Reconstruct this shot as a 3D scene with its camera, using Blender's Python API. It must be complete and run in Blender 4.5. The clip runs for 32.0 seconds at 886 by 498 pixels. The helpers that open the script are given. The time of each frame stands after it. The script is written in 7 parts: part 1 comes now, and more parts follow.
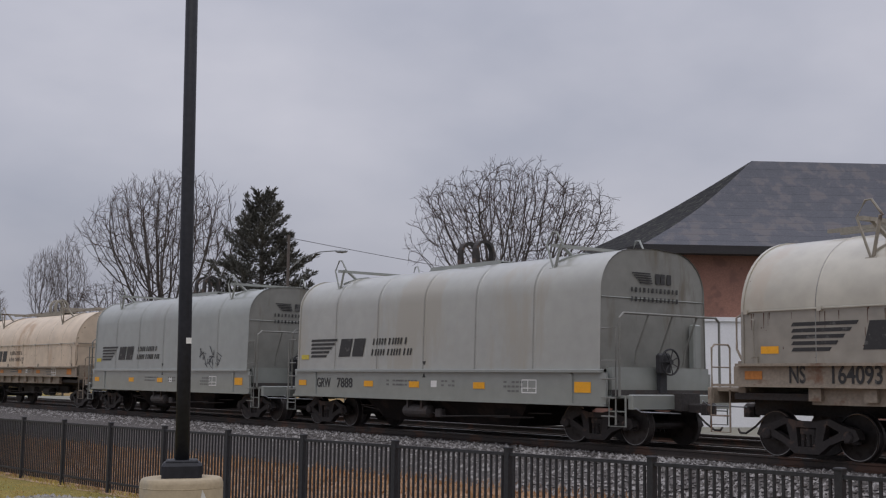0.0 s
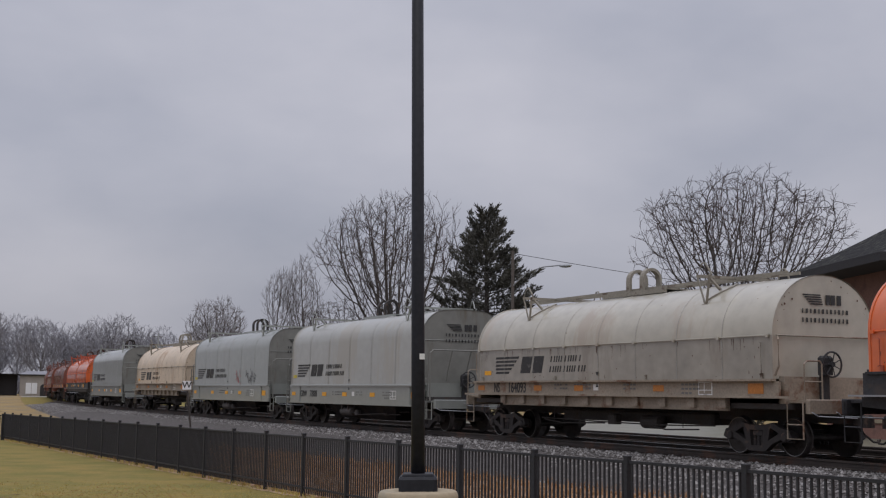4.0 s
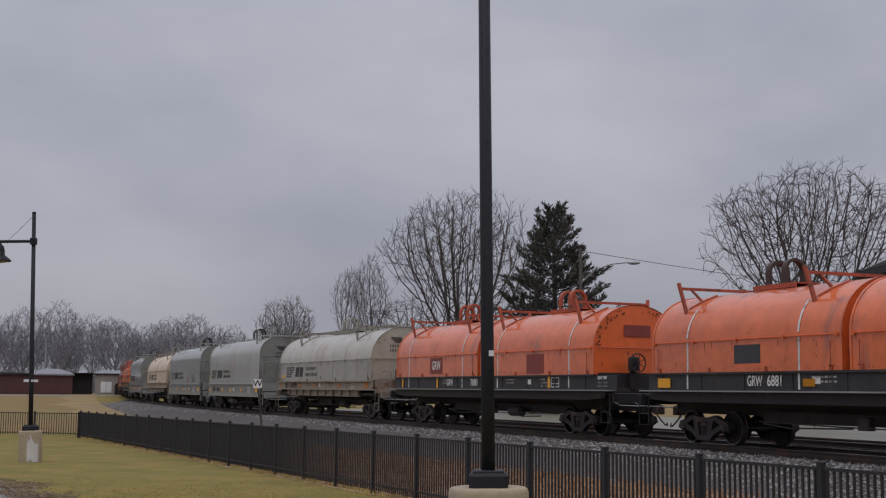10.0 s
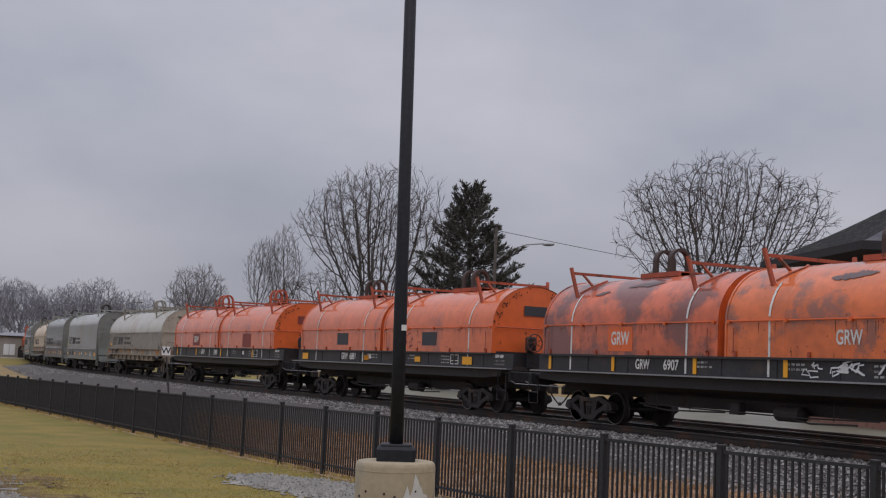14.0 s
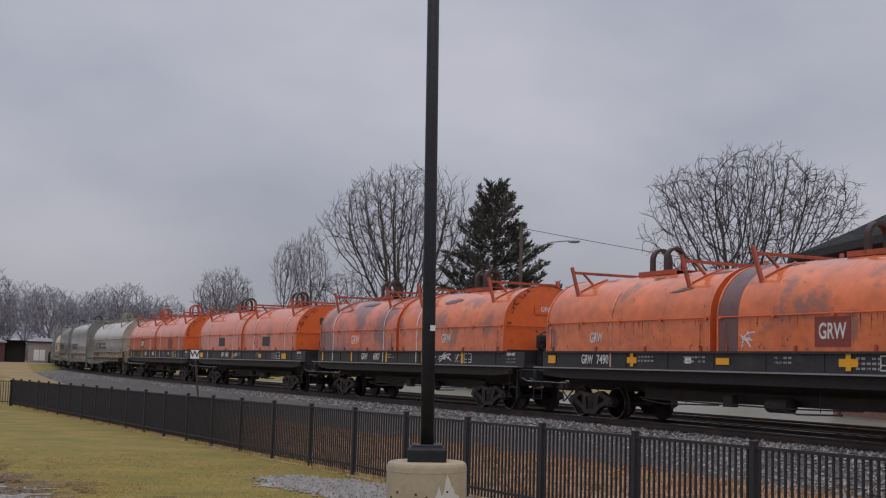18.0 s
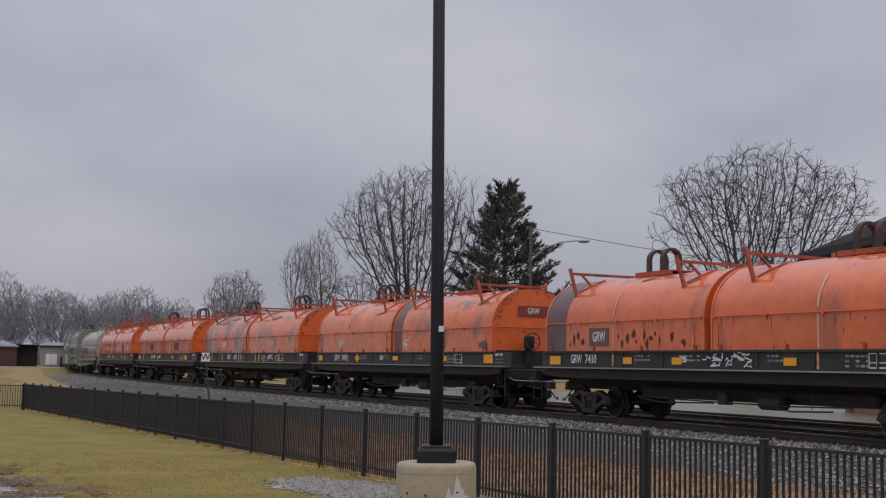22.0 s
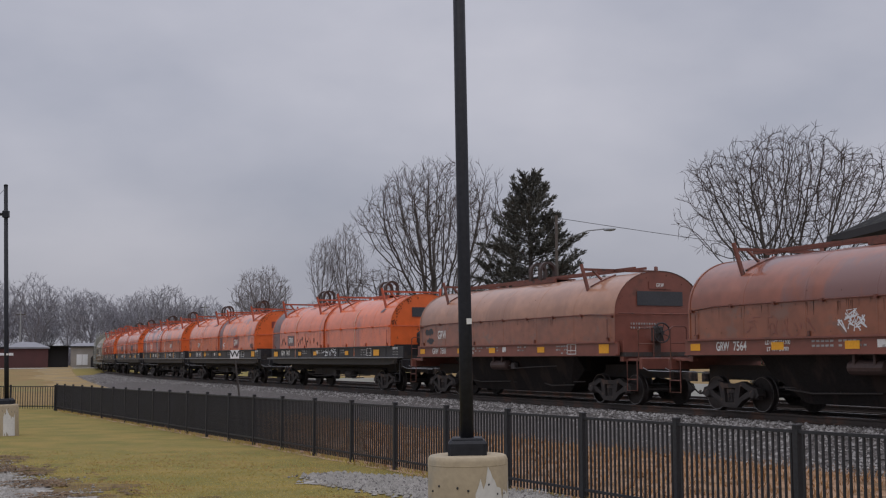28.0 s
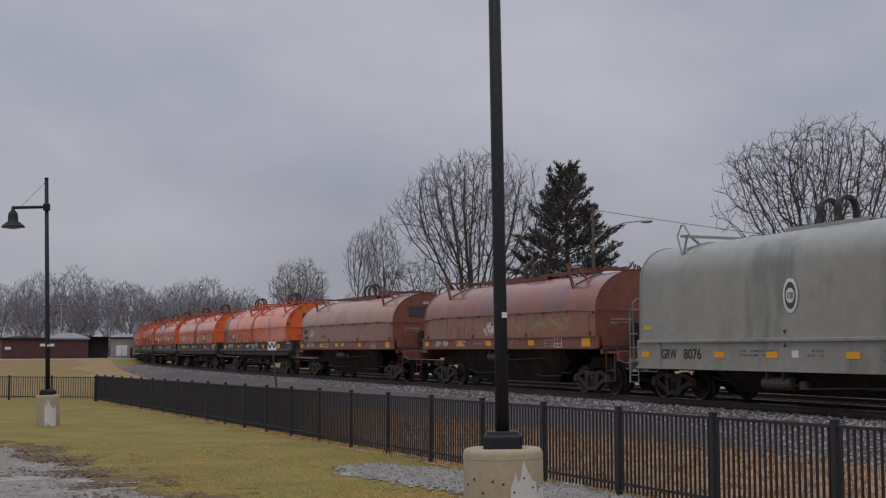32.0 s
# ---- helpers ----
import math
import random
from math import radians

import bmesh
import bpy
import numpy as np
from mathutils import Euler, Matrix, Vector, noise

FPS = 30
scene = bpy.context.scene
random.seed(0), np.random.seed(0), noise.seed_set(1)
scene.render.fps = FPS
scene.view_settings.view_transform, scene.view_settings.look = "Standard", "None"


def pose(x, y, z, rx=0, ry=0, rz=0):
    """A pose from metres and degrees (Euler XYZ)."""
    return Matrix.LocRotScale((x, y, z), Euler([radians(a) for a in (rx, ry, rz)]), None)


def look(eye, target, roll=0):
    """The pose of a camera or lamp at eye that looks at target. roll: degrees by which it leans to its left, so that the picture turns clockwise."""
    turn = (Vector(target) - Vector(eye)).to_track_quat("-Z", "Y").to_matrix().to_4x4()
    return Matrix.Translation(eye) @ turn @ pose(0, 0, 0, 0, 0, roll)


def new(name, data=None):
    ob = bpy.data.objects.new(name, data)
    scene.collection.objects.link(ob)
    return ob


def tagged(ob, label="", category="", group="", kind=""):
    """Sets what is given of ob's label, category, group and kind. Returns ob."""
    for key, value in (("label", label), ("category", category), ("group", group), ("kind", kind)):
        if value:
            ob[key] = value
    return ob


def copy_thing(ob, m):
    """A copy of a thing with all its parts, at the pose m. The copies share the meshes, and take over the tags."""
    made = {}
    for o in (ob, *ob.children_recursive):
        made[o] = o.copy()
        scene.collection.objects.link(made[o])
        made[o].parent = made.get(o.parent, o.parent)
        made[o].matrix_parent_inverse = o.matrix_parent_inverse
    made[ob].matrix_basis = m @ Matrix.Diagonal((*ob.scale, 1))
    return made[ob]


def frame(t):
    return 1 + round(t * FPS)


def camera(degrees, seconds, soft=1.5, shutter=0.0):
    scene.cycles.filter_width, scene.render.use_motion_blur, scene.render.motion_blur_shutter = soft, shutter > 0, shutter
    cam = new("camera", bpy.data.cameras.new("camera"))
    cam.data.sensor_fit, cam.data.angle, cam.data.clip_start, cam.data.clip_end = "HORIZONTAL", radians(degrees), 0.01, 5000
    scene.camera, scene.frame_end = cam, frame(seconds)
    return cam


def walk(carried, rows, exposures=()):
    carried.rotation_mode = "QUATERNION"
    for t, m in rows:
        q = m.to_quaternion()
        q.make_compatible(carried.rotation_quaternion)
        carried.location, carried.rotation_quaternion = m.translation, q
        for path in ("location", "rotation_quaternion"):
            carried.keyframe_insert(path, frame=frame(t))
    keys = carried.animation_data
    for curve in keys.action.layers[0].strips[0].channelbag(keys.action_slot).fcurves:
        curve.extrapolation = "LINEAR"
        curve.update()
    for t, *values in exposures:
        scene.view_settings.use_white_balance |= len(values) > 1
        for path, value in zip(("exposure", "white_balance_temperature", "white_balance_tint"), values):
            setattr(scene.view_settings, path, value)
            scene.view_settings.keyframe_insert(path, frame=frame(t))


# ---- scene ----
cam = camera(40.5, 32.0, soft=1.2)
PATH = [
    (0, 0.075, 0.018, 2.028, 96.230, -0.694, -11.835),
    (0.5, 0.033, 0.020, 2.035, 96.476, -0.547, -9.270),
    (1, 0.015, 0.020, 2.029, 96.658, -0.374, -7.314),
    (1.5, 0.028, 0.022, 2.030, 96.791, -0.205, -6.584),
    (2, 0.031, 0.028, 2.036, 96.863, -0.060, -5.181),
    (2.5, 0.038, 0.036, 2.040, 96.865, 0.152, -3.841),
    (3, 0.050, 0.032, 2.038, 96.814, 0.491, -3.262),
    (3.5, 0.032, 0.021, 2.028, 96.802, 0.249, -1.894),
    (5.5, 0.019, -0.003, 2.030, 96.810, -2.187, -0.952),
    (6, 0.045, 0.023, 2.035, 97.028, -2.112, -2.073),
    (6.5, 0.054, 0.039, 2.031, 97.520, -1.754, -1.447),
    (7, 0.033, 0.026, 2.013, 97.245, -1.811, 2.040),
    (7.5, 0.017, 0.031, 2.017, 97.138, -1.346, 2.190),
    (8, -0.001, 0.008, 2.012, 96.993, -0.755, 2.195),
    (8.5, -0.011, -0.002, 2.013, 96.933, -0.539, 2.172),
    (9, 0.005, 0.035, 2.014, 96.868, -0.598, 2.156),
    (9.5, 0.010, -0.005, 2.015, 96.846, -0.496, 2.168),
    (10, 0.010, 0.006, 2.011, 96.705, -0.544, 2.074),
    (10.5, 0.029, -0.008, 2.008, 96.406, -0.631, 2.168),
    (11, 0.030, 0.023, 2.006, 96.002, -0.784, 2.225),
    (11.5, 0.025, 0.019, 2.004, 95.734, -0.969, 2.083),
    (12, 0.010, 0.026, 2.007, 95.622, -1.166, 1.903),
    (12.5, 0.008, 0.017, 2.004, 95.525, -1.460, 1.775),
    (13, 0.018, 0.033, 2.009, 95.613, -1.750, 1.468),
    (13.5, 0.007, 0.019, 2.004, 95.643, -2.071, 0.121),
    (14, 0.004, 0.003, 1.999, 95.655, -2.435, -2.173),
    (14.5, 0.006, 0.022, 2.001, 95.649, -2.987, -2.855),
    (16.5, -0.010, 0.027, 2.013, 95.625, -2.517, -1.928),
    (17, -0.007, 0.033, 2.011, 95.634, -2.117, -1.316),
    (17.5, -0.010, 0.021, 2.003, 95.639, -1.923, -1.106),
    (18, -0.018, 0.018, 2.008, 95.561, -1.545, -0.880),
    (18.5, -0.015, 0.006, 2.009, 95.545, -1.139, -0.654),
    (19, -0.017, 0.019, 2.012, 95.585, -0.826, -0.355),
    (19.5, -0.009, 0.018, 2.016, 95.662, -0.693, -0.165),
    (20, -0.008, 0.016, 2.015, 95.649, -0.427, -0.015),
    (20.5, -0.005, 0.020, 2.017, 95.602, -0.251, 0.109),
    (21, -0.002, 0.022, 2.014, 95.653, -0.301, 0.003),
    (21.5, -0.001, 0.011, 2.006, 95.584, -0.634, -0.216),
    (22, 0.005, 0.017, 2.006, 95.597, -1.100, -0.353),
    (22.5, -0.002, 0.028, 2.008, 95.614, -1.337, -0.572),
    (23, -0.003, 0.012, 1.998, 95.516, -1.296, -0.753),
    (23.5, -0.011, 0.016, 2.008, 95.475, -1.182, -0.571),
    (24, -0.007, 0.018, 2.012, 95.461, -0.929, -0.458),
    (24.5, -0.008, 0.020, 2.010, 95.482, -0.777, -0.196),
    (25, -0.005, 0.035, 2.010, 95.467, -0.626, 0.053),
    (25.5, -0.006, 0.026, 2.011, 95.478, -0.522, 0.190),
    (27.5, -0.002, 0.030, 2.014, 95.192, 0.214, 0.852),
    (28, 0.000, 0.033, 2.014, 95.200, 0.195, 0.988),
    (28.5, -0.001, 0.029, 2.018, 95.185, 0.237, 1.110),
    (29, -0.005, 0.026, 2.019, 95.218, 0.223, 1.276),
    (29.5, -0.003, 0.031, 2.017, 95.229, 0.249, 1.580),
    (30, 0.001, 0.019, 2.029, 95.188, 0.310, 1.830),
    (30.5, 0.005, 0.010, 2.024, 95.020, 0.329, 2.067),
    (31, 0.010, 0.015, 2.032, 94.893, 0.247, 2.337),
    (31.5, 0.008, 0.002, 2.032, 94.843, 0.072, 2.496),
    (32, 0.012, 0.008, 2.033, 94.807, 0.049, 2.723),
]
walk(cam, [(t, pose(x, y, z, a, b, c)) for t, x, y, z, a, b, c in PATH], [(0, 0.16), (1, 0.06), (6, 0.12), (7.5, -0.09), (10.3, -0.05), (12, 0.05), (20, 0.06), (23, 0.08), (29, 0.09), (31, 0.01), (32, -0.07)])

# ---- light: an overcast winter day ----
world = bpy.data.worlds.new("overcast")
scene.world = world
world.use_nodes = True
wn, wl = world.node_tree.nodes, world.node_tree.links
wn.clear()
w_out = wn.new("ShaderNodeOutputWorld")
w_bg = wn.new("ShaderNodeBackground")
w_sky = wn.new("ShaderNodeTexSky")
w_sky.sky_type = "NISHITA"
w_sky.sun_disc = False
w_sky.sun_elevation, w_sky.sun_rotation = radians(38), radians(150)
w_sky.air_density, w_sky.dust_density = 1.0, 4.0
w_co = wn.new("ShaderNodeTexCoord")
w_map = wn.new("ShaderNodeMapping")
w_map.inputs["Scale"].default_value = (1.0, 1.0, 2.0)
w_no = wn.new("ShaderNodeTexNoise")
w_no.inputs["Scale"].default_value = 3.1
w_no.inputs["Detail"].default_value = 5.0
w_no.inputs["Roughness"].default_value = 0.5
w_ramp = wn.new("ShaderNodeValToRGB")
w_ramp.color_ramp.elements[0].position, w_ramp.color_ramp.elements[0].color = 0.30, (3.55, 3.68, 4.40, 1)
w_ramp.color_ramp.elements[1].position, w_ramp.color_ramp.elements[1].color = 0.70, (5.15, 5.12, 5.75, 1)
w_mix = wn.new("ShaderNodeMix")
w_mix.data_type = "RGBA"
w_mix.inputs[0].default_value = 0.93
wl.new(w_co.outputs["Generated"], w_map.inputs["Vector"])
wl.new(w_map.outputs["Vector"], w_no.inputs["Vector"])
wl.new(w_no.outputs["Fac"], w_ramp.inputs["Fac"])
wl.new(w_sky.outputs["Color"], w_mix.inputs[6])
wl.new(w_ramp.outputs["Color"], w_mix.inputs[7])
# an overcast sky is brightest overhead and dimmest at the horizon
w_sep = wn.new("ShaderNodeSeparateXYZ")
wl.new(w_co.outputs["Generated"], w_sep.inputs[0])
w_up = wn.new("ShaderNodeValToRGB")
w_up.color_ramp.interpolation = "EASE"
w_up.color_ramp.elements[0].position, w_up.color_ramp.elements[0].color = 0.0, (0.80, 0.80, 0.80, 1)
w_up.color_ramp.elements[1].position, w_up.color_ramp.elements[1].color = 1.0, (2.3, 2.3, 2.3, 1)
w_mid = w_up.color_ramp.elements.new(0.22)
w_mid.color = (1.0, 1.0, 1.0, 1)
wl.new(w_sep.outputs["Z"], w_up.inputs["Fac"])
w_mul = wn.new("ShaderNodeVectorMath")
w_mul.operation = "SCALE"
wl.new(w_mix.outputs[2], w_mul.inputs[0])
wl.new(w_up.outputs["Color"], w_mul.inputs["Scale"])
wl.new(w_mul.outputs[0], w_bg.inputs["Color"])
w_bg.inputs["Strength"].default_value = 0.1
wl.new(w_bg.outputs["Background"], w_out.inputs["Surface"])
sun_data = bpy.data.lights.new("sun", "SUN")
sun_data.energy, sun_data.angle, sun_data.color = 0.6, radians(40), (1.0, 0.97, 0.93)
sun = new("sun", sun_data)
sun.matrix_world = look((0, 0, 60), (14, 22, 0))


# ---- materials ----
def mat(name, base, rough=0.6, metal=0.0, var=0.25, scale=6.0, fine=60.0, second=None, amount=0.0, patch=1.2, bump=0.15, spec=0.5, streak=False, vary=0.0, coat=0.0):
    """Paint, metal, stone and the like: a base colour with mottling at two scales, a second colour in worn patches, and fine relief."""
    m = bpy.data.materials.new(name)
    m.use_nodes = True
    nt = m.node_tree
    n, l = nt.nodes, nt.links
    b = n["Principled BSDF"]
    b.inputs["Metallic"].default_value = metal
    b.inputs["Specular IOR Level"].default_value = spec
    b.inputs["Coat Weight"].default_value, b.inputs["Coat Roughness"].default_value = coat, 0.08
    co = n.new("ShaderNodeTexCoord")
    mp = n.new("ShaderNodeMapping")
    l.new(co.outputs["Object"], mp.inputs["Vector"])
    if streak:
        mp.inputs["Scale"].default_value = (1.0, 1.0, 0.22)
    big = n.new("ShaderNodeTexNoise")
    big.inputs["Scale"].default_value = scale / 6
    big.inputs["Detail"].default_value = 4
    small = n.new("ShaderNodeTexNoise")
    small.inputs["Scale"].default_value = fine / 3
    small.inputs["Detail"].default_value = 3
    l.new(mp.outputs["Vector"], big.inputs["Vector"])
    l.new(co.outputs["Object"], small.inputs["Vector"])
    hsv = n.new("ShaderNodeHueSaturation")
    hsv.inputs["Color"].default_value = (*base, 1)
    add = n.new("ShaderNodeMath")
    add.operation = "ADD"
    l.new(big.outputs["Fac"], add.inputs[0])
    l.new(small.outputs["Fac"], add.inputs[1])
    rng = n.new("ShaderNodeMapRange")
    rng.inputs["From Min"].default_value, rng.inputs["From Max"].default_value = 0.65, 1.35
    rng.inputs["To Min"].default_value, rng.inputs["To Max"].default_value = 1 - var, 1 + var
    l.new(add.outputs[0], rng.inputs["Value"])
    value = rng.outputs[0]
    if vary:
        info = n.new("ShaderNodeObjectInfo")
        r2 = n.new("ShaderNodeMapRange")
        r2.inputs["To Min"].default_value, r2.inputs["To Max"].default_value = 1 - vary, 1 + vary
        l.new(info.outputs["Random"], r2.inputs["Value"])
        mul = n.new("ShaderNodeMath")
        mul.operation = "MULTIPLY"
        l.new(value, mul.inputs[0])
        l.new(r2.outputs[0], mul.inputs[1])
        value = mul.outputs[0]
    l.new(value, hsv.inputs["Value"])
    colour = hsv.outputs["Color"]
    if second:
        wear = n.new("ShaderNodeTexNoise")
        wear.inputs["Scale"].default_value = patch
        wear.inputs["Detail"].default_value = 6
        wear.inputs["Roughness"].default_value = 0.62
        l.new(mp.outputs["Vector"], wear.inputs["Vector"])
        cut = n.new("ShaderNodeMapRange")
        cut.inputs["From Min"].default_value, cut.inputs["From Max"].default_value = 0.68 - amount * 0.4, 0.76 - amount * 0.4
        l.new(wear.outputs["Fac"], cut.inputs["Value"])
        mx = n.new("ShaderNodeMix")
        mx.data_type = "RGBA"
        l.new(cut.outputs[0], mx.inputs[0])
        l.new(colour, mx.inputs[6])
        mx.inputs[7].default_value = (*second, 1)
        colour = mx.outputs[2]
    l.new(colour, b.inputs["Base Color"])
    rr = n.new("ShaderNodeMapRange")
    rr.inputs["To Min"].default_value, rr.inputs["To Max"].default_value = max(0.02, rough - 0.12), min(1, rough + 0.12)
    l.new(big.outputs["Fac"], rr.inputs["Value"])
    l.new(rr.outputs[0], b.inputs["Roughness"])
    if bump:
        bp = n.new("ShaderNodeBump")
        bp.inputs["Strength"].default_value = bump
        bp.inputs["Distance"].default_value = 0.01
        l.new(small.outputs["Fac"], bp.inputs["Height"])
        l.new(bp.outputs["Normal"], b.inputs["Normal"])
    return m


RUST = (0.10, 0.042, 0.022)
M_ORANGE = mat("orange_paint", (0.64, 0.135, 0.036), 0.38, var=0.16, scale=5, second=(0.40, 0.105, 0.055), amount=0.24, patch=0.9, bump=0.05, streak=True, spec=0.2, coat=0.85, fine=10)
M_ORANGE_B = mat("flaking_orange_paint", (0.64, 0.145, 0.036), 0.4, var=0.22, scale=5, second=(0.30, 0.105, 0.065), amount=0.30, patch=1.1, bump=0.06, spec=0.2, coat=0.85, fine=10)
M_ORANGE_WORN = mat("worn_orange_paint", (0.60, 0.125, 0.045), 0.4, var=0.28, second=(0.20, 0.062, 0.048), amount=0.58, patch=0.6, bump=0.08, spec=0.2, coat=0.85, fine=10)
M_ORANGE_END = mat("orange_end_paint", (0.72, 0.14, 0.035), 0.4, var=0.12, second=RUST, amount=0.06, patch=2.2, bump=0.06, fine=10)
M_GREY = mat("grey_paint", (0.315, 0.318, 0.292), 0.45, var=0.09, scale=5, second=(0.30, 0.285, 0.24), amount=0.36, patch=0.6, bump=0.03, streak=True, coat=0.8, fine=10)
M_GREY_DARK = mat("grey_green_paint", (0.235, 0.25, 0.232), 0.5, var=0.10, scale=5, second=(0.225, 0.23, 0.215), amount=0.16, patch=0.6, bump=0.03, streak=True, coat=0.8, fine=10)
M_GREY_WET = mat("wet_grey_green_paint", (0.262, 0.266, 0.238), 0.40, var=0.14, scale=5, second=(0.17, 0.18, 0.16), amount=0.3, patch=0.5, bump=0.03, streak=True, coat=0.3, fine=10)
# the shade on the car ends is put into this darker base, besides grime
M_GREY_END = mat("shaded_grimy_grey_paint", (0.19, 0.192, 0.176), 0.5, var=0.16, scale=5, second=(0.13, 0.115, 0.09), amount=0.34, patch=1.0, bump=0.04, streak=True, fine=10)
M_GREY_SEAM = mat("weld_seam_grime", (0.245, 0.243, 0.225), 0.6, var=0.3, bump=0.05)
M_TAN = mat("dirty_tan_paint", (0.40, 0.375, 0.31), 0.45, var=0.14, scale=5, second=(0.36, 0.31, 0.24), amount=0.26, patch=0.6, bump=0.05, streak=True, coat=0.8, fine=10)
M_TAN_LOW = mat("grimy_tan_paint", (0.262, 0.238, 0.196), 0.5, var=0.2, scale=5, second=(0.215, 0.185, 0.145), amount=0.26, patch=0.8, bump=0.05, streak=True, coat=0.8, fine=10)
M_TANGEAR = mat("grimy_tan_steel", (0.25, 0.23, 0.19), 0.6, var=0.25, second=(0.10, 0.07, 0.05), amount=0.3, patch=2.0, bump=0.1)
M_CREAM = mat("cream_paint", (0.56, 0.46, 0.35), 0.45, var=0.14, scale=5, second=(0.42, 0.30, 0.20), amount=0.26, patch=0.7, bump=0.05, streak=True, fine=10)
M_TANSILL = mat("rusty_tan_paint", (0.265, 0.222, 0.172), 0.6, var=0.25, second=(0.16, 0.085, 0.05), amount=0.34, patch=1.3, bump=0.1)
M_BROWN = mat("brown_oxide_paint", (0.24, 0.080, 0.046), 0.4, var=0.22, scale=5, second=(0.175, 0.085, 0.075), amount=0.42, patch=0.5, bump=0.05, streak=True, spec=0.2, coat=0.7, fine=10)
M_BROWN_FADED = mat("faded_brown_paint", (0.33, 0.165, 0.100), 0.42, var=0.2, scale=5, second=(0.27, 0.135, 0.085), amount=0.3, patch=0.6, bump=0.05, streak=True, spec=0.2, coat=0.7, fine=10)
# brown of the hood sides below the seam
M_BROWN_LOW = mat("lower_brown_paint", (0.235, 0.082, 0.042), 0.45, var=0.24, scale=5, second=(0.19, 0.092, 0.062), amount=0.3, patch=1.4, bump=0.06, spec=0.2, coat=0.7, fine=10)
M_BROWN_END = mat("brown_end_paint", (0.20, 0.07, 0.05), 0.45, var=0.2, second=(0.13, 0.055, 0.04), amount=0.26, patch=1.2, bump=0.06, fine=10)
M_BLACK = mat("black_paint", (0.033, 0.033, 0.036), 0.5, spec=0.3, var=0.35, second=(0.055, 0.045, 0.04), amount=0.3, patch=1.4, bump=0.1)
M_UNDER = mat("grimy_steel", (0.044, 0.039, 0.037), 0.75, var=0.4, second=(0.05, 0.035, 0.028), amount=0.35, patch=3.0, bump=0.25)
# near-black base; the dust is only the browner streaks
M_TROUGH = mat("near_black_dusted_steel", (0.016, 0.014, 0.014), 0.8, spec=0.2, var=0.4, second=(0.034, 0.025, 0.022), amount=0.45, patch=1.2, bump=0.25, streak=True)
M_TRUCK = mat("cast_steel", (0.025, 0.021, 0.020), 0.7, var=0.35, second=(0.085, 0.055, 0.042), amount=0.3, patch=4.0, bump=0.25)
M_WHEEL = mat("wheel_steel", (0.055, 0.048, 0.046), 0.5, 0.4, var=0.3, second=(0.035, 0.028, 0.025), amount=0.4, patch=5.0, bump=0.1)
M_TREAD = mat("polished_tread", (0.24, 0.23, 0.22), 0.3, 0.9, var=0.15, bump=0.0)
M_REDSTEEL = mat("red_oxide_steel", (0.13, 0.046, 0.033), 0.6, var=0.3, second=RUST, amount=0.4, patch=4.0, bump=0.1)
M_WHITE = mat("white_marking", (0.66, 0.66, 0.64), 0.6, var=0.15, second=(0.35, 0.33, 0.31), amount=0.3, patch=5.0, bump=0.0)
M_FADED = mat("faded_marking", (0.33, 0.33, 0.32), 0.6, var=0.2, second=(0.10, 0.09, 0.09), amount=0.4, patch=7.0, bump=0.0)
M_INK = mat("black_marking", (0.025, 0.025, 0.026), 0.6, var=0.2, second=(0.09, 0.09, 0.085), amount=0.25, patch=6.0, bump=0.0)
M_YELLOW = mat("yellow_reflector", (0.78, 0.36, 0.015), 0.45, var=0.12, bump=0.0)
M_GRAF_W = mat("white_spray_paint", (0.62, 0.64, 0.66), 0.6, var=0.2, bump=0.0)
M_GRAF_G = mat("olive_spray_paint", (0.29, 0.25, 0.12), 0.6, var=0.3, bump=0.0)
M_GRAF_R = mat("red_spray_paint", (0.33, 0.10, 0.11), 0.6, var=0.2, bump=0.0)
M_PRIMER = mat("dark_primer_patch", (0.04, 0.043, 0.05), 0.6, var=0.3, bump=0.05)
M_MAROON = mat("maroon_patch", (0.22, 0.045, 0.035), 0.6, var=0.2, bump=0.05)
M_FENCE = mat("black_powder_coat", (0.029, 0.029, 0.032), 0.55, var=0.3, bump=0.05, spec=0.3)
M_POLE = mat("black_pole_paint", (0.021, 0.022, 0.027), 0.5, var=0.3, bump=0.04, spec=0.18)
M_CONC = mat("pale_concrete", (0.36, 0.295, 0.20), 0.85, var=0.14, second=(0.30, 0.265, 0.20), amount=0.3, patch=2.0, bump=0.3)
M_CONC_RAW = mat("spalled_concrete", (0.58, 0.57, 0.55), 0.9, var=0.12, bump=0.3)
M_RAIL = mat("rail_side", (0.05, 0.04, 0.035), 0.6, 0.3, var=0.3, second=(0.09, 0.05, 0.035), amount=0.4, bump=0.1)
M_RAILTOP = mat("rail_head", (0.36, 0.36, 0.37), 0.22, 1.0, var=0.1, bump=0.0)
M_TIE = mat("creosoted_tie", (0.045, 0.036, 0.03), 0.85, var=0.4, bump=0.4)
M_BALLAST = mat("ballast_bed", (0.110, 0.102, 0.099), 0.9, var=0.5, scale=30, fine=90, second=(0.07, 0.06, 0.055), amount=0.4, patch=18.0, bump=0.8, spec=0.12)
M_STONE = mat("ballast_stone", (0.245, 0.232, 0.224), 0.6, var=0.4, scale=20, bump=0.2)
M_STONE_DARK = mat("dark_ballast_stone", (0.098, 0.088, 0.083), 0.6, var=0.4, scale=20, bump=0.2)
M_PEBBLE = mat("pale_gravel_stone", (0.275, 0.262, 0.243), 0.8, var=0.3, scale=20, bump=0.2, spec=0.12)
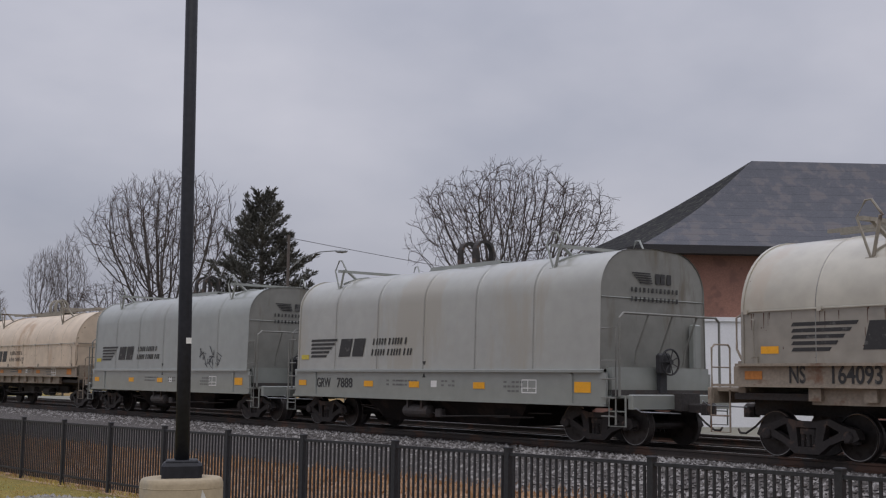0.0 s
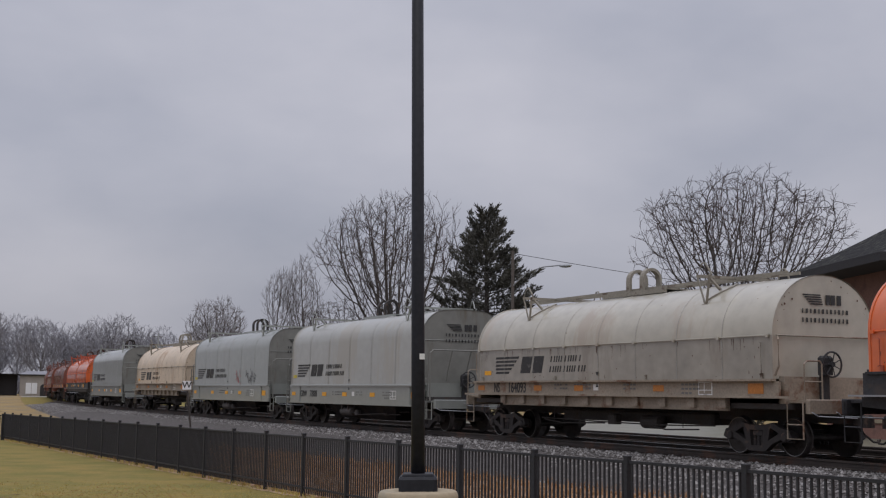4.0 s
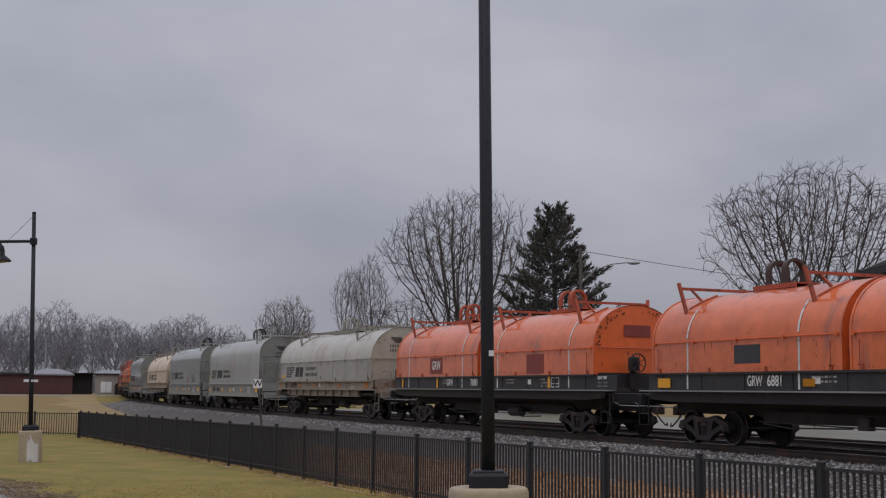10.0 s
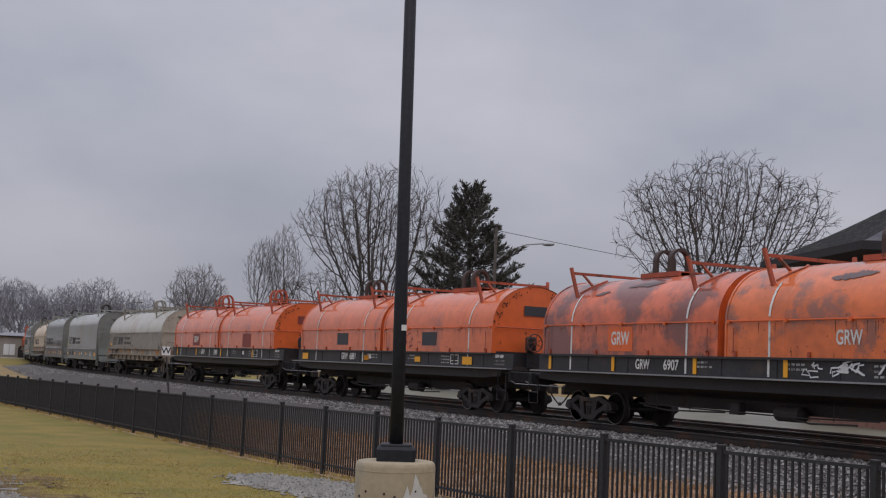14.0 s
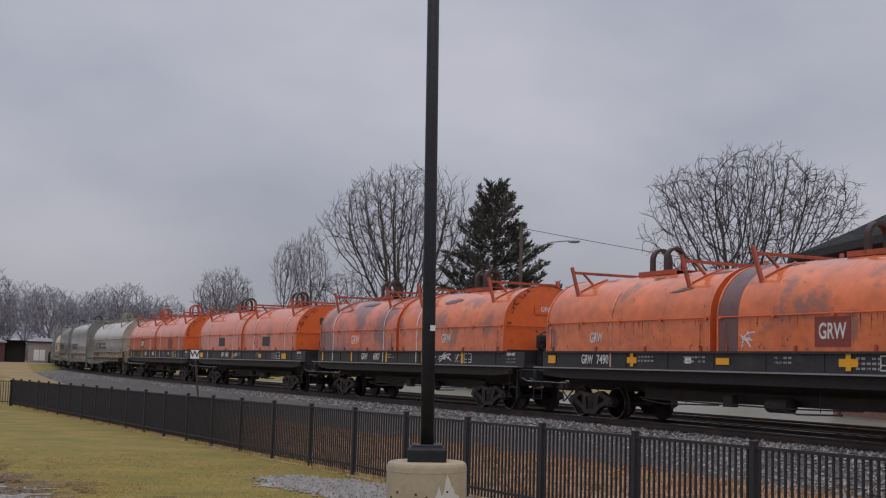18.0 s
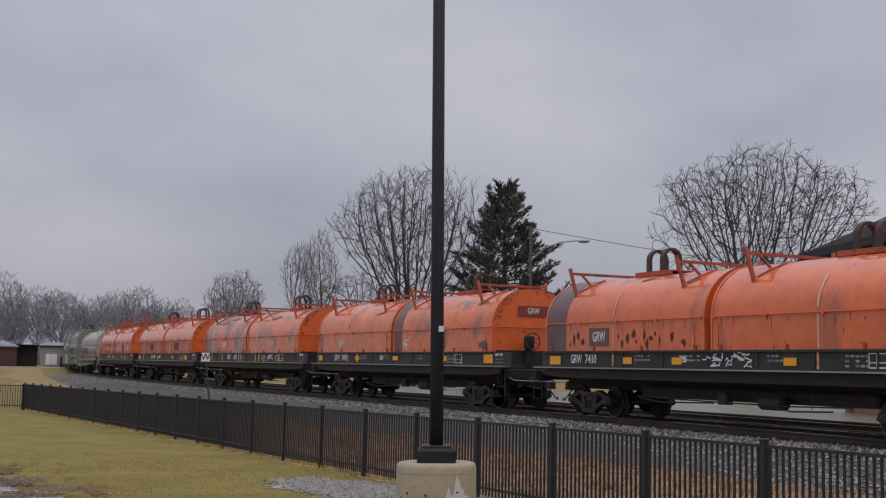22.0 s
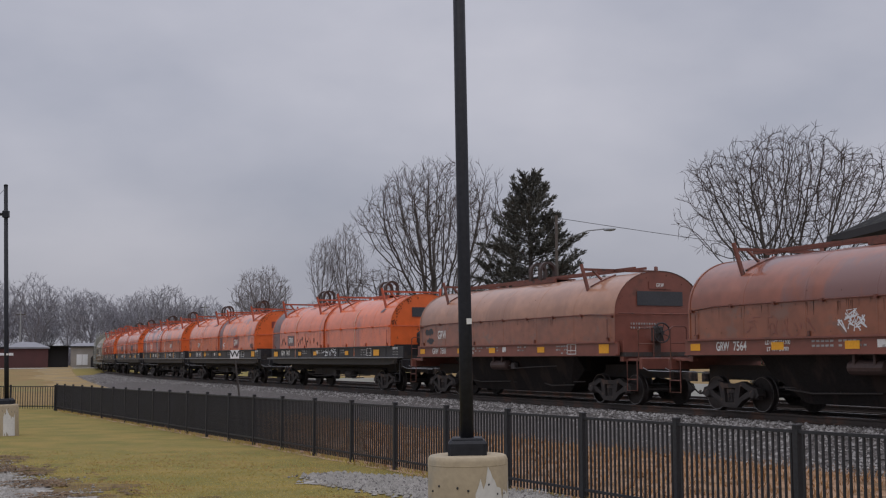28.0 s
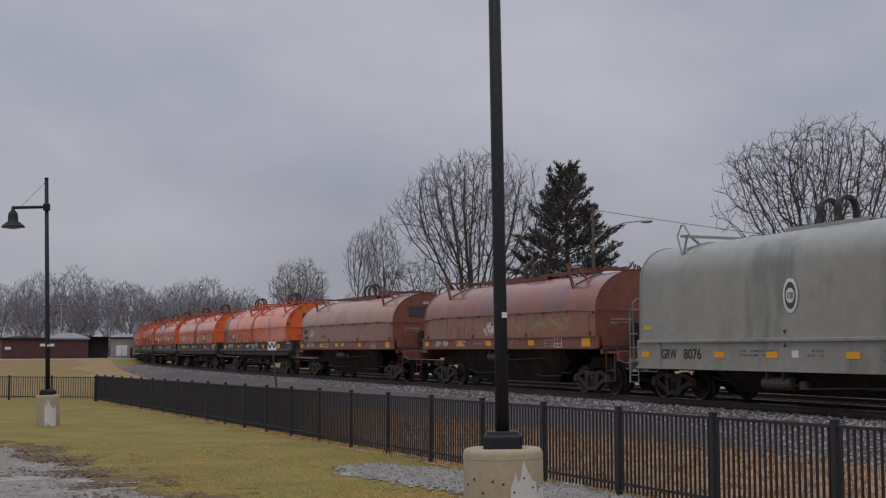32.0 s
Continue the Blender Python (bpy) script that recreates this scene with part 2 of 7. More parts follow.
M_GRAVEL = mat("wet_gravel", (0.29, 0.275, 0.255), 0.75, var=0.4, scale=20, fine=120, second=(0.15, 0.115, 0.07), amount=0.42, patch=2.2, bump=0.5, spec=0.12)
M_BARK = mat("grey_bark", (0.075, 0.064, 0.057), 0.9, var=0.3, bump=0.4)
# distance haze is put into this bark colour: paler and bluer than near bark
M_BARK_HAZE = mat("hazed_bark", (0.19, 0.187, 0.212), 0.9, var=0.25, bump=0.0)
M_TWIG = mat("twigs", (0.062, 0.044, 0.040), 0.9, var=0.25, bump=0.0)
# twigs of the farther trees, lightened the same way for haze
M_TWIG_HAZE = mat("hazed_twigs", (0.125, 0.110, 0.112), 0.9, var=0.25, bump=0.0)
M_NEEDLE = mat("evergreen_needles", (0.086, 0.084, 0.072), 0.8, var=0.65, scale=4, bump=0.0)
M_BRICK = mat("red_brick", (0.25, 0.13, 0.10), 0.85, var=0.25, second=(0.19, 0.10, 0.08), amount=0.3, patch=2.5, bump=0.3)
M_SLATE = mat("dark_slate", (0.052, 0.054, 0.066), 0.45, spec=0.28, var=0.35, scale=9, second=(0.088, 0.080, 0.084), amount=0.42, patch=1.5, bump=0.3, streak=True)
# end slopes: base darker than M_SLATE, with moss as paler flecks
M_SLATE_END = mat("dark_mossy_slate", (0.018, 0.018, 0.019), 0.85, var=0.35, second=(0.065, 0.065, 0.055), amount=0.36, patch=4.5, bump=0.4, vary=0.2, spec=0.1)
M_WHITEWALL = mat("white_painted_board", (0.72, 0.73, 0.75), 0.6, var=0.08, bump=0.05)
M_GLASS = mat("dark_window_glass", (0.03, 0.035, 0.04), 0.12, 0.0, var=0.1, bump=0.0)
M_BARN = mat("red_barn_siding", (0.085, 0.034, 0.034), 0.8, var=0.2, bump=0.1)
M_BARNROOF = mat("pale_metal_roof", (0.20, 0.20, 0.22), 0.6, var=0.15, bump=0.05)
M_GARAGE = mat("beige_brick", (0.30, 0.275, 0.25), 0.85, var=0.15, bump=0.1)
M_DARK = mat("dark_opening", (0.03, 0.028, 0.03), 0.9, var=0.2, bump=0.0)
M_PAVE = mat("wet_pale_pavement", (0.165, 0.156, 0.112), 0.45, var=0.12, second=(0.14, 0.14, 0.115), amount=0.3, patch=0.5, bump=0.1)
M_GALV = mat("galvanised_steel", (0.32, 0.33, 0.34), 0.5, 0.6, var=0.15, bump=0.05)
M_WOODPOLE = mat("weathered_wood_pole", (0.10, 0.085, 0.075), 0.9, var=0.3, bump=0.3)
M_LENS = mat("lamp_lens", (0.14, 0.14, 0.14), 0.3, var=0.05, bump=0.0)
M_WIRE = mat("wire", (0.06, 0.06, 0.065), 0.6, var=0.1, bump=0.0)
M_GRASSBLADE = mat("dormant_grass_blades", (0.40, 0.315, 0.10), 0.9, var=0.25, scale=3, bump=0.0, spec=0.12)
M_FIELD = mat("straw_field", (0.22, 0.152, 0.068), 0.95, var=0.25, scale=1.5, fine=20, second=(0.20, 0.17, 0.07), amount=0.4, patch=0.07, bump=0.2, spec=0.12)
M_PATH = mat("worn_dirt_path", (0.27, 0.195, 0.092), 0.9, var=0.25, scale=3, fine=40, second=(0.22, 0.175, 0.11), amount=0.4, patch=0.3, bump=0.3, spec=0.12)
M_DIRT = mat("trodden_dirt", (0.125, 0.088, 0.045), 0.9, var=0.3, scale=4, fine=50, second=(0.20, 0.15, 0.06), amount=0.4, patch=1.5, bump=0.3, spec=0.12)
M_STRAW = mat("dead_straw", (0.36, 0.205, 0.10), 0.9, var=0.3, scale=4, bump=0.0, spec=0.12)


M_LEAF = mat("wet_dead_leaf", (0.13, 0.082, 0.045), 0.7, var=0.4, scale=8, bump=0.0, spec=0.25)
M_FOOT = mat("bare_fence_dirt", (0.36, 0.255, 0.165), 0.9, var=0.3, scale=6, fine=60, second=(0.22, 0.17, 0.07), amount=0.4, patch=1.6, bump=0.3, spec=0.12)


def ground_material():
    m = bpy.data.materials.new("lawn_and_dirt")
    m.use_nodes = True
    n, l = m.node_tree.nodes, m.node_tree.links
    b = n["Principled BSDF"]
    b.inputs["Roughness"].default_value, b.inputs["Specular IOR Level"].default_value = 0.95, 0.1
    co = n.new("ShaderNodeTexCoord")
    colours = ((0.245, 0.182, 0.060), (0.160, 0.146, 0.046), (0.27, 0.188, 0.085))
    a = n.new("ShaderNodeTexNoise")
    a.inputs["Scale"].default_value, a.inputs["Detail"].default_value = 0.8, 8
    c = n.new("ShaderNodeTexNoise")
    c.inputs["Scale"].default_value, c.inputs["Detail"].default_value = 22.0, 6
    e = n.new("ShaderNodeTexNoise")
    e.inputs["Scale"].default_value, e.inputs["Detail"].default_value = 3.0, 7
    for t in (a, c, e):
        l.new(co.outputs["Object"], t.inputs["Vector"])
    r1 = n.new("ShaderNodeValToRGB")
    r1.color_ramp.elements[0].position, r1.color_ramp.elements[0].color = 0.34, (*colours[1], 1)
    r1.color_ramp.elements[1].position, r1.color_ramp.elements[1].color = 0.66, (*colours[0], 1)
    l.new(a.outputs["Fac"], r1.inputs["Fac"])
    cut = n.new("ShaderNodeMapRange")
    cut.inputs["From Min"].default_value, cut.inputs["From Max"].default_value = 0.55, 0.72
    cut.inputs["To Max"].default_value = 0.5
    l.new(e.outputs["Fac"], cut.inputs["Value"])
    mx = n.new("ShaderNodeMix")
    mx.data_type = "RGBA"
    l.new(cut.outputs[0], mx.inputs[0])
    l.new(r1.outputs["Color"], mx.inputs[6])
    mx.inputs[7].default_value = (*colours[2], 1)
    hs = n.new("ShaderNodeHueSaturation")
    rg = n.new("ShaderNodeMapRange")
    rg.inputs["From Min"].default_value, rg.inputs["From Max"].default_value = 0.3, 0.7
    rg.inputs["To Min"].default_value, rg.inputs["To Max"].default_value = 0.86, 1.13
    l.new(c.outputs["Fac"], rg.inputs["Value"])
    l.new(rg.outputs[0], hs.inputs["Value"])
    l.new(mx.outputs[2], hs.inputs["Color"])
    l.new(hs.outputs["Color"], b.inputs["Base Color"])
    bp = n.new("ShaderNodeBump")
    bp.inputs["Strength"].default_value, bp.inputs["Distance"].default_value = 0.35, 0.02
    l.new(c.outputs["Fac"], bp.inputs["Height"])
    l.new(bp.outputs["Normal"], b.inputs["Normal"])
    return m


M_GROUND = ground_material()

# ---- mesh helpers ----
def box(bm, x, y, z, sx, sy, sz, m=None, chamfer=0.0):
    """A box by its centre and sizes; chamfer trims its four upright edges and its top rim."""
    c = min(chamfer, sx * 0.45, sy * 0.45, sz * 0.45)
    hx, hy, hz = sx / 2, sy / 2, sz / 2
    if c <= 0:
        rings = [[(-hx, -hy), (hx, -hy), (hx, hy), (-hx, hy)]] * 2
        zs = (-hz, hz)
    else:
        def ring(k):
            a, b = hx - k, hy - k
            return [(-a + c, -b), (a - c, -b), (a, -b + c), (a, b - c), (a - c, b), (-a + c, b), (-a, b - c), (-a, -b + c)]
        rings, zs = [ring(0), ring(0), ring(c * 0.7)], (-hz, hz - c, hz)
    loops = []
    for r, zz in zip(rings, zs):
        loops.append([bm.verts.new((m @ Vector((x + p, y + q, z + zz))) if m else (x + p, y + q, z + zz)) for p, q in r])
    bridge(bm, loops)
    bm.faces.new(loops[0][::-1])
    bm.faces.new(loops[-1])


def bridge(bm, loops, closed=True):
    for a, b in zip(loops, loops[1:]):
        k = len(a)
        for i in range(k if closed else k - 1):
            j = (i + 1) % k
            bm.faces.new((a[i], a[j], b[j], b[i]))


def tube(bm, points, radii, sides=6, cap=True):
    """A round bar through points, with a radius at each."""
    pts = [Vector(p) for p in points]
    if not hasattr(radii, "__len__"):
        radii = [radii] * len(pts)
    loops = []
    up = Vector((0, 0, 1))
    for i, p in enumerate(pts):
        d = (pts[min(i + 1, len(pts) - 1)] - pts[max(i - 1, 0)]).normalized()
        a = d.cross(up)
        if a.length < 0.05:
            a = d.cross(Vector((1, 0, 0)))
        a.normalize()
        b = a.cross(d)
        loops.append([bm.verts.new(p + (a * math.cos(2 * math.pi * k / sides) + b * math.sin(2 * math.pi * k / sides)) * radii[i]) for k in range(sides)])
    bridge(bm, loops)
    if cap:
        bm.faces.new(loops[0][::-1])
        bm.faces.new(loops[-1])


def disc(bm, x, y, z, axis, radii, depths, sides=20):
    """A turned solid about an axis through (x, y, z): pairs of radius and depth along the axis."""
    loops = []
    for r, d in zip(radii, depths):
        ring = []
        for k in range(sides):
            c, s = r * math.cos(2 * math.pi * k / sides), r * math.sin(2 * math.pi * k / sides)
            o = {"x": (d, c, s), "y": (s, d, c), "z": (c, s, d)}[axis]
            ring.append(bm.verts.new((x + o[0], y + o[1], z + o[2])))
        loops.append(ring)
    bridge(bm, loops)
    bm.faces.new(loops[0][::-1])
    bm.faces.new(loops[-1])


def extrude(bm, outline, y0, y1):
    """A plate: an outline of (x, z) given a thickness from y0 to y1."""
    a = [bm.verts.new((x, y0, z)) for x, z in outline]
    b = [bm.verts.new((x, y1, z)) for x, z in outline]
    bridge(bm, [a, b])
    bm.faces.new(a[::-1])
    bm.faces.new(b)


def mesh_of(name, bm, material, smooth=False):
    bmesh.ops.recalc_face_normals(bm, faces=bm.faces[:])
    me = bpy.data.meshes.new(name)
    bm.to_mesh(me)
    bm.free()
    me.materials.append(material)
    if smooth:
        for p in me.polygons:
            p.use_smooth = True
    return me


def part(name, bm, material, parent, label="", smooth=False):
    ob = new(name, mesh_of(name, bm, material, smooth))
    ob.parent = parent
    return tagged(ob, label)


def share(name, me, parent, m):
    ob = new(name, me)
    ob.parent = parent
    ob.matrix_basis = m
    return ob


def thing(name, m, label, category, group="", kind=""):
    ob = new(name)
    ob.matrix_basis = m
    return tagged(ob, label, category, group, kind)


def raw(name, verts, faces, material, parent=None, smooth=False):
    me = bpy.data.meshes.new(name)
    me.from_pydata(verts, [], faces)
    me.materials.append(material)
    if smooth:
        for p in me.polygons:
            p.use_smooth = True
    ob = new(name, me)
    ob.parent = parent
    return ob


# ---- the ground and the line of the tracks ----
def gz(x, y):
    """Height of the ground: it falls gently along the fence, then rises to the far road."""
    z = 0.175 - 0.00895 * min(max(y, -37), 57)
    t = min(max((y - 62) / 118, 0), 1)
    return z + (0.95 + 0.336) * t * t * (3 - 2 * t)


RAIL_Z = 0.713
KNOTS = (-80, -40, 0, 20, 40, 60, 80, 105, 130, 170, 210, 265, 330, 425)
HEADS = (-11.77, -16.71, -22.59, -26.4, -26.76, -25.7, -23.91, -21.21, -18.95, -16.44, -14.66, -12.88, -11.24, -9.16)
_S = np.arange(-80, 425.5, 0.5)
_H = np.radians(np.interp(_S, KNOTS, HEADS))
_H = np.convolve(np.pad(_H, 12, mode="edge"), np.ones(25) / 25, mode="valid")
_X, _Y = np.cumsum(np.sin(_H)) * 0.5, np.cumsum(np.cos(_H)) * 0.5
_I0 = int(np.argmin(abs(_S)))
_X, _Y = _X - _X[_I0] + 12.36, _Y - _Y[_I0] + 18.62


def track(s, left=0.0):
    """A place on the line at s metres, left of its middle by some metres, and the heading there."""
    x, y, h = (float(np.interp(s, _S, v)) for v in (_X, _Y, _H))
    return x - math.cos(h) * left, y + math.sin(h) * left, h


def sweep(name, profile, s0, s1, step, material, parent, base=0.0, smooth=False):
    """A profile of (left, z) drawn along the line."""
    verts, faces = [], []
    k, rings = len(profile), 0
    s = s0
    while s <= s1 + 1e-6:
        for o, z in profile:
            x, y, _ = track(s, base + o)
            verts.append((x, y, z if z > -5 else gz(x, y) - 0.05))
        rings += 1
        s += step
    for r in range(rings - 1):
        for i in range(k - 1):
            a = r * k + i
            faces.append((a, a + 1, a + k + 1, a + k))
    return raw(name, verts, faces, material, parent, smooth)


def build_ground():
    verts, faces = [], []
    xs = [-900, -500, -300, -200] + list(range(-140, 60, 4)) + [80, 120, 200, 400, 900]
    ys = [-300, -100, -40] + list(range(-20, 200, 3)) + [220, 260, 340, 500, 900, 1600]
    for y in ys:
        for x in xs:
            verts.append((x, y, gz(x, y)))
    w = len(xs)
    for j in range(len(ys) - 1):
        for i in range(w - 1):
            a = j * w + i
            faces.append((a, a + 1, a + w + 1, a + w))
    ob = raw("ground", verts, faces, M_GROUND, smooth=True)
    tagged(ob, "dormant yellow-green lawn with bare patches", "lawn", kind="structure")


build_ground()

GAP2 = -4.5


def build_tracks():
    bed = thing("ballast_bed", Matrix(), "grey crushed stone railway ballast under two tracks", "ballast", kind="structure")
    top = RAIL_Z - 0.20
    sweep("bed", [(4.6, -9), (4.0, gz(0, 20) - 0.02), (2.1, top - 0.06), (1.5, top), (-1.5, top), (-2.2, top - 0.1), (-2.9, top), (GAP2 - 1.5, top), (GAP2 - 2.0, top - 0.05), (GAP2 - 3.2, -9)], -78, 415, 2.0, M_BALLAST, bed)
    for base, nm in ((0.0, "track_1"), (GAP2, "track_2")):
        tr = thing(nm, Matrix(), "pair of steel rails on dark wooden sleepers", "railway track", kind="structure")
        for o in (0.755, -0.755):
            r = RAIL_Z
            side = [(-0.07, r - 0.17), (-0.07, r - 0.155), (-0.01, r - 0.135), (-0.01, r - 0.05), (-0.036, r - 0.04), (-0.036, r - 0.006), (-0.028, r)]
            prof = side + [(-a, b) for a, b in side[::-1]]
            sweep("rail", prof[:7], -78, 415, 1.5, M_RAIL, tr, base + o)
            sweep("rail", prof[7:], -78, 415, 1.5, M_RAIL, tr, base + o)
            tagged(sweep("rail_head", [(-0.028, r), (0.028, r)], -78, 415, 1.5, M_RAILTOP, tr, base + o), "polished rail head")
        verts, faces = [], []
        bm = bmesh.new()
        box(bm, 0, 0, 0, 0.22, 2.6, 0.182, chamfer=0.015)
        tie = mesh_of("sleeper", bm, M_TIE)
        s = -36.52
        while s < 178:
            s += 0.52
            x, y, h = track(s, base)
            c, n = math.cos(h), math.sin(h)
            if base == 0.0 and -7 < s < 52:
                share("sleeper", tie, tr, Matrix.Translation((x, y, RAIL_Z - 0.269)) @ Matrix.Rotation(math.pi / 2 - h, 4, "Z"))
                continue
            for dz in (-0.36, -0.178):
                for a, b in ((-1.3, -0.11), (1.3, -0.11), (1.3, 0.11), (-1.3, 0.11)):
                    verts.append((x - c * a + n * b, y + n * a + c * b, RAIL_Z + dz))
            k = len(verts) - 8
            faces += [(k + 4, k + 5, k + 6, k + 7), (k, k + 1, k + 5, k + 4), (k + 1, k + 2, k + 6, k + 5), (k + 2, k + 3, k + 7, k + 6), (k + 3, k, k + 4, k + 7)]
        tagged(raw("far_sleepers", verts, faces, M_TIE, tr), "dark creosoted wooden sleepers", kind="stuff")


build_tracks()


# ---- the black picket fence ----
F0, FD = Vector((3.573, 13.12, 0)), Vector((-0.9681, 1.8320, 0)).normalized()
SPAN = 2.072


def fence_run(name, origin, direction, first, last, gap, height, label, near=None, pickets=21):
    """Posts, two rails a span and square pickets with flush tops, along a straight line that follows the ground."""
    fence = thing(name, Matrix(), label, "fence", kind="")
    yaw = math.atan2(direction.y, direction.x)
    bm = bmesh.new()
    box(bm, 0, 0, height / 2 + 0.0, 0.076, 0.076, height + 0.02, chamfer=0.006)
    box(bm, 0, 0, height + 0.018, 0.088, 0.088, 0.022, chamfer=0.008)
    post = mesh_of("post", bm, M_FENCE)
    bm = bmesh.new()
    ph = height - 0.13
    box(bm, 0, 0, 0.075 + ph / 2, 0.023, 0.023, ph)
    picket = mesh_of("picket", bm, M_FENCE)
    rest_v, rest_f = [], []
    for k in range(first, last + 1):
        p = origin + direction * gap * k
        z = gz(p.x, p.y)
        share("post", post, fence, Matrix.Translation((p.x, p.y, z)) @ Matrix.Rotation(yaw, 4, "Z"))
        if k == last:
            break
        q = origin + direction * gap * (k + 1)
        zq = gz(q.x, q.y)
        for hh in (height - 0.05, 0.185):
            bm = bmesh.new()
            length = gap - 0.07
            tilt = math.atan2(zq - z, gap)
            m = Matrix.Translation(((p.x + q.x) / 2, (p.y + q.y) / 2, (z + zq) / 2 + hh)) @ Matrix.Rotation(yaw, 4, "Z") @ Matrix.Rotation(-tilt, 4, "Y")
            box(bm, 0, 0, 0, length, 0.034, 0.036, m)
            part("rail", bm, M_FENCE, fence)
        for i in range(pickets):
            f = (i + 1) / (pickets + 1)
            w = p.lerp(q, f)
            zz = z + (zq - z) * f
            if near and near[0] <= k <= near[1]:
                share("picket", picket, fence, Matrix.Translation((w.x, w.y, zz)) @ Matrix.Rotation(yaw, 4, "Z"))
            else:
                b = len(rest_v)
                c, s = math.cos(yaw) * 0.0115, math.sin(yaw) * 0.0115
                for h in (0.075, height - 0.055):
                    for u, v in ((-1, -1), (1, -1), (1, 1), (-1, 1)):
                        rest_v.append((w.x + c * u - s * v, w.y + s * u + c * v, zz + h))
                rest_f += [(b, b + 1, b + 5, b + 4), (b + 1, b + 2, b + 6, b + 5), (b + 2, b + 3, b + 7, b + 6), (b + 3, b, b + 4, b + 7), (b + 4, b + 5, b + 6, b + 7)]
    if rest_v:
        tagged(raw("fence_infill", rest_v, rest_f, M_FENCE, fence), "row of black square pickets", kind="stuff")
    return fence


fence_run("picket_fence", F0, FD, -9, 23, SPAN, 1.21, "black steel picket fence along the railway", (-3, 10))
CORNER = F0 + FD * SPAN * 23
fence_run("side_fence", CORNER + Vector((-0.97, 0.298, 0)) * 0.095, Vector((-0.97, 0.298, 0)).normalized(), 0, 13, 2.44, 1.15, "black steel picket fence across the lawn", None, 17)


# ---- the lamp posts ----
def lamp_post(x, y, top, lean, label, head_side, rise=0.0, wide=1.0, bare=(-80, -12, 0.60, 0.20, 0.30)):
    z = gz(x, y)
    lamp = thing("lamp_post", pose(x, y, z, lean[0], lean[1], 0), label, "lamp post", "station lamp posts")
    bm = bmesh.new()
    disc(bm, 0, 0, 0, "z", [0.36 * wide, 0.385 * wide, 0.385 * wide, 0.372 * wide, 0.355 * wide, 0.12], [-0.1, 0.0, 0.84 + rise, 0.875 + rise, 0.885 + rise, 0.89 + rise], 40)
    part("concrete_base", bm, M_CONC, lamp, "round pale concrete footing", True)
    bm = bmesh.new()
    jig = random.Random(3)
    up, down = [], []
    for k in range(19):
        a = radians(bare[0] + (bare[1] - bare[0]) * k / 18)
        c, q = 0.3885 * wide * math.cos(a), 0.3885 * wide * math.sin(a)
        crest = bare[2] + rise + 0.10 * math.sin(k * 0.35) + jig.uniform(-0.10, 0.10)
        up.append(bm.verts.new((c, q, crest)))
        down.append(bm.verts.new((c, q, max(0.01, crest - bare[3] - bare[4] * k / 18 - jig.uniform(0, 0.16)))))
    bridge(bm, [up, down], False)
    part("spalled_patch", bm, M_CONC_RAW, lamp, "whitish bare patch on the footing")
    bm = bmesh.new()
    disc(bm, 0, 0, 0.80 + rise, "z", [0.384 * wide, 0.3865 * wide, 0.3865 * wide, 0.384 * wide], [-0.006, -0.004, 0.004, 0.006], 40)
    part("form_line", bm, M_CONC, lamp, "fine line left by the casting form")
    for a in range(9):
        bm = bmesh.new()
        t = radians(-150 + 15 * a)
        disc(bm, 0.384 * wide * math.cos(t), 0.384 * wide * math.sin(t), 0.70 + 0.07 * math.sin(a * 2.3), "z", [0.002, 0.011, 0.011, 0.002], [-0.012, -0.006, 0.006, 0.012], 6)
        part("pit", bm, M_DARK, lamp)
    bm = bmesh.new()
    box(bm, 0, 0, 0.955 + rise, 0.37, 0.37, 0.145, chamfer=0.03)
    box(bm, 0, 0, 1.035 + rise, 0.30, 0.30, 0.03, chamfer=0.012)
    part("base_cover", bm, M_POLE, lamp, "square black base cover")
    bm = bmesh.new()
    tube(bm, [(0, 0, 1.0), (0, 0, 2.5), (0, 0, top)], [0.066, 0.064, 0.055], 20)
    disc(bm, 0, 0, top, "z", [0.06, 0.06, 0.02], [0, 0.03, 0.05], 16)
    part("pole", bm, M_POLE, lamp, "", True)
    hd = Vector(head_side).normalized()
    bm = bmesh.new()
    arm = top - 0.82
    tube(bm, [hd * -0.07 + Vector((0, 0, arm)), hd * 0.98 + Vector((0, 0, arm))], 0.045, 10)
    box(bm, 0, 0, arm, 0.17, 0.17, 0.2, chamfer=0.02)
    part("arm", bm, M_POLE, lamp)
    bm = bmesh.new()
    tube(bm, [Vector((0, 0, top - 0.06)), hd * 0.72 + Vector((0, 0, arm + 0.03))], 0.006, 5)
    part("stay_rod", bm, M_POLE, lamp)
    bm = bmesh.new()
    c = hd * 0.95
    disc(bm, c.x, c.y, arm, "z", [0.05, 0.05, 0.075, 0.12, 0.14, 0.15, 0.30, 0.33, 0.33, 0.28], [0.02, -0.07, -0.10, -0.15, -0.24, -0.40, -0.52, -0.56, -0.575, -0.55], 24)
    shade = part("shade", bm, M_POLE, lamp, "bell-shaped black shade", True)
    bm = bmesh.new()
    disc(bm, c.x, c.y, arm, "z", [0.26, 0.2, 0.08], [-0.55, -0.60, -0.62], 20)
    part("lens", bm, M_LENS, shade)
    bm = bmesh.new()
    box(bm, 0.04, -0.062, 2.30, 0.05, 0.006, 0.055)
    box(bm, 0.06, -0.03, 2.30, 0.006, 0.06, 0.055)
    part("sticker", bm, M_WHITE, lamp, "small white sticker on the pole")
    return lamp


lamp_post(0.045, 11.73, 8.2, (0, -0.79), "black lamp post on a round concrete footing by the fence", (-0.9, -0.3, 0), 0.135)
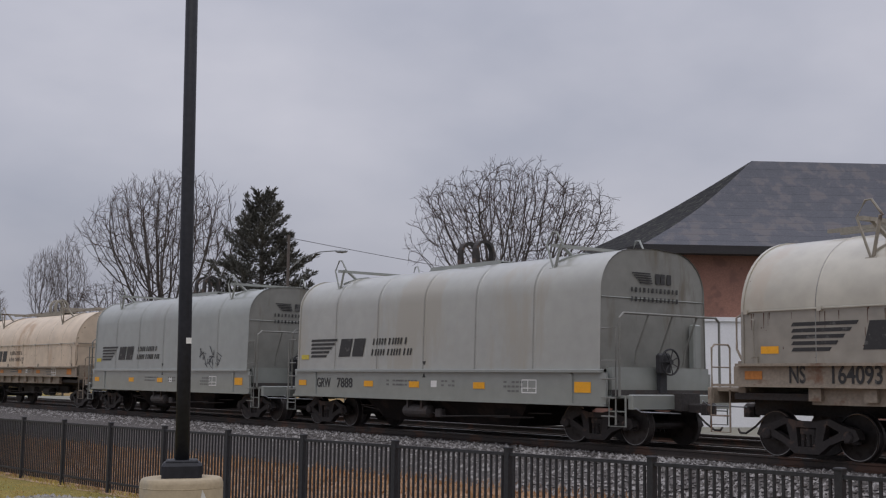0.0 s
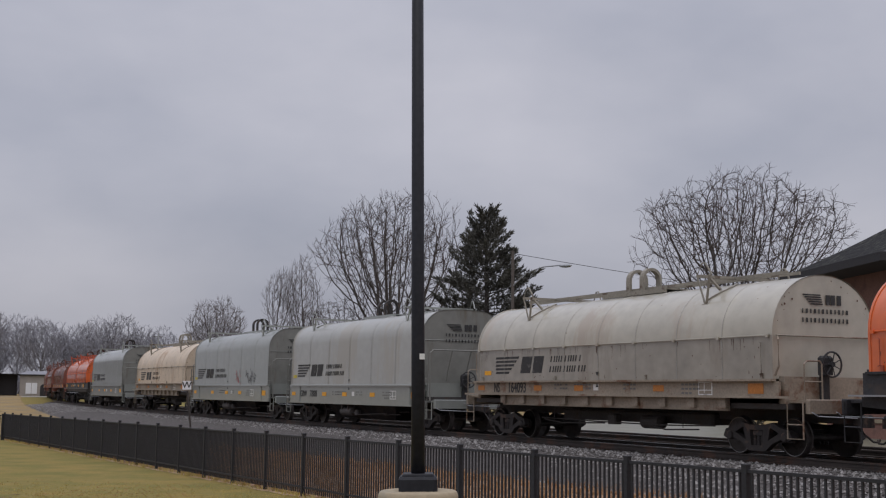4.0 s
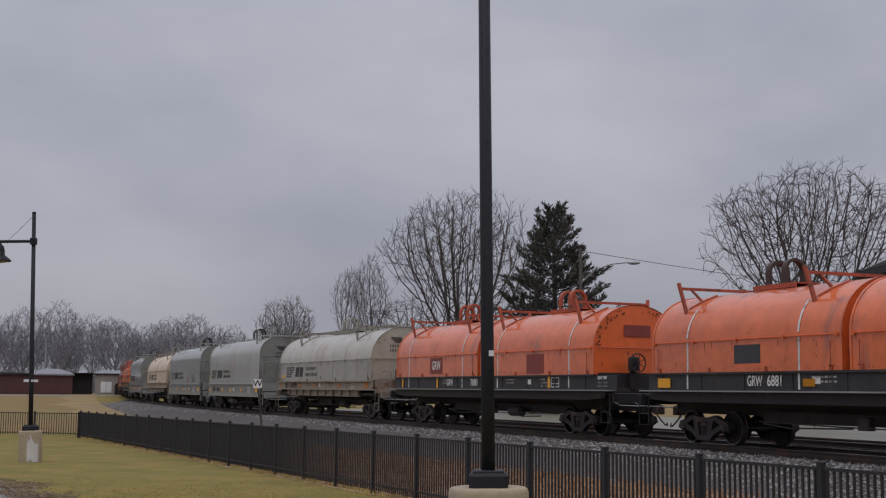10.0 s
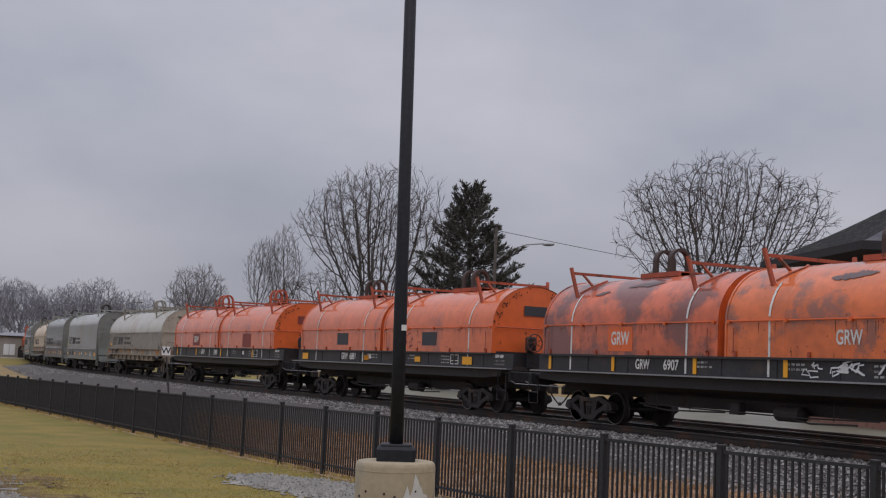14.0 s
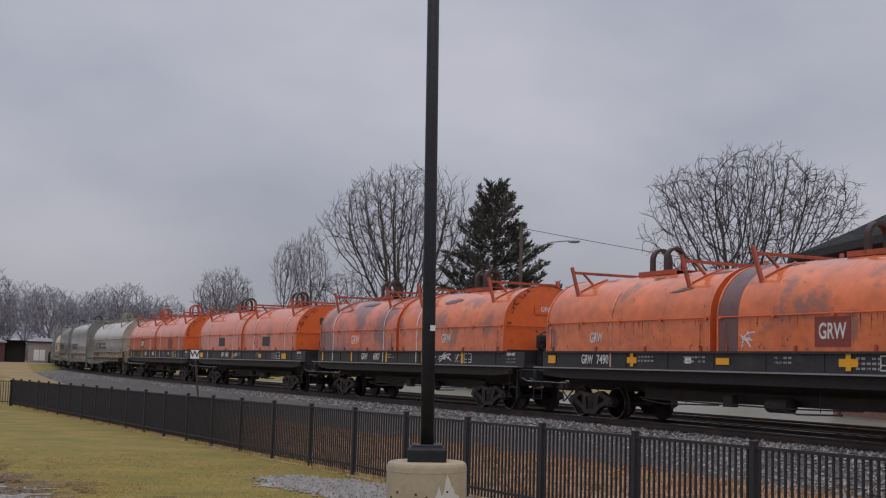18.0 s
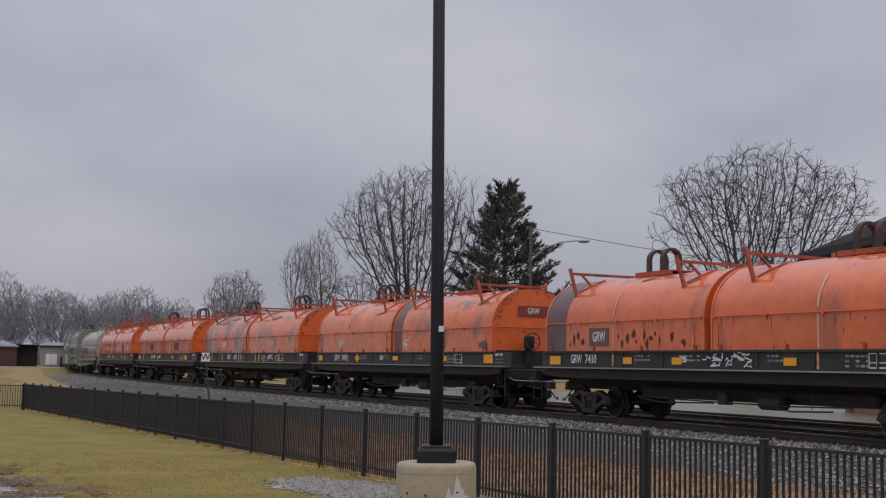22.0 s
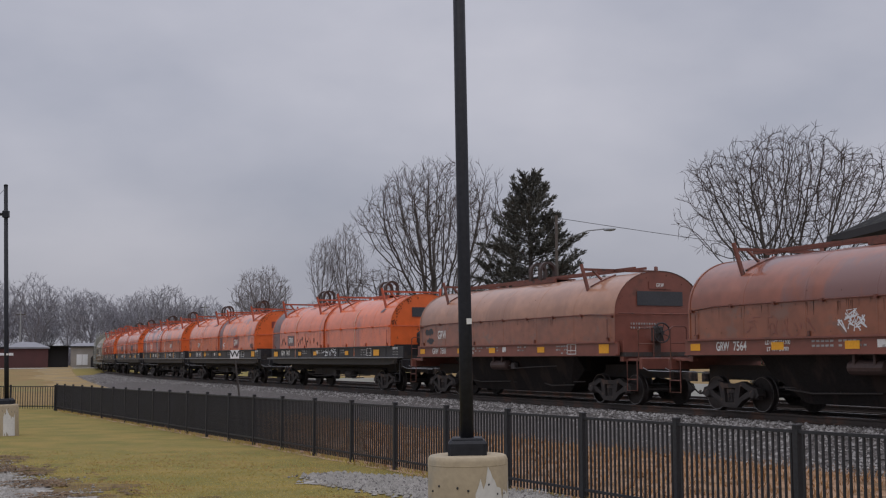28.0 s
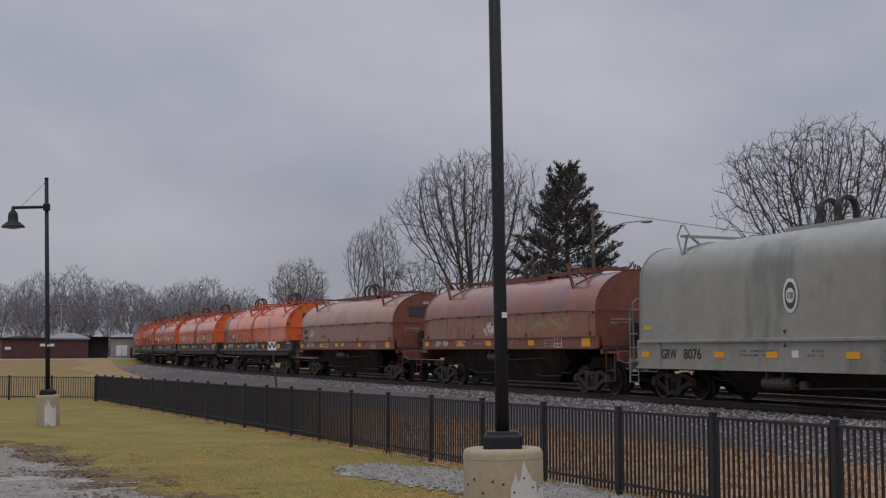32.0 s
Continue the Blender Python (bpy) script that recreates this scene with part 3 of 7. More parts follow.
lamp_post(-12.96, 34.18, 7.15, (0, -1.9), "tall black lamp post with a bell shade on the lawn", (-1, -0.15, 0), 0.0, 0.84, (-86, -28, 0.58, 0.55, 0.1))

# ---- the coil cars of the train ----
# local space of a car: x forwards along the train, y towards the station lawn, z = 0 on the rail head
def text_part(name, words, size, parent, x, y, z, material, squeeze=0.8, lean=0.0):
    """Lettering on the car's lawn side, standing 4 mm proud."""
    cu = bpy.data.curves.new(name, "FONT")
    cu.body, cu.size, cu.extrude, cu.shear, cu.offset = words, size, 0.002, lean, size * 0.018
    cu.align_x, cu.align_y = "CENTER", "CENTER"
    tmp = new(name, cu)
    me = bpy.data.meshes.new_from_object(tmp)
    bpy.data.objects.remove(tmp)
    me.materials.append(material)
    ob = new(name, me)
    ob.parent = parent
    ob.matrix_basis = Matrix(((-squeeze, 0, 0, x), (0, 0, 1, y), (0, 1, 0, z), (0, 0, 0, 1)))
    return ob


def plate(bm, x, y, z, w, h, slant=0.0):
    """A thin marking on the lawn side: centre, width along the car, height; slant leans it."""
    o = [(x + w / 2 - slant, z - h / 2), (x - w / 2 - slant, z - h / 2), (x - w / 2 + 0.0, z + h / 2), (x + w / 2 + 0.0, z + h / 2)]
    extrude(bm, o, y + 0.001, y + 0.005)


def hood_profile(style):
    """Half outline of a hood, from the lower edge to the crown: (y, z)."""
    if style == "grey":
        pts = [(1.47, 1.58), (1.46, 2.2), (1.44, 3.24)]
        for i in range(1, 10):
            a = radians(90 * i / 9)
            pts.append((0.58 + 0.86 * math.cos(a), 3.24 + 0.90 * math.sin(a)))
        pts.append((0.0, 4.18))
    else:
        z0, z1, top = {"orange": (1.80, 2.58, 3.86), "tan": (1.68, 2.62, 3.98), "brown": (1.74, 2.52, 3.72)}[style]
        pts = [(1.46, z0), (1.46, z1)]
        for i in range(1, 13):
            a = radians(90 * i / 12)
            pts.append((1.46 * math.cos(a) ** 0.92 if i < 12 else 0.0, z1 + (top - z1) * math.sin(a)))
    return pts


def outline(style, grow=0.0):
    half = hood_profile(style)
    full = half + [(-y, z) for y, z in half[-2::-1]]
    cz = 2.4
    return [(y * (1 + grow / 1.45), cz + (z - cz) * (1 + grow / 1.4)) for y, z in full]


def loft(bm, style, xs, grows):
    loops = []
    for x, g in zip(xs, grows):
        loops.append([bm.verts.new((x, y, z)) for y, z in outline(style, g)])
    bridge(bm, loops, False)
    for e in bm.edges:
        if abs(e.verts[0].co.x - e.verts[1].co.x) < 1e-5:
            e.smooth = False
    return loops


def hood(car, style, x0, x1, body, end, ribs, low_paint=None):
    """One hood: shell with raised ribs at its panel joints and a rim at each end, and two end plates."""
    bm = bmesh.new()
    xs, gs = [x0, x0 + 0.05, x0 + 0.051], [0.018, 0.018, 0.0]
    step = (x1 - x0) / ribs
    for i in range(1, ribs):
        x = x0 + step * i
        xs += [x - 0.022, x - 0.012, x + 0.012, x + 0.022]
        gs += [0.0, 0.006, 0.006, 0.0]
    xs += [x1 - 0.051, x1 - 0.05, x1]
    gs += [0.0, 0.018, 0.018]
    loft(bm, style, xs, gs)
    shell = part("hood", bm, body, car, "", True)
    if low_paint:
        # low_paint covers the upright sides below the seam: grimy tan, plain lower brown
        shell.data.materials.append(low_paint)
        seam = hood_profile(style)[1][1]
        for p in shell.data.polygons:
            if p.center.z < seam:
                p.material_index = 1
    for x, nm in ((x0, -1), (x1, 1)):
        bm = bmesh.new()
        o = outline(style, 0.002)
        a = [bm.verts.new((x - nm * 0.02, y, z)) for y, z in o]
        b = [bm.verts.new((x - nm * 0.05, y, z)) for y, z in o]
        bridge(bm, [a, b])
        bm.faces.new(a)
        bm.faces.new(b[::-1])
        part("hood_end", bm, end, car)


def shared_pieces():
    """Meshes that all the cars have in common."""
    d = {}
    # cast side frame of a truck, with two triangular openings and the window for the springs
    bm = bmesh.new()
    rim = [(-1.12, 0.40), (-1.04, 0.56), (-0.78, 0.62), (-0.50, 0.73), (-0.20, 0.67), (0.20, 0.67), (0.50, 0.73), (0.78, 0.62), (1.04, 0.56), (1.12, 0.40), (0.98, 0.33), (0.80, 0.38), (0.50, 0.27), (0.27, 0.10), (-0.27, 0.10), (-0.50, 0.27), (-0.80, 0.38), (-0.98, 0.33)]
    holes = [[(-0.72, 0.50), (-0.44, 0.62), (-0.36, 0.33)], [(-0.22, 0.56), (0.22, 0.56), (0.18, 0.22), (-0.18, 0.22)], [(0.72, 0.50), (0.44, 0.62), (0.36, 0.33)]]
    edges = []
    for loop in [rim] + holes:
        vs = [bm.verts.new((x, 0.93, z)) for x, z in loop]
        edges += [bm.edges.new((vs[i], vs[i - 1])) for i in range(len(vs))]
    flat = [g for g in bmesh.ops.triangle_fill(bm, edges=edges, use_beauty=True)["geom"] if isinstance(g, bmesh.types.BMFace)]
    grown = bmesh.ops.extrude_face_region(bm, geom=flat)["geom"]
    bmesh.ops.translate(bm, verts=[g for g in grown if isinstance(g, bmesh.types.BMVert)], vec=(0, 0.15, 0))
    d["side_frame"] = mesh_of("side_frame", bm, M_TRUCK)
    bm = bmesh.new()
    for y in (-1.0, 1.0):
        for i in range(3):
            tube(bm, [(-0.12 + 0.12 * i, y, 0.22 + 0.02 * k) for k in range(15)], [0.052 if k % 2 else 0.043 for k in range(15)], 8)
    box(bm, 0, 0, 0.50, 0.36, 2.1, 0.12, chamfer=0.03)
    box(bm, 0, 0, 0.62, 0.42, 0.42, 0.2)
    d["bolster"] = mesh_of("bolster", bm, M_TRUCK)
    for sg in (1, -1):
        bm = bmesh.new()
        box(bm, 0, sg * 0.965, 0.43, 0.30, 0.17, 0.24, chamfer=0.04)
        disc(bm, 0, sg * 1.045, 0.42, "y", [0.105, 0.105, 0.08, 0.03], [0.0, sg * 0.05, sg * 0.075, sg * 0.08], 14)
        d["box", sg] = mesh_of("axle_box", bm, M_TRUCK)
    bm = bmesh.new()
    for sg in (-1, 1):
        y = 0.74 * sg
        disc(bm, 0, y, 0, "y", [0.10, 0.12, 0.14, 0.20, 0.33, 0.352, 0.40], [sg * 0.10, sg * 0.085, sg * 0.03, sg * 0.0, sg * 0.012, sg * 0.055, sg * 0.06], 30)
        disc(bm, 0, y, 0, "y", [0.40, 0.421, 0.423], [sg * 0.06, sg * 0.055, -sg * 0.05], 30)
        disc(bm, 0, y, 0, "y", [0.425, 0.447, 0.44, 0.2], [-sg * 0.05, -sg * 0.062, -sg * 0.085, -sg * 0.08], 30)
    disc(bm, 0, 0, 0, "y", [0.075, 0.085, 0.075], [-0.95, 0, 0.95], 12)
    for sg in (-1, 1):
        for k in range(3):
            a = 2 * math.pi * k / 3
            disc(bm, 0.055 * math.cos(a), sg * 0.845, 0.055 * math.sin(a), "y", [0.016, 0.016], [0, sg * 0.02], 6)
    d["wheelset"] = mesh_of("wheelset", bm, M_WHEEL)
    bm = bmesh.new()
    loops = []
    for r, w in ((0.395, 0.816), (0.404, 0.8175), (0.404, 0.806), (0.395, 0.806)):
        loops.append([bm.verts.new((r * math.cos(2 * math.pi * k / 30), w, r * math.sin(2 * math.pi * k / 30))) for k in range(30)])
    bridge(bm, loops)
    d["rim"] = mesh_of("rim_edge", bm, M_TREAD)
    bm = bmesh.new()
    box(bm, 0.35, 0, 0.80, 0.75, 0.16, 0.18, chamfer=0.03)
    box(bm, 0.78, 0.03, 0.80, 0.26, 0.30, 0.27, chamfer=0.06)
    box(bm, 0.93, -0.10, 0.80, 0.16, 0.13, 0.25, chamfer=0.04)
    d["coupler"] = mesh_of("coupler", bm, M_TRUCK)
    bm = bmesh.new()
    tube(bm, [(0.25, 0.32, 0.72), (0.5, 0.34, 0.50), (0.78, 0.30, 0.36), (1.0, 0.22, 0.36), (1.15, 0.1, 0.42)], 0.022, 7)
    d["hose"] = mesh_of("air_hose", bm, M_UNDER)
    bm = bmesh.new()
    n = 28
    loops = []
    for k in range(n + 1):
        a = 2 * math.pi * k / n
        c = Vector((0, math.cos(a) * 0.27, math.sin(a) * 0.27))
        loops.append(c)
    tube(bm, loops, 0.022, 6, False)
    for k in range(7):
        a = 2 * math.pi * k / 7
        tube(bm, [(0, 0, 0), (-0.02, math.cos(a) * 0.27, math.sin(a) * 0.27)], 0.012, 5)
    disc(bm, 0, 0, 0, "x", [0.06, 0.06], [-0.04, 0.03], 12)
    d["wheel_black"] = mesh_of("brake_wheel", bm, M_BLACK)
    d["wheel_rust"] = d["wheel_black"].copy()
    d["wheel_rust"].materials[0] = M_REDSTEEL
    # lifting hoop: a flat steel arch across the roof
    bm = bmesh.new()
    o, i_ = [], []
    for k in range(13):
        a = math.pi * k / 12
        o.append((math.cos(a) * 0.31, 0.42 + math.sin(a) * 0.31))
        i_.append((math.cos(a) * 0.235, 0.42 + math.sin(a) * 0.235))
    ring_o = [(0.31, -0.12)] + o + [(-0.31, -0.12)]
    ring_i = [(0.235, -0.12)] + i_ + [(-0.235, -0.12)]
    loops = []
    for (ya, za), (yb, zb) in zip(ring_o, ring_i):
        loops.append([bm.verts.new((-0.085, ya, za)), bm.verts.new((0.085, ya, za)), bm.verts.new((0.085, yb, zb)), bm.verts.new((-0.085, yb, zb))])
    bridge(bm, loops)
    d["hoop"] = bm
    return d


PIECE = shared_pieces()
HOOP_BM = PIECE.pop("hoop")


def hoop_mesh(material):
    return mesh_of("lifting_hoop", HOOP_BM.copy(), material)


def surface_z(style, y):
    half = hood_profile(style)
    return float(np.interp(abs(y), [p[0] for p in half[::-1]], [p[1] for p in half[::-1]]))


def bracket(car, style, x, material, lean):
    """Stacking bracket: a stout post on each shoulder, a bar across to the roof beam, a brace, and a strap lying on the hood."""
    y0 = 1.12 if style != "grey" else 1.18
    z0, crown = surface_z(style, y0), surface_z(style, 0)
    bar = crown + 0.15
    for sg in (1, -1):
        bm = bmesh.new()
        foot, tip = Vector((x, sg * (y0 + 0.03), z0 - 0.14)), Vector((x + lean, sg * 1.28, crown + 0.30))
        if style in ("tan", "grey"):
            tube(bm, [foot, Vector((x - 0.20, sg * 1.22, bar + 0.02))], 0.03, 6)
            tube(bm, [foot, Vector((x + 0.20, sg * 1.22, bar + 0.02)), Vector((x + 0.06, sg * 1.20, bar + 0.30)), Vector((x - 0.04, sg * 1.20, bar + 0.30)), Vector((x - 0.20, sg * 1.16, bar + 0.02))], 0.022, 6)
        else:
            tube(bm, [foot, tip], 0.052, 8)
        box(bm, x, sg * (y0 + 0.035), z0 - 0.12, 0.2, 0.06, 0.12)
        post = part("stacking_bracket", bm, material, car)
        bm = bmesh.new()
        tube(bm, [(x + lean * 0.8, sg * 0.92, bar - 0.02), (x - 0.02, sg * 0.74, surface_z(style, 0.74))], 0.04, 6)
        part("brace", bm, material, post)
        bm = bmesh.new()
        strap = [(x - 0.30 * math.sin(math.pi * k / 10), sg * (0.25 + 0.085 * k), surface_z(style, 0.25 + 0.085 * k) + 0.012) for k in range(11)]
        tube(bm, strap, 0.03, 5)
        part("strap", bm, material, post)
    bm = bmesh.new()
    box(bm, x + lean * 0.8, 0, bar, 0.09, 2.44, 0.07)
    part("crossbar", bm, material, car)


LONG = 1.185


def make_car(spec):
    style, L, gap = spec["style"], spec["length"], spec["gap"]
    body, end, sill, trim = spec["body"], spec["end"], spec["sill"], spec["trim"]
    car = thing("coil_car", Matrix(), spec["label"], "freight car", "cars of the coil train")
    half = L / 2
    reach = half + gap / 2
    deck = {"grey": 0.82, "orange": 1.33, "tan": 1.06, "brown": 1.36}[style]
    low = hood_profile(style)[0][1]
    # hoods
    if spec.get("pair"):
        hood(car, style, 0.10, half, body, end, 4)
        hood(car, style, -half, -0.10, spec.get("body2", body), end, 4)
        spans = ((0.10, half), (-half, -0.10))
    else:
        hood(car, style, -half, half, body, end, 8 if style == "tan" else 6, spec.get("low_paint"))
        spans = ((-half, half),)
    # side sills
    for sg in (1, -1):
        bm = bmesh.new()
        if style == "grey":
            box(bm, 0, sg * 1.44, 1.165, L + 0.25, 0.06, 0.69)
            box(bm, 0, sg * 1.47, 1.545, L + 0.05, 0.14, 0.07, chamfer=0.01)
            box(bm, 0, sg * 1.45, 0.84, L + 0.25, 0.14, 0.05)
            for x in (half - 0.85, -half + 0.75):
                box(bm, x, sg * 1.48, 1.165, 0.10, 0.06, 0.66, chamfer=0.02)
        elif style == "orange":
            box(bm, -0.45, sg * 1.45, 1.565, L + 1.2, 0.05, 0.42)
            box(bm, 0, sg * 1.48, 1.775, L + 0.1, 0.10, 0.05)
            for k in range(9):
                box(bm, -half + 0.4 + (L - 0.8) * k / 8, sg * 1.475, 1.56, 0.05, 0.03, 0.38)
        elif style == "tan":
            box(bm, 0, sg * 1.46, 1.47, L + 0.3, 0.06, 0.32)
            box(bm, 0, sg * 1.52, 1.655, L + 0.1, 0.14, 0.05)
            box(bm, 0, sg * 1.53, 1.285, L + 1.0, 0.16, 0.05)
            box(bm, 0, sg * 1.40, 1.12, L - 2.6, 0.06, 0.30)
            for k in range(10):
                box(bm, -half + 1.4 + (L - 2.8) * k / 9, sg * 1.46, 1.14, 0.22, 0.10, 0.22)
        else:
            box(bm, 0, sg * 1.46, 1.55, L + 0.25, 0.06, 0.34)
            box(bm, 0, sg * 1.49, 1.725, L + 0.1, 0.10, 0.04)
            box(bm, 0, sg * 1.48, 1.375, L + 0.2, 0.12, 0.04)
        part("side_sill", bm, sill, car)
    # deck and frame below
    if style == "orange":
        for sg in (1, -1):
            bm = bmesh.new()
            box(bm, -0.3, sg * 1.53, 1.335, L + 1.3, 0.22, 0.035)
            part("deck_edge", bm, M_GALV if sg > 0 else M_BLACK, car, "worn grey deck edge")
            bm = bmesh.new()
            extrude(bm, [(-half - 0.3, 1.31), (half + 0.3, 1.31), (half + 0.3, 1.12), (half - 0.6, 1.05), (-half + 0.6, 1.05), (-half - 0.3, 1.12)], sg * 1.30, sg * 1.36)
            part("side_beam", bm, M_BLACK, car)
    bm = bmesh.new()
    box(bm, 0, 0, deck + 0.03 if style != "grey" else 1.1, L + 0.5, 2.7, 0.12)
    box(bm, 0, 0, 0.92, L + gap * 0.55, 0.5, 0.36)
    box(bm, 0, 0, 0.74, L - 5.6, 0.9, 0.30, chamfer=0.05)
    part("underframe", bm, M_UNDER, car)
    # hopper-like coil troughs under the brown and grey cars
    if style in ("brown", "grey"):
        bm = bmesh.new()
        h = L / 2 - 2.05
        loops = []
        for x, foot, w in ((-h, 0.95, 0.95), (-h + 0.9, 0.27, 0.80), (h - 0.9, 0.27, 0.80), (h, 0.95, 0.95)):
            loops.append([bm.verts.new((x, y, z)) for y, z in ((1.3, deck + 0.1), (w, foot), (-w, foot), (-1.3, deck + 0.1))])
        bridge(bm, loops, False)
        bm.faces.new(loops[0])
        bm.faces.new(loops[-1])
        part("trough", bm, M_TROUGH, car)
        bm = bmesh.new()
        disc(bm, 0.4, 1.28, deck - 0.28, "x", [0.04, 0.15, 0.16, 0.16, 0.15, 0.04], [-0.46, -0.43, -0.38, 0.38, 0.43, 0.46], 14)
        for x in (0.15, 0.65):
            box(bm, x, 1.28, deck - 0.13, 0.06, 0.30, 0.30)
        part("air_reservoir", bm, M_HOOP if style == "brown" else M_UNDER, car)
        bm = bmesh.new()
        box(bm, -0.35, 1.28, deck - 0.30, 0.22, 0.16, 0.20, chamfer=0.03)
        tube(bm, [(-0.1, 1.30, deck - 0.30), (-0.5, 1.32, deck - 0.38), (-1.4, 1.30, deck - 0.34), (-2.6, 1.30, deck - 0.30)], 0.016, 5)
        part("brake_valve", bm, M_UNDER, car)
    # brake gear under the floor
    bm = bmesh.new()
    disc(bm, -1.2, 0.75, 0.62, "x", [0.05, 0.17, 0.17, 0.05], [-0.34, -0.30, 0.30, 0.34], 14)
    box(bm, 0.2, 0.8, 0.66, 0.30, 0.22, 0.28, chamfer=0.03)
    tube(bm, [(-3.4, 0.9, 0.60), (-1.6, 0.9, 0.56), (0.9, 0.9, 0.58), (3.2, 0.9, 0.62)], 0.018, 5)
    tube(bm, [(-3.0, 1.0, 0.50), (-1.9, 1.0, 0.46), (-1.4, 0.9, 0.52)], 0.02, 5)
    tube(bm, [(0.4, 0.95, 0.55), (2.2, 0.95, 0.50), (3.0, 0.95, 0.58)], 0.02, 5)
    for x in (-2.4, 1.5, 2.6):
        tube(bm, [(x, 0.92, 0.95), (x, 0.92, 0.52)], 0.012, 4)
    part("brake_rigging", bm, M_UNDER, car)
    # trucks and wheelsets
    tc = spec["trucks"] = spec["trucks"] * LONG
    spec["wheels"] = []
    for sx in (1, -1):
        truck = share("truck", PIECE["bolster"], car, Matrix.Translation((sx * tc, 0, 0)))
        for y in (0, -2.01):
            share("side_frame", PIECE["side_frame"], truck, Matrix.Translation((0, y, 0)))
        for sg in (1, -1):
            for ax in (-0.89, 0.89):
                share("axle_box", PIECE["box", sg], truck, Matrix.Translation((ax, 0, 0)))
        for ax in (-0.89, 0.89):
            ws = share("wheelset", PIECE["wheelset"], car, Matrix.Translation((sx * tc + ax, 0, 0.42)))
            share("rim_edge", PIECE["rim"], ws, Matrix())
            spec["wheels"].append((ws, sx * tc + ax))
    # couplers and hoses, end platforms
    for sx in (1, -1):
        turn = Matrix.Rotation(0 if sx > 0 else math.pi, 4, "Z")
        share("coupler", PIECE["coupler"], car, Matrix.Translation((sx * (reach - 0.98), 0, 0)) @ turn)
        share("air_hose", PIECE["hose"], car, Matrix.Translation((sx * (reach - 1.05), 0, 0)) @ turn)
        bm = bmesh.new()
        e = half + (gap * 0.30 if style != "grey" else 0.62)
        pz = {"grey": 1.02, "orange": 1.22, "tan": 1.20, "brown": 1.25}[style]
        box(bm, sx * (half + e) / 2, 0, pz, e - half, 2.5, 0.06)
        box(bm, sx * e, 0, pz - 0.10, 0.12, 2.75, 0.30, chamfer=0.02)
        box(bm, sx * (half + 0.10), 0, (pz + low) / 2, 0.14, 2.7, low - pz + 0.1)
        part("end_platform", bm, sill if style != "tan" else M_TANSILL, car)
        # uncoupling lever
        bm = bmesh.new()
        tube(bm, [(sx * (e + 0.14), 1.40, pz - 0.22), (sx * (e + 0.15), 1.25, pz - 0.30), (sx * (e + 0.16), 0.2, pz - 0.34)], 0.014, 5)
        part("uncoupling_lever", bm, M_GALV, car)
        # sill steps
        for sy in (1, -1):
            bm = bmesh.new()
            xa, xb = sx * (e - 0.06), sx * (e - 0.46)
            tube(bm, [(xa, sy * 1.42, pz), (xa, sy * 1.42, 0.42), (xb, sy * 1.42, 0.42), (xb, sy * 1.42, pz)], 0.018, 5)
            tube(bm, [(xa, sy * 1.42, 0.72), (xb, sy * 1.42, 0.72)], 0.016, 5)
            part("sill_step", bm, sill if style == "grey" else M_BLACK if style == "orange" else M_TANSILL if style == "tan" else M_REDSTEEL, car)
        # grab irons and end ladder
        rail_m = M_GREY_END if style == "grey" else M_BLACK if style == "orange" else M_TANSILL if style == "tan" else M_REDSTEEL
        for sy in (1, -1) if style not in ("grey", "orange") else ():
            bm = bmesh.new()
            top = pz + (0.85 if style != "grey" else 1.05)
            xx = sx * (e - 0.05)
            tube(bm, [(xx, sy * 1.38, pz), (xx, sy * 1.38, top - 0.06), (xx, sy * 1.30, top), (xx, sy * 0.95, top), (xx, sy * 0.90, top - 0.06), (xx, sy * 0.90, pz)], 0.018, 6)
            tube(bm, [(xx, sy * 1.38, pz + 0.42), (xx, sy * 0.90, pz + 0.42)], 0.014, 5)
            part("grab_iron", bm, rail_m, car)
        if style == "grey":
            # a rail across the whole end, with drops, and a ladder post at the near corner
            xx, top = sx * (half + 0.40), 2.74
            bm = bmesh.new()
            tube(bm, [(xx, 1.40, pz), (xx, 1.40, top - 0.10), (xx, 1.30, top), (xx, -1.30, top), (xx, -1.40, top - 0.10), (xx, -1.40, pz)], 0.026, 7)
            rail = part("handrail", bm, rail_m, car)
            for y in (0.62, -0.05, -0.75):
                bm = bmesh.new()
                tube(bm, [(xx, y, top), (xx - sx * 0.30, y, top - 0.75), (xx - sx * 0.34, y, 1.7)], 0.020, 5)
                part("rail_drop", bm, rail_m, rail)
            bm = bmesh.new()
            tube(bm, [(sx * (half + 0.05), 1.50, top - 0.32), (xx, 1.50, top - 0.30), (xx, 1.50, 0.45)], 0.022, 6)
            for k in range(4):
                tube(bm, [(xx, 1.50, 0.62 + 0.38 * k), (sx * (half + 0.05), 1.50, 0.62 + 0.38 * k)], 0.015, 5)
            part("corner_ladder", bm, rail_m, car)
            bm = bmesh.new()
            box(bm, sx * (half + 0.10), -1.05, 2.12, 0.16, 0.22, 0.95, chamfer=0.03)
            part("end_stiffener", bm, sill, car)
            bm = bmesh.new()
            tube(bm, [(sx * (half - 0.012), 1.44, 3.10), (sx * (half - 0.012), -1.44, 3.10)], 0.012, 5)
            part("end_seam", bm, sill, car)
        if style in ("tan",):
            bm = bmesh.new()
            xx = sx * (half + 0.02)
            tube(bm, [(xx, 1.44, 1.75), (xx + sx * 0.10, 1.44, 1.95), (xx + sx * 0.10, 1.44, 2.52), (xx, 1.36, 2.62), (xx + sx * 0.04, -1.36, 2.62)], 0.02, 6)
            part("end_grab", bm, M_TANSILL, car)
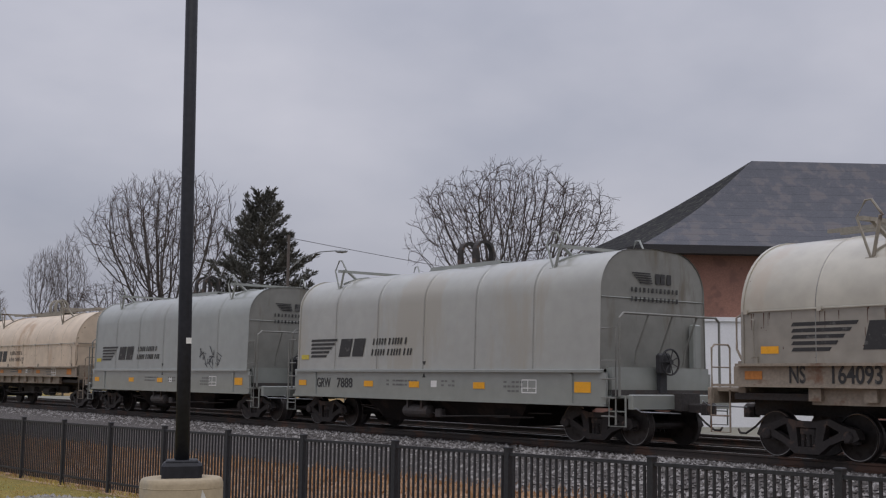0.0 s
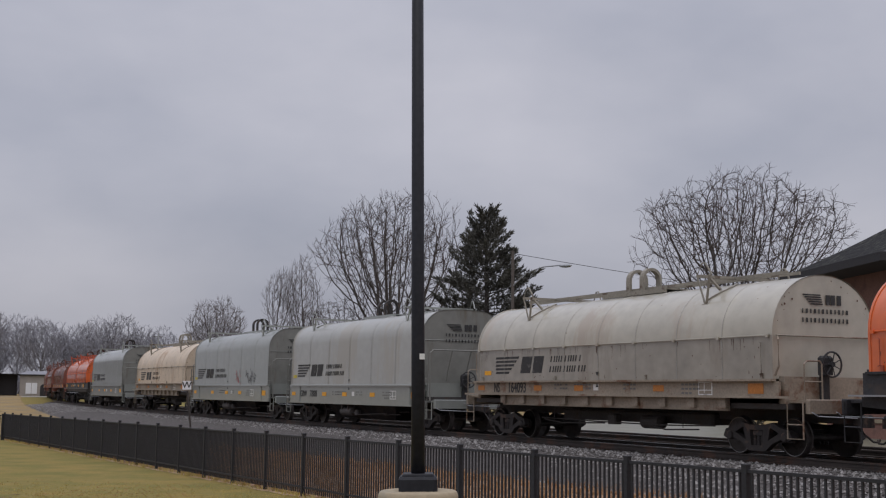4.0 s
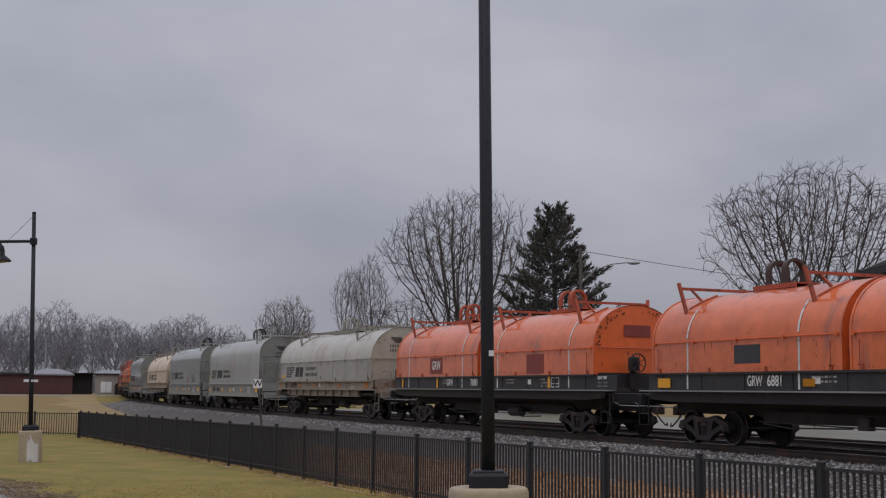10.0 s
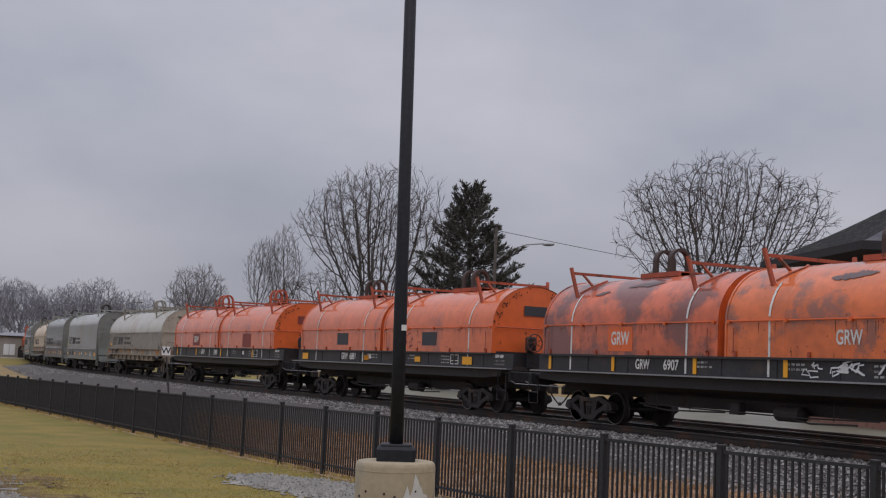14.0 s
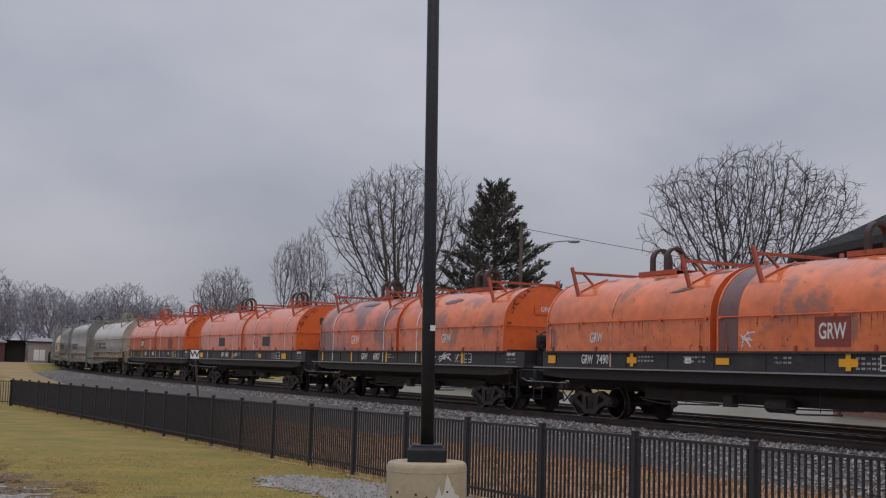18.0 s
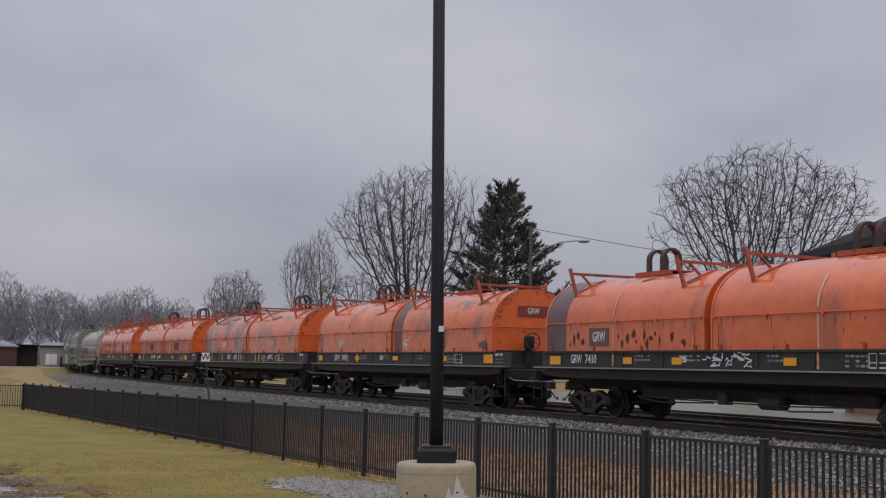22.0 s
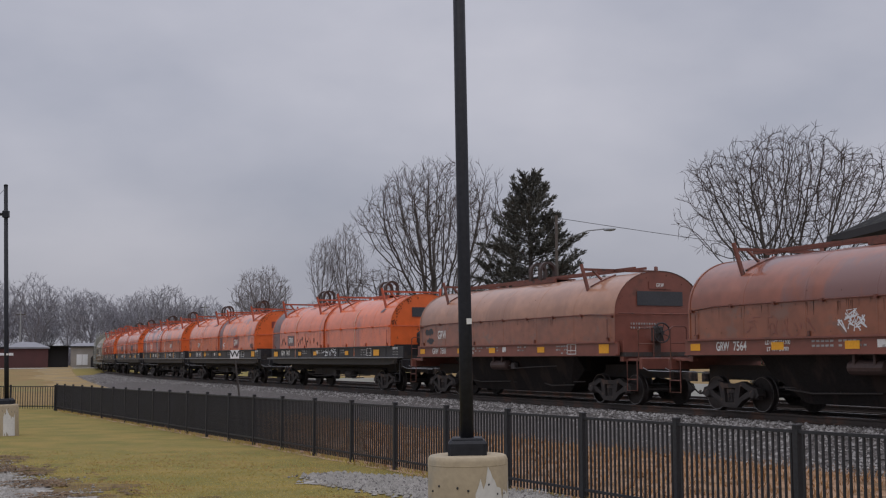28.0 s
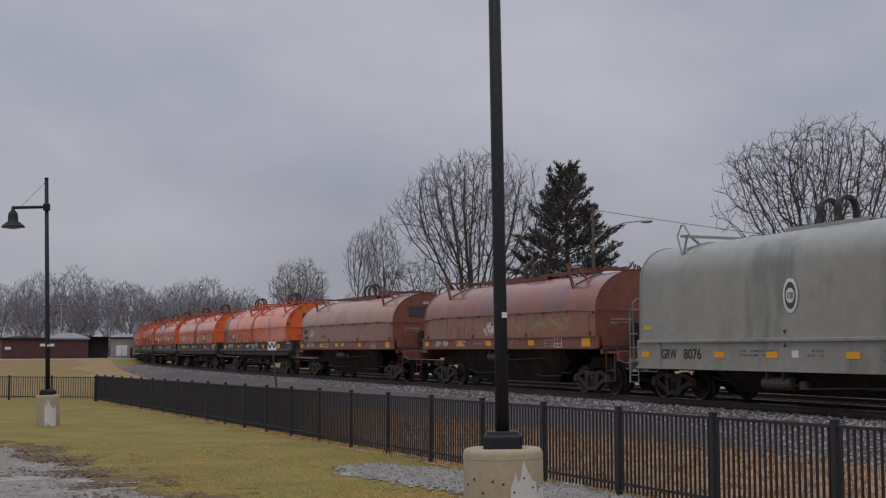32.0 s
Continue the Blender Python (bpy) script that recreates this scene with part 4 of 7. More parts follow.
    # brake wheel with its housing at the rear end
    e = half + (gap * 0.30 if style != "grey" else 0.62)
    bz = {"grey": 1.75, "orange": 2.14, "tan": 2.0, "brown": 1.98}[style]
    by = 0.10 if style == "grey" else 0.35
    bm = bmesh.new()
    xw = -(half + 0.42)
    box(bm, xw + 0.16, by, bz - 0.02, 0.20, 0.34, 0.42, chamfer=0.05)
    box(bm, xw + 0.20, by, bz - 0.45, 0.10, 0.20, 0.6)
    tube(bm, [(xw + 0.1, by, bz), (xw, by, bz)], 0.03, 8)
    tube(bm, [(xw + 0.2, by + 0.05, bz - 0.2), (xw + 0.2, by + 0.05, 0.9)], 0.02, 5)
    housing = part("brake_housing", bm, M_BLACK if style != "brown" else M_UNDER, car)
    share("brake_wheel", PIECE["wheel_rust" if spec.get("rusty_wheel") else "wheel_black"], housing, Matrix.Translation((xw - 0.02, by - 0.02, bz)))
    # seam rail round the hood
    if style != "grey":
        z = {"orange": 2.58, "tan": 2.62, "brown": 2.52}[style]
        for a, b in spans:
            for sg in (1, -1):
                bm = bmesh.new()
                n = 5 if spec.get("pair") else 9
                dip = lambda x: z - (0.07 if (style == "brown" and (x < a + 0.5 or x > b - 0.5)) else 0)
                tube(bm, [(x, sg * 1.488, dip(x)) for x in np.linspace(a + 0.06, b - 0.06, 13)], 0.017, 5)
                for x in np.linspace(a + 0.12, b - 0.12, n):
                    box(bm, x, sg * 1.492, dip(x) - 0.01, 0.07, 0.05, 0.075)
                part("seam_rail", bm, M_ORANGE_END if style == "orange" else M_TAN if style == "tan" else trim, car)
            for x in (a - 0.035, b + 0.035):
                if abs(x) > 1:
                    bm = bmesh.new()
                    tube(bm, [(x, 1.40, z), (x, -1.40, z)], 0.016, 5)
                    part("end_seam", bm, trim, car)
        # lower clamps along the hood's edge
        for a, b in spans:
            for x in np.linspace(a + 0.3, b - 0.3, 4):
                bm = bmesh.new()
                box(bm, x, 1.478, low + 0.06, 0.06, 0.03, 0.12)
                part("clamp", bm, trim, car)
        for a, b in spans:
            for x in (a + 0.28, b - 0.28):
                bm = bmesh.new()
                tube(bm, [(x + 0.05, 1.50, z - 0.14), (x, 1.51, z - 0.16), (x, 1.51, low + 0.12), (x + 0.06, 1.50, low + 0.10)], 0.013, 5)
                part("lock_rod", bm, trim, car)
    # roof gear
    crown = surface_z(style, 0)
    hoops = hoop_mesh(spec.get("hoop", trim))
    for a, b in spans:
        mid = (a + b) / 2
        for dx in (-0.26, 0.26):
            share("lifting_hoop", hoops, car, Matrix.Translation((mid + dx, 0, crown)))
        bm = bmesh.new()
        wide = 0.9 if spec.get("pair") else 1.6
        for y in (-0.34, 0.34):
            box(bm, mid, y, crown + 0.04, wide * 1.5, 0.08, 0.12)
        box(bm, mid, 0, crown + 0.09, wide * 1.4, 0.62, 0.03)
        part("lifting_seat", bm, trim, car)
        if style in ("brown", "tan"):
            bm = bmesh.new()
            for y in (-0.18, 0.18):
                box(bm, mid, y, crown + 0.15, (b - a) * (0.80 if spec.get("pair") else 0.86), 0.06, 0.07)
            part("roof_beam", bm, trim, car)
        offs = 0.34 if spec.get("pair") else 0.305 if style == "tan" else 0.36
        for sgn in (1, -1):
            bracket(car, style, mid + sgn * (b - a) * offs, trim, 0.16 if style != "grey" else 0.05)
    markings(car, spec)
    flakes(car, spec)
    end_writing(car, spec)
    wide = 1.10 if style == "grey" else 1.03
    # from the drawing's length and width to the true ones; wheels, couplers, hoops and the brake keep their shape
    for o in car.children:
        kind = o.name.split(".")[0]
        if kind in ("truck", "wheelset"):
            continue
        if kind in ("coupler", "air_hose", "brake_housing", "lifting_hoop"):
            o.matrix_basis.translation.x *= LONG
            if kind == "brake_housing":
                o.matrix_basis.translation.x = -(LONG - 1) * (half + 0.42)
            o.matrix_basis = o.matrix_basis.copy()
        else:
            o.matrix_basis = Matrix.Diagonal((LONG, wide, 1, 1)) @ o.matrix_basis
    return car


def word_bars(bm, x, y, z, letters, w, h, pitch, slant=0.0):
    """Writing that is drawn as plain blocks: a row of them along the car."""
    for k in range(letters):
        for side in (-0.34, 0.34) if k % 3 else (-0.1,):
            plate(bm, x - pitch * k + w * side, y, z, w * 0.30, h, slant)


def markings(car, spec):
    style, half = spec["style"], spec["length"] / 2
    L = spec["length"]
    rnd = random.Random(spec["seed"])
    ink = M_INK if style in ("grey", "tan") else M_WHITE
    ys = {"grey": 1.47, "orange": 1.476, "tan": 1.492, "brown": 1.491}[style]
    yh = {"grey": 1.472, "orange": 1.462, "tan": 1.462, "brown": 1.462}[style]
    zs = {"grey": 1.20, "orange": 1.57, "tan": 1.47, "brown": 1.55}[style]
    num = spec.get("number")
    nx = {"grey": half - 2.15, "orange": spec.get("nx", half - 2.3), "tan": half - 2.1, "brown": half - 1.75}[style]
    near_number = lambda x: bool(num) and -0.80 < x - nx < 1.45
    # reflectors
    spots = []
    if spec.get("spots"):
        spots = [(x, 1.493, zs, w, h) for x, w, h in spec["spots"]]
    elif style == "orange" and spec.get("tall_reflectors"):
        spots = [(x, 1.493, zs, 0.11, 0.36) for x in (half - 0.6, half - 4.4, -half + 5.6, -half + 1.4)]
    elif style == "orange":
        spots = [(x, 1.493, zs - 0.03, w, 0.17 if w < 0.4 else 0.24) for x, w in ((half - 0.5, 0.5), (half - 3.6, 0.34), (1.0, 0.34), (-half + 4.0, 0.34), (-half + 1.2, 0.5))]
    else:
        hh = 0.15 if style != "brown" else 0.17
        spots = [(x, ys + 0.004, zs, w, hh if w < 0.4 else hh * 1.5) for x, w in ((half - 0.25, 0.34), (half - 2.9, 0.36), (half - 4.9, 0.36), (-half + 3.4, 0.36), (-half + 0.45, 0.42))]
    for q in spots:
        if near_number(q[0]) and not spec.get("spots"):
            q = (nx - 1.0,) + q[1:]
        bm = bmesh.new()
        plate(bm, *q)
        if q[0] in spec.get("crosses", ()):
            plate(bm, q[0], q[1] + 0.001, q[2] + 0.01, 0.12, 0.34)
        part("reflector", bm, M_YELLOW if style != "tan" else M_TANSILL_Y, car, "amber reflective strip")
    # number and its initials
    if num:
        size = {"grey": 0.36, "orange": 0.34, "tan": 0.42, "brown": 0.30}[style]
        text_part("car_number", num, size, car, nx, ys + 0.006 if style != "orange" else 1.4925, zs, ink, 0.95 if style == "grey" else 0.72)
        lead = spec.get("lead", size * (0.28 * len(num) + (1.45 if style == "grey" else 0.75)))
        wide = 0.72 if style == "grey" else 0.60
        text_part("car_mark", "NS" if style == "tan" else "GRW", size, car, nx + lead, ys + 0.006 if style != "orange" else 1.4925, zs, ink, wide)
    # load limit and light weight
    if spec.get("limits"):
        x, load, light = spec["limits"]
        text_part("load_limit", "LD LMT %d" % load, 0.13, car, x, ys + 0.006, zs + 0.075, ink, 0.85)
        text_part("light_weight", "LT WT %d" % light, 0.13, car, x, ys + 0.006, zs - 0.075, ink, 0.85)
    # capacity data and other small writing
    bm = bmesh.new()
    for x0, rows_, cols in ((half - 3.9, 2, 5), (0.9, 2, 6), (-half + 2.6, 3, 5), (-half + 4.6, 2, 4)):
        for r in range(rows_):
            for c in range(cols):
                if rnd.random() < 0.85 and not near_number(x0 - c * 0.12):
                    plate(bm, x0 - c * 0.12, (ys if style != "orange" else 1.476), zs + 0.09 - r * 0.10, 0.085, 0.045)
    tagged(part("stencilled_data", bm, M_FADED if style in ("orange", "brown") else M_INK_SOFT, car), kind="stuff")
    # inspection panel
    bm = bmesh.new()
    px = -half + 1.9
    yy = (ys if style != "orange" else 1.476)
    for dx, dz, w, h in ((0, 0.14, 0.42, 0.025), (0, -0.14, 0.42, 0.025), (0.2, 0, 0.025, 0.28), (-0.2, 0, 0.025, 0.28), (0.03, 0.02, 0.02, 0.24), (0, -0.04, 0.4, 0.02)):
        plate(bm, px + dx, yy, zs + dz, w, h)
    part("inspection_panel", bm, M_WHITE, car)
    bm = bmesh.new()
    plate(bm, half - 5.6 if not near_number(half - 5.6) else -half + 3.3, yy, zs + 0.02, 0.2, 0.16)
    part("placard", bm, M_WHITE, car)
    if style in ("grey", "tan") and spec.get("emblem"):
        z = 2.16 if style == "grey" else 2.14
        x = half - (0.65 if style == "grey" else 1.0)
        e = 1.18
        bm = bmesh.new()
        for k in range(5):
            w = (0.98 - 0.10 * k) * e
            plate(bm, x - w / 2, yh, z + 0.22 - 0.11 * k, w, 0.065, -0.04)
        part("emblem_stripes", bm, M_INK, car)
        bm = bmesh.new()
        x2 = x - 1.05 * e
        for p, q, w in ((0.02, -0.08, 0.40), (-0.46, -0.56, 0.38)):
            extrude(bm, [(x2 + p * e, z - 0.24), (x2 + q * e, z + 0.24), (x2 + (q - w) * e, z + 0.24), (x2 + (p - w) * e, z - 0.24)], yh + 0.001, yh + 0.005)
        part("emblem_monogram", bm, M_INK, car)
        bm = bmesh.new()
        x3 = x2 - 1.22 * e
        word_bars(bm, x3, yh, z + 0.14, 7, 0.13 * e, 0.17, 0.175 * e, -0.04)
        word_bars(bm, x3 + 0.05, yh, z - 0.14, 8, 0.13 * e, 0.17, 0.175 * e, -0.04)
        tagged(part("company_name", bm, M_INK, car), kind="stuff")
        # the same emblem, smaller, on the rear end
        bm = bmesh.new()
        xe = -half - 0.0
        zo = 3.55 if style == "grey" else 3.44
        for k in range(5):
            box(bm, xe - 0.003, 0.36 - 0.035 * k, zo + 0.10 - 0.05 * k, 0.006, 0.50 - 0.04 * k, 0.03)
        for dy in (-0.10, -0.24, -0.42):
            box(bm, xe - 0.003, dy, zo, 0.006, 0.12, 0.22)
        for r in range(2):
            for c in range(12):
                box(bm, xe - 0.002, 0.62 - 0.115 * c, zo - 0.26 - 0.20 * r, 0.004, 0.034 + 0.02 * (c * 3 % 2), 0.10)
        tagged(part("end_emblem", bm, M_INK, car), kind="stuff")
    if spec.get("seal"):
        bm = bmesh.new()
        x, z = -0.2, 2.55
        extrude(bm, [(x + 0.22 * math.cos(a), z + 0.40 * math.sin(a)) for a in np.linspace(0, 2 * math.pi, 29)[:-1]], yh, yh + 0.004)
        part("oval_seal", bm, M_WHITE, car, "white oval emblem")
        bm = bmesh.new()
        extrude(bm, [(x + 0.17 * math.cos(a), z + 0.31 * math.sin(a)) for a in np.linspace(0, 2 * math.pi, 29)[:-1]], yh + 0.004, yh + 0.007)
        part("seal_ring", bm, M_SEAL, car)
        bm = bmesh.new()
        extrude(bm, [(x + 0.13 * math.cos(a), z + 0.17 * math.sin(a)) for a in np.linspace(0, 2 * math.pi, 25)[:-1]], yh + 0.007, yh + 0.010)
        part("seal_centre", bm, M_WHITE, car)
        bm = bmesh.new()
        word_bars(bm, x + 0.08, yh + 0.0095, z, 3, 0.055, 0.15, 0.075)
        part("seal_blocks", bm, M_INK, car)
    if style in ("grey", "tan"):
        bm = bmesh.new()
        for z, sg in ((1.72, -1), (1.43, 1)) if style == "grey" else ((1.84, -1), (1.55, 1)):
            extrude(bm, [(0.0, z + 0.055 * sg), (0.055, z - 0.055 * sg), (-0.055, z - 0.055 * sg)], ys + 0.001, ys + 0.006)
        part("centre_marks", bm, M_INK, car)
        bm = bmesh.new()
        plate(bm, half - (0.35 if style == "grey" else 0.55), yh, 1.92, 0.34, 0.13)
        part("notice", bm, M_YELLOW_DULL if style == "grey" else M_YELLOW, car)
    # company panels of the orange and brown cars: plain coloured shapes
    for x, z, w, h, ground, front in spec.get("panels", ()):
        if ground:
            bm = bmesh.new()
            plate(bm, x, yh, z, w, h)
            part("panel", bm, ground, car)
        if front:
            text_part("panel_mark", "GRW", h * 0.74, car, x, yh + 0.007, z, front, 0.60)
    for sx, z, w, h, ground, front in spec.get("end_panels", ()):
        xe = sx * (half + 0.0)
        bm = bmesh.new()
        box(bm, xe + sx * 0.003, 0, z, 0.006, w, h)
        part("end_panel", bm, ground, car)
        if front:
            mark = text_part("panel_mark", "GRW", h * 0.78, car, 0, 0, 0, front)
            mark.matrix_basis = Matrix(((0, 0, -1, xe - 0.010), (-0.68, 0, 0, 0), (0, 1, 0, z), (0, 0, 0, 1)))
    # grime along the weld seams between the panels
    if style in ("grey", "tan") and not spec.get("seal"):
        count = 6 if style == "grey" else 8
        for k in range(1, count):
            x = -half + L * k / count + (0.05 if style == "grey" else 0.0)
            bm = bmesh.new()
            loft(bm, style, [x - 0.008, x + 0.008], [0.008, 0.008])
            part("panel_seam", bm, M_GREY_SEAM, car, "", True)
    # bands of another paint round a hood
    for xa, xb, m_ in spec.get("bands", ()):
        bm = bmesh.new()
        loft(bm, style, [xa, xb], [0.005, 0.005])
        part("paint_band", bm, m_, car, "dark unpainted panel of the hood", True)
    # white tie-down stripes
    if spec.get("stripes"):
        for x in spec["stripes"]:
            bm = bmesh.new()
            plate(bm, x, yh, 2.19, 0.055, 0.76)
            plate(bm, x, 1.476, 1.57, 0.055, 0.36)
            loops = []
            for k in range(5):
                a = radians(4 + 9 * k)
                y, z = 1.468 * math.cos(a) ** 0.92, 2.58 + 1.285 * math.sin(a)
                loops.append([bm.verts.new((x - 0.0275, y + 0.006, z)), bm.verts.new((x + 0.0275, y + 0.006, z))])
            bridge(bm, loops, False)
            part("white_stripe", bm, M_FAINT if spec.get("faint") else M_WHITE, car)
    # rust chips and runs on the hood's side
    if style in ("orange", "brown", "tan"):
        bm = bmesh.new()
        zl, zt = hood_profile(style)[0][1] + 0.05, hood_profile(style)[1][1]
        for _ in range(110 if style == "orange" else 40):
            cx, cz = rnd.uniform(-half + 0.1, half - 0.1), zl + (zt - zl) * rnd.random() ** 1.4
            if rnd.random() < 0.25:
                cz = zl + rnd.uniform(-0.02, 0.1)
            w, h = rnd.uniform(0.006, 0.018), rnd.uniform(0.008, 0.03)
            if rnd.random() < 0.22:
                h *= rnd.uniform(2, 4)
                w *= 0.6
            o = [(cx + w * math.cos(a) * rnd.uniform(0.6, 1.2), min(zt, cz + h * math.sin(a) * rnd.uniform(0.6, 1.2))) for a in np.linspace(0, 2 * math.pi, 7)[:-1]]
            f = [bm.verts.new((px, yh + 0.0015, pz)) for px, pz in o]
            bm.faces.new(f)
        for _ in range(60 if style == "orange" else 12):
            cx, a = rnd.uniform(-half + 0.1, half - 0.1), radians(rnd.uniform(2, 70) ** 1.0)
            zt2 = surface_z(style, 0)
            w, h = rnd.uniform(0.006, 0.022), rnd.uniform(0.004, 0.014)
            ring_ = []
            for t in np.linspace(0, 2 * math.pi, 7)[:-1]:
                aa = a + h * math.sin(t) * rnd.uniform(0.6, 1.2)
                ring_.append(bm.verts.new((cx + w * math.cos(t) * rnd.uniform(0.6, 1.2), 1.468 * math.cos(aa) ** 0.92, zt + (zt2 + 0.006 - zt) * math.sin(aa))))
            bm.faces.new(ring_)
        # short dark runs under the seam
        for _ in range(46):
            cx, h, w = rnd.uniform(-half + 0.1, half - 0.1), rnd.uniform(0.05, 0.30), rnd.uniform(0.004, 0.010)
            z9 = zt - rnd.uniform(0.02, 0.06)
            bm.faces.new([bm.verts.new(p) for p in ((cx - w, yh + 0.0015, z9), (cx + w, yh + 0.0015, z9), (cx + w * 0.4, yh + 0.0015, z9 - h), (cx - w * 0.3, yh + 0.0015, z9 - h))])
        tagged(part("rust_chips", bm, M_CHIP, car, "scattered rust chips"), kind="stuff")
        # flaked edge of the rear end plate
        bm = bmesh.new()
        for _ in range(110 if style == "orange" else 14):
            a = radians(min(176, max(4, rnd.choice((14, 38, 60, 118, 140, 168)) + rnd.gauss(0, 11))))
            k = rnd.uniform(0.86, 0.995)
            cy, cz = 1.44 * k * math.cos(a), zt + (surface_z(style, 0) - zt) * k * math.sin(a)
            r = rnd.uniform(0.008, 0.034)
            ring_ = [bm.verts.new((-half - 0.0025, cy + r * math.cos(t) * rnd.uniform(0.5, 1.3), cz + r * math.sin(t) * rnd.uniform(0.5, 1.3))) for t in np.linspace(0, 2 * math.pi, 7)[:-1]]
            bm.faces.new(ring_)
        tagged(part("flaked_rim", bm, M_CHIP, car, "flaked paint along the end's rim"), kind="stuff")
    # bare and burnt patches, scrawls
    for x, z, w, h, m_, n in spec.get("scrawls", ()):
        bm = bmesh.new()
        for k in range(n):
            x0, z0 = x + rnd.uniform(-w, w) / 2, z + rnd.uniform(-h, h) / 2
            pts = [(x0 + rnd.uniform(-0.16, 0.16), yh + 0.004, z0 + rnd.uniform(-h, h) * 0.45) for _ in range(4)]
            tube(bm, pts, 0.016, 4)
        ob = tagged(part("scrawl", bm, m_, car, "spray-painted scrawl"), kind="stuff")
        ob.matrix_basis = Matrix.Translation((0, yh * 0.94 + (0.035 if z < 1.75 else 0.0), 0)) @ Matrix.Diagonal((1, 0.06, 1, 1))
    for x, z, w, h, m_ in spec.get("patches", ()):
        bm = bmesh.new()
        k = max(5, int(w / 0.055))
        top, low_ = [], []
        for i in range(k + 1):
            f = i / k
            env = math.sin(math.pi * min(1, max(0, f))) ** 0.5
            top.append((x + w / 2 - w * f, min(2.56, z + h * env * rnd.uniform(0.15, 0.5))))
            low_.append((x + w / 2 - w * f, z - h * env * rnd.uniform(0.1, 0.5)))
        loops = [[bm.verts.new((p[0], yh + 0.003, p[1])) for p in top], [bm.verts.new((p[0], yh + 0.003, p[1])) for p in low_]]
        bridge(bm, loops, False)
        part("bare_patch", bm, m_, car, "bare patch where the paint has gone")


def flakes(car, spec):
    """Ragged bare spots on the curve of the hood: place along the car, degrees up the curve, width, degrees high."""
    style = spec["style"]
    rnd = random.Random(spec["seed"] + 50)
    zt, crown = hood_profile(style)[1][1], surface_z(style, 0)
    for x, up, w, tall, m_ in spec.get("flakes", ()):
        bm = bmesh.new()
        k = max(8, int(w / 0.05))
        loops = [[], [], []]
        for i in range(k + 1):
            f = i / k
            swell = math.sin(math.pi * min(0.97, max(0.03, f))) ** 0.6
            a1, a0 = tall * swell * rnd.uniform(0.25, 0.62), -tall * swell * rnd.uniform(0.25, 0.62)
            for row, a in zip(loops, (a1, (a1 + a0) / 2, a0)):
                t = radians(up + a + 5 * (f - 0.5))
                row.append(bm.verts.new((x + w * (0.5 - f), 1.474 * math.cos(t) ** 0.92, zt + (crown + 0.010 - zt) * math.sin(t))))
        bridge(bm, loops, False)
        part("bare_patch", bm, m_, car, "bare patch where the paint has gone")


def end_writing(car, spec):
    """Small writing on the sill beyond the hood, at the brake end."""
    half, num = spec["length"] / 2, spec.get("number")
    if spec["style"] == "brown":
        bm = bmesh.new()
        for row in range(2):
            for k in range(11):
                box(bm, -half - 0.002, 0.95 - 0.085 * k, 2.24 - 0.11 * row, 0.004, 0.030 + 0.022 * (k % 2), 0.055)
        tagged(part("end_stencil", bm, M_FADED, car), kind="stuff")
    if spec["style"] != "orange" or not num:
        return
    text_part("end_mark", "GRW " + num, 0.13, car, -half - 0.42, 1.4925, 1.69, M_WHITE, 0.7)
    bm = bmesh.new()
    for r_ in range(2):
        word_bars(bm, -half - 0.18, 1.476, 1.56 - 0.10 * r_, 6, 0.055, 0.045, 0.085)
    tagged(part("stencilled_data", bm, M_FADED, car), kind="stuff")


M_DULLMAROON = mat("dull_maroon_primer", (0.135, 0.062, 0.058), 0.5, var=0.2, second=(0.09, 0.05, 0.05), amount=0.3, patch=1.5, bump=0.05, coat=0.3)
M_FLAKE = mat("purplish_grey_undercoat", (0.125, 0.085, 0.085), 0.5, var=0.25, scale=8, second=(0.30, 0.10, 0.06), amount=0.2, patch=6.0, bump=0.05)
M_FAINT = mat("worn_white_stripe", (0.62, 0.34, 0.24), 0.5, var=0.2, second=(0.60, 0.16, 0.05), amount=0.35, patch=4.0, bump=0.0)
M_CHIP = mat("rust_chip", (0.085, 0.035, 0.02), 0.8, var=0.4, bump=0.1)
M_TANSILL_Y = mat("dirty_reflector", (0.45, 0.17, 0.035), 0.6, var=0.25, bump=0.0)
M_YELLOW_DULL = mat("dull_yellow_notice", (0.52, 0.42, 0.06), 0.6, var=0.2, bump=0.0)
M_INK_SOFT = mat("faint_stencil", (0.13, 0.13, 0.125), 0.6, var=0.2, bump=0.0)
M_SEAL = mat("dark_green_ring", (0.05, 0.07, 0.06), 0.6, var=0.1, bump=0.0)
ORANGE_T = mat("orange_steel", (0.36, 0.07, 0.032), 0.55, var=0.25, second=RUST, amount=0.3, patch=3.0, bump=0.1)
M_HOOP = mat("dark_rusty_steel", (0.050, 0.029, 0.025), 0.6, var=0.3, bump=0.1)
M_HOOP_DARK = mat("sooty_steel", (0.05, 0.032, 0.028), 0.6, var=0.3, bump=0.1)
BROWN_T = mat("brown_steel", (0.15, 0.05, 0.035), 0.6, var=0.3, second=(0.06, 0.035, 0.03), amount=0.3, patch=3.0, bump=0.1)


def orange(s, number, seed, **more):
    d = dict(style="orange", s=s, length=12.8, gap=2.4, trucks=5.0, body=M_ORANGE, end=M_ORANGE_END, sill=M_BLACK, trim=ORANGE_T, hoop=M_HOOP, pair=True, number=number, seed=seed,
             label="orange coil car with two rounded hoods and black sills, weathered")
    d.update(more)
    return d


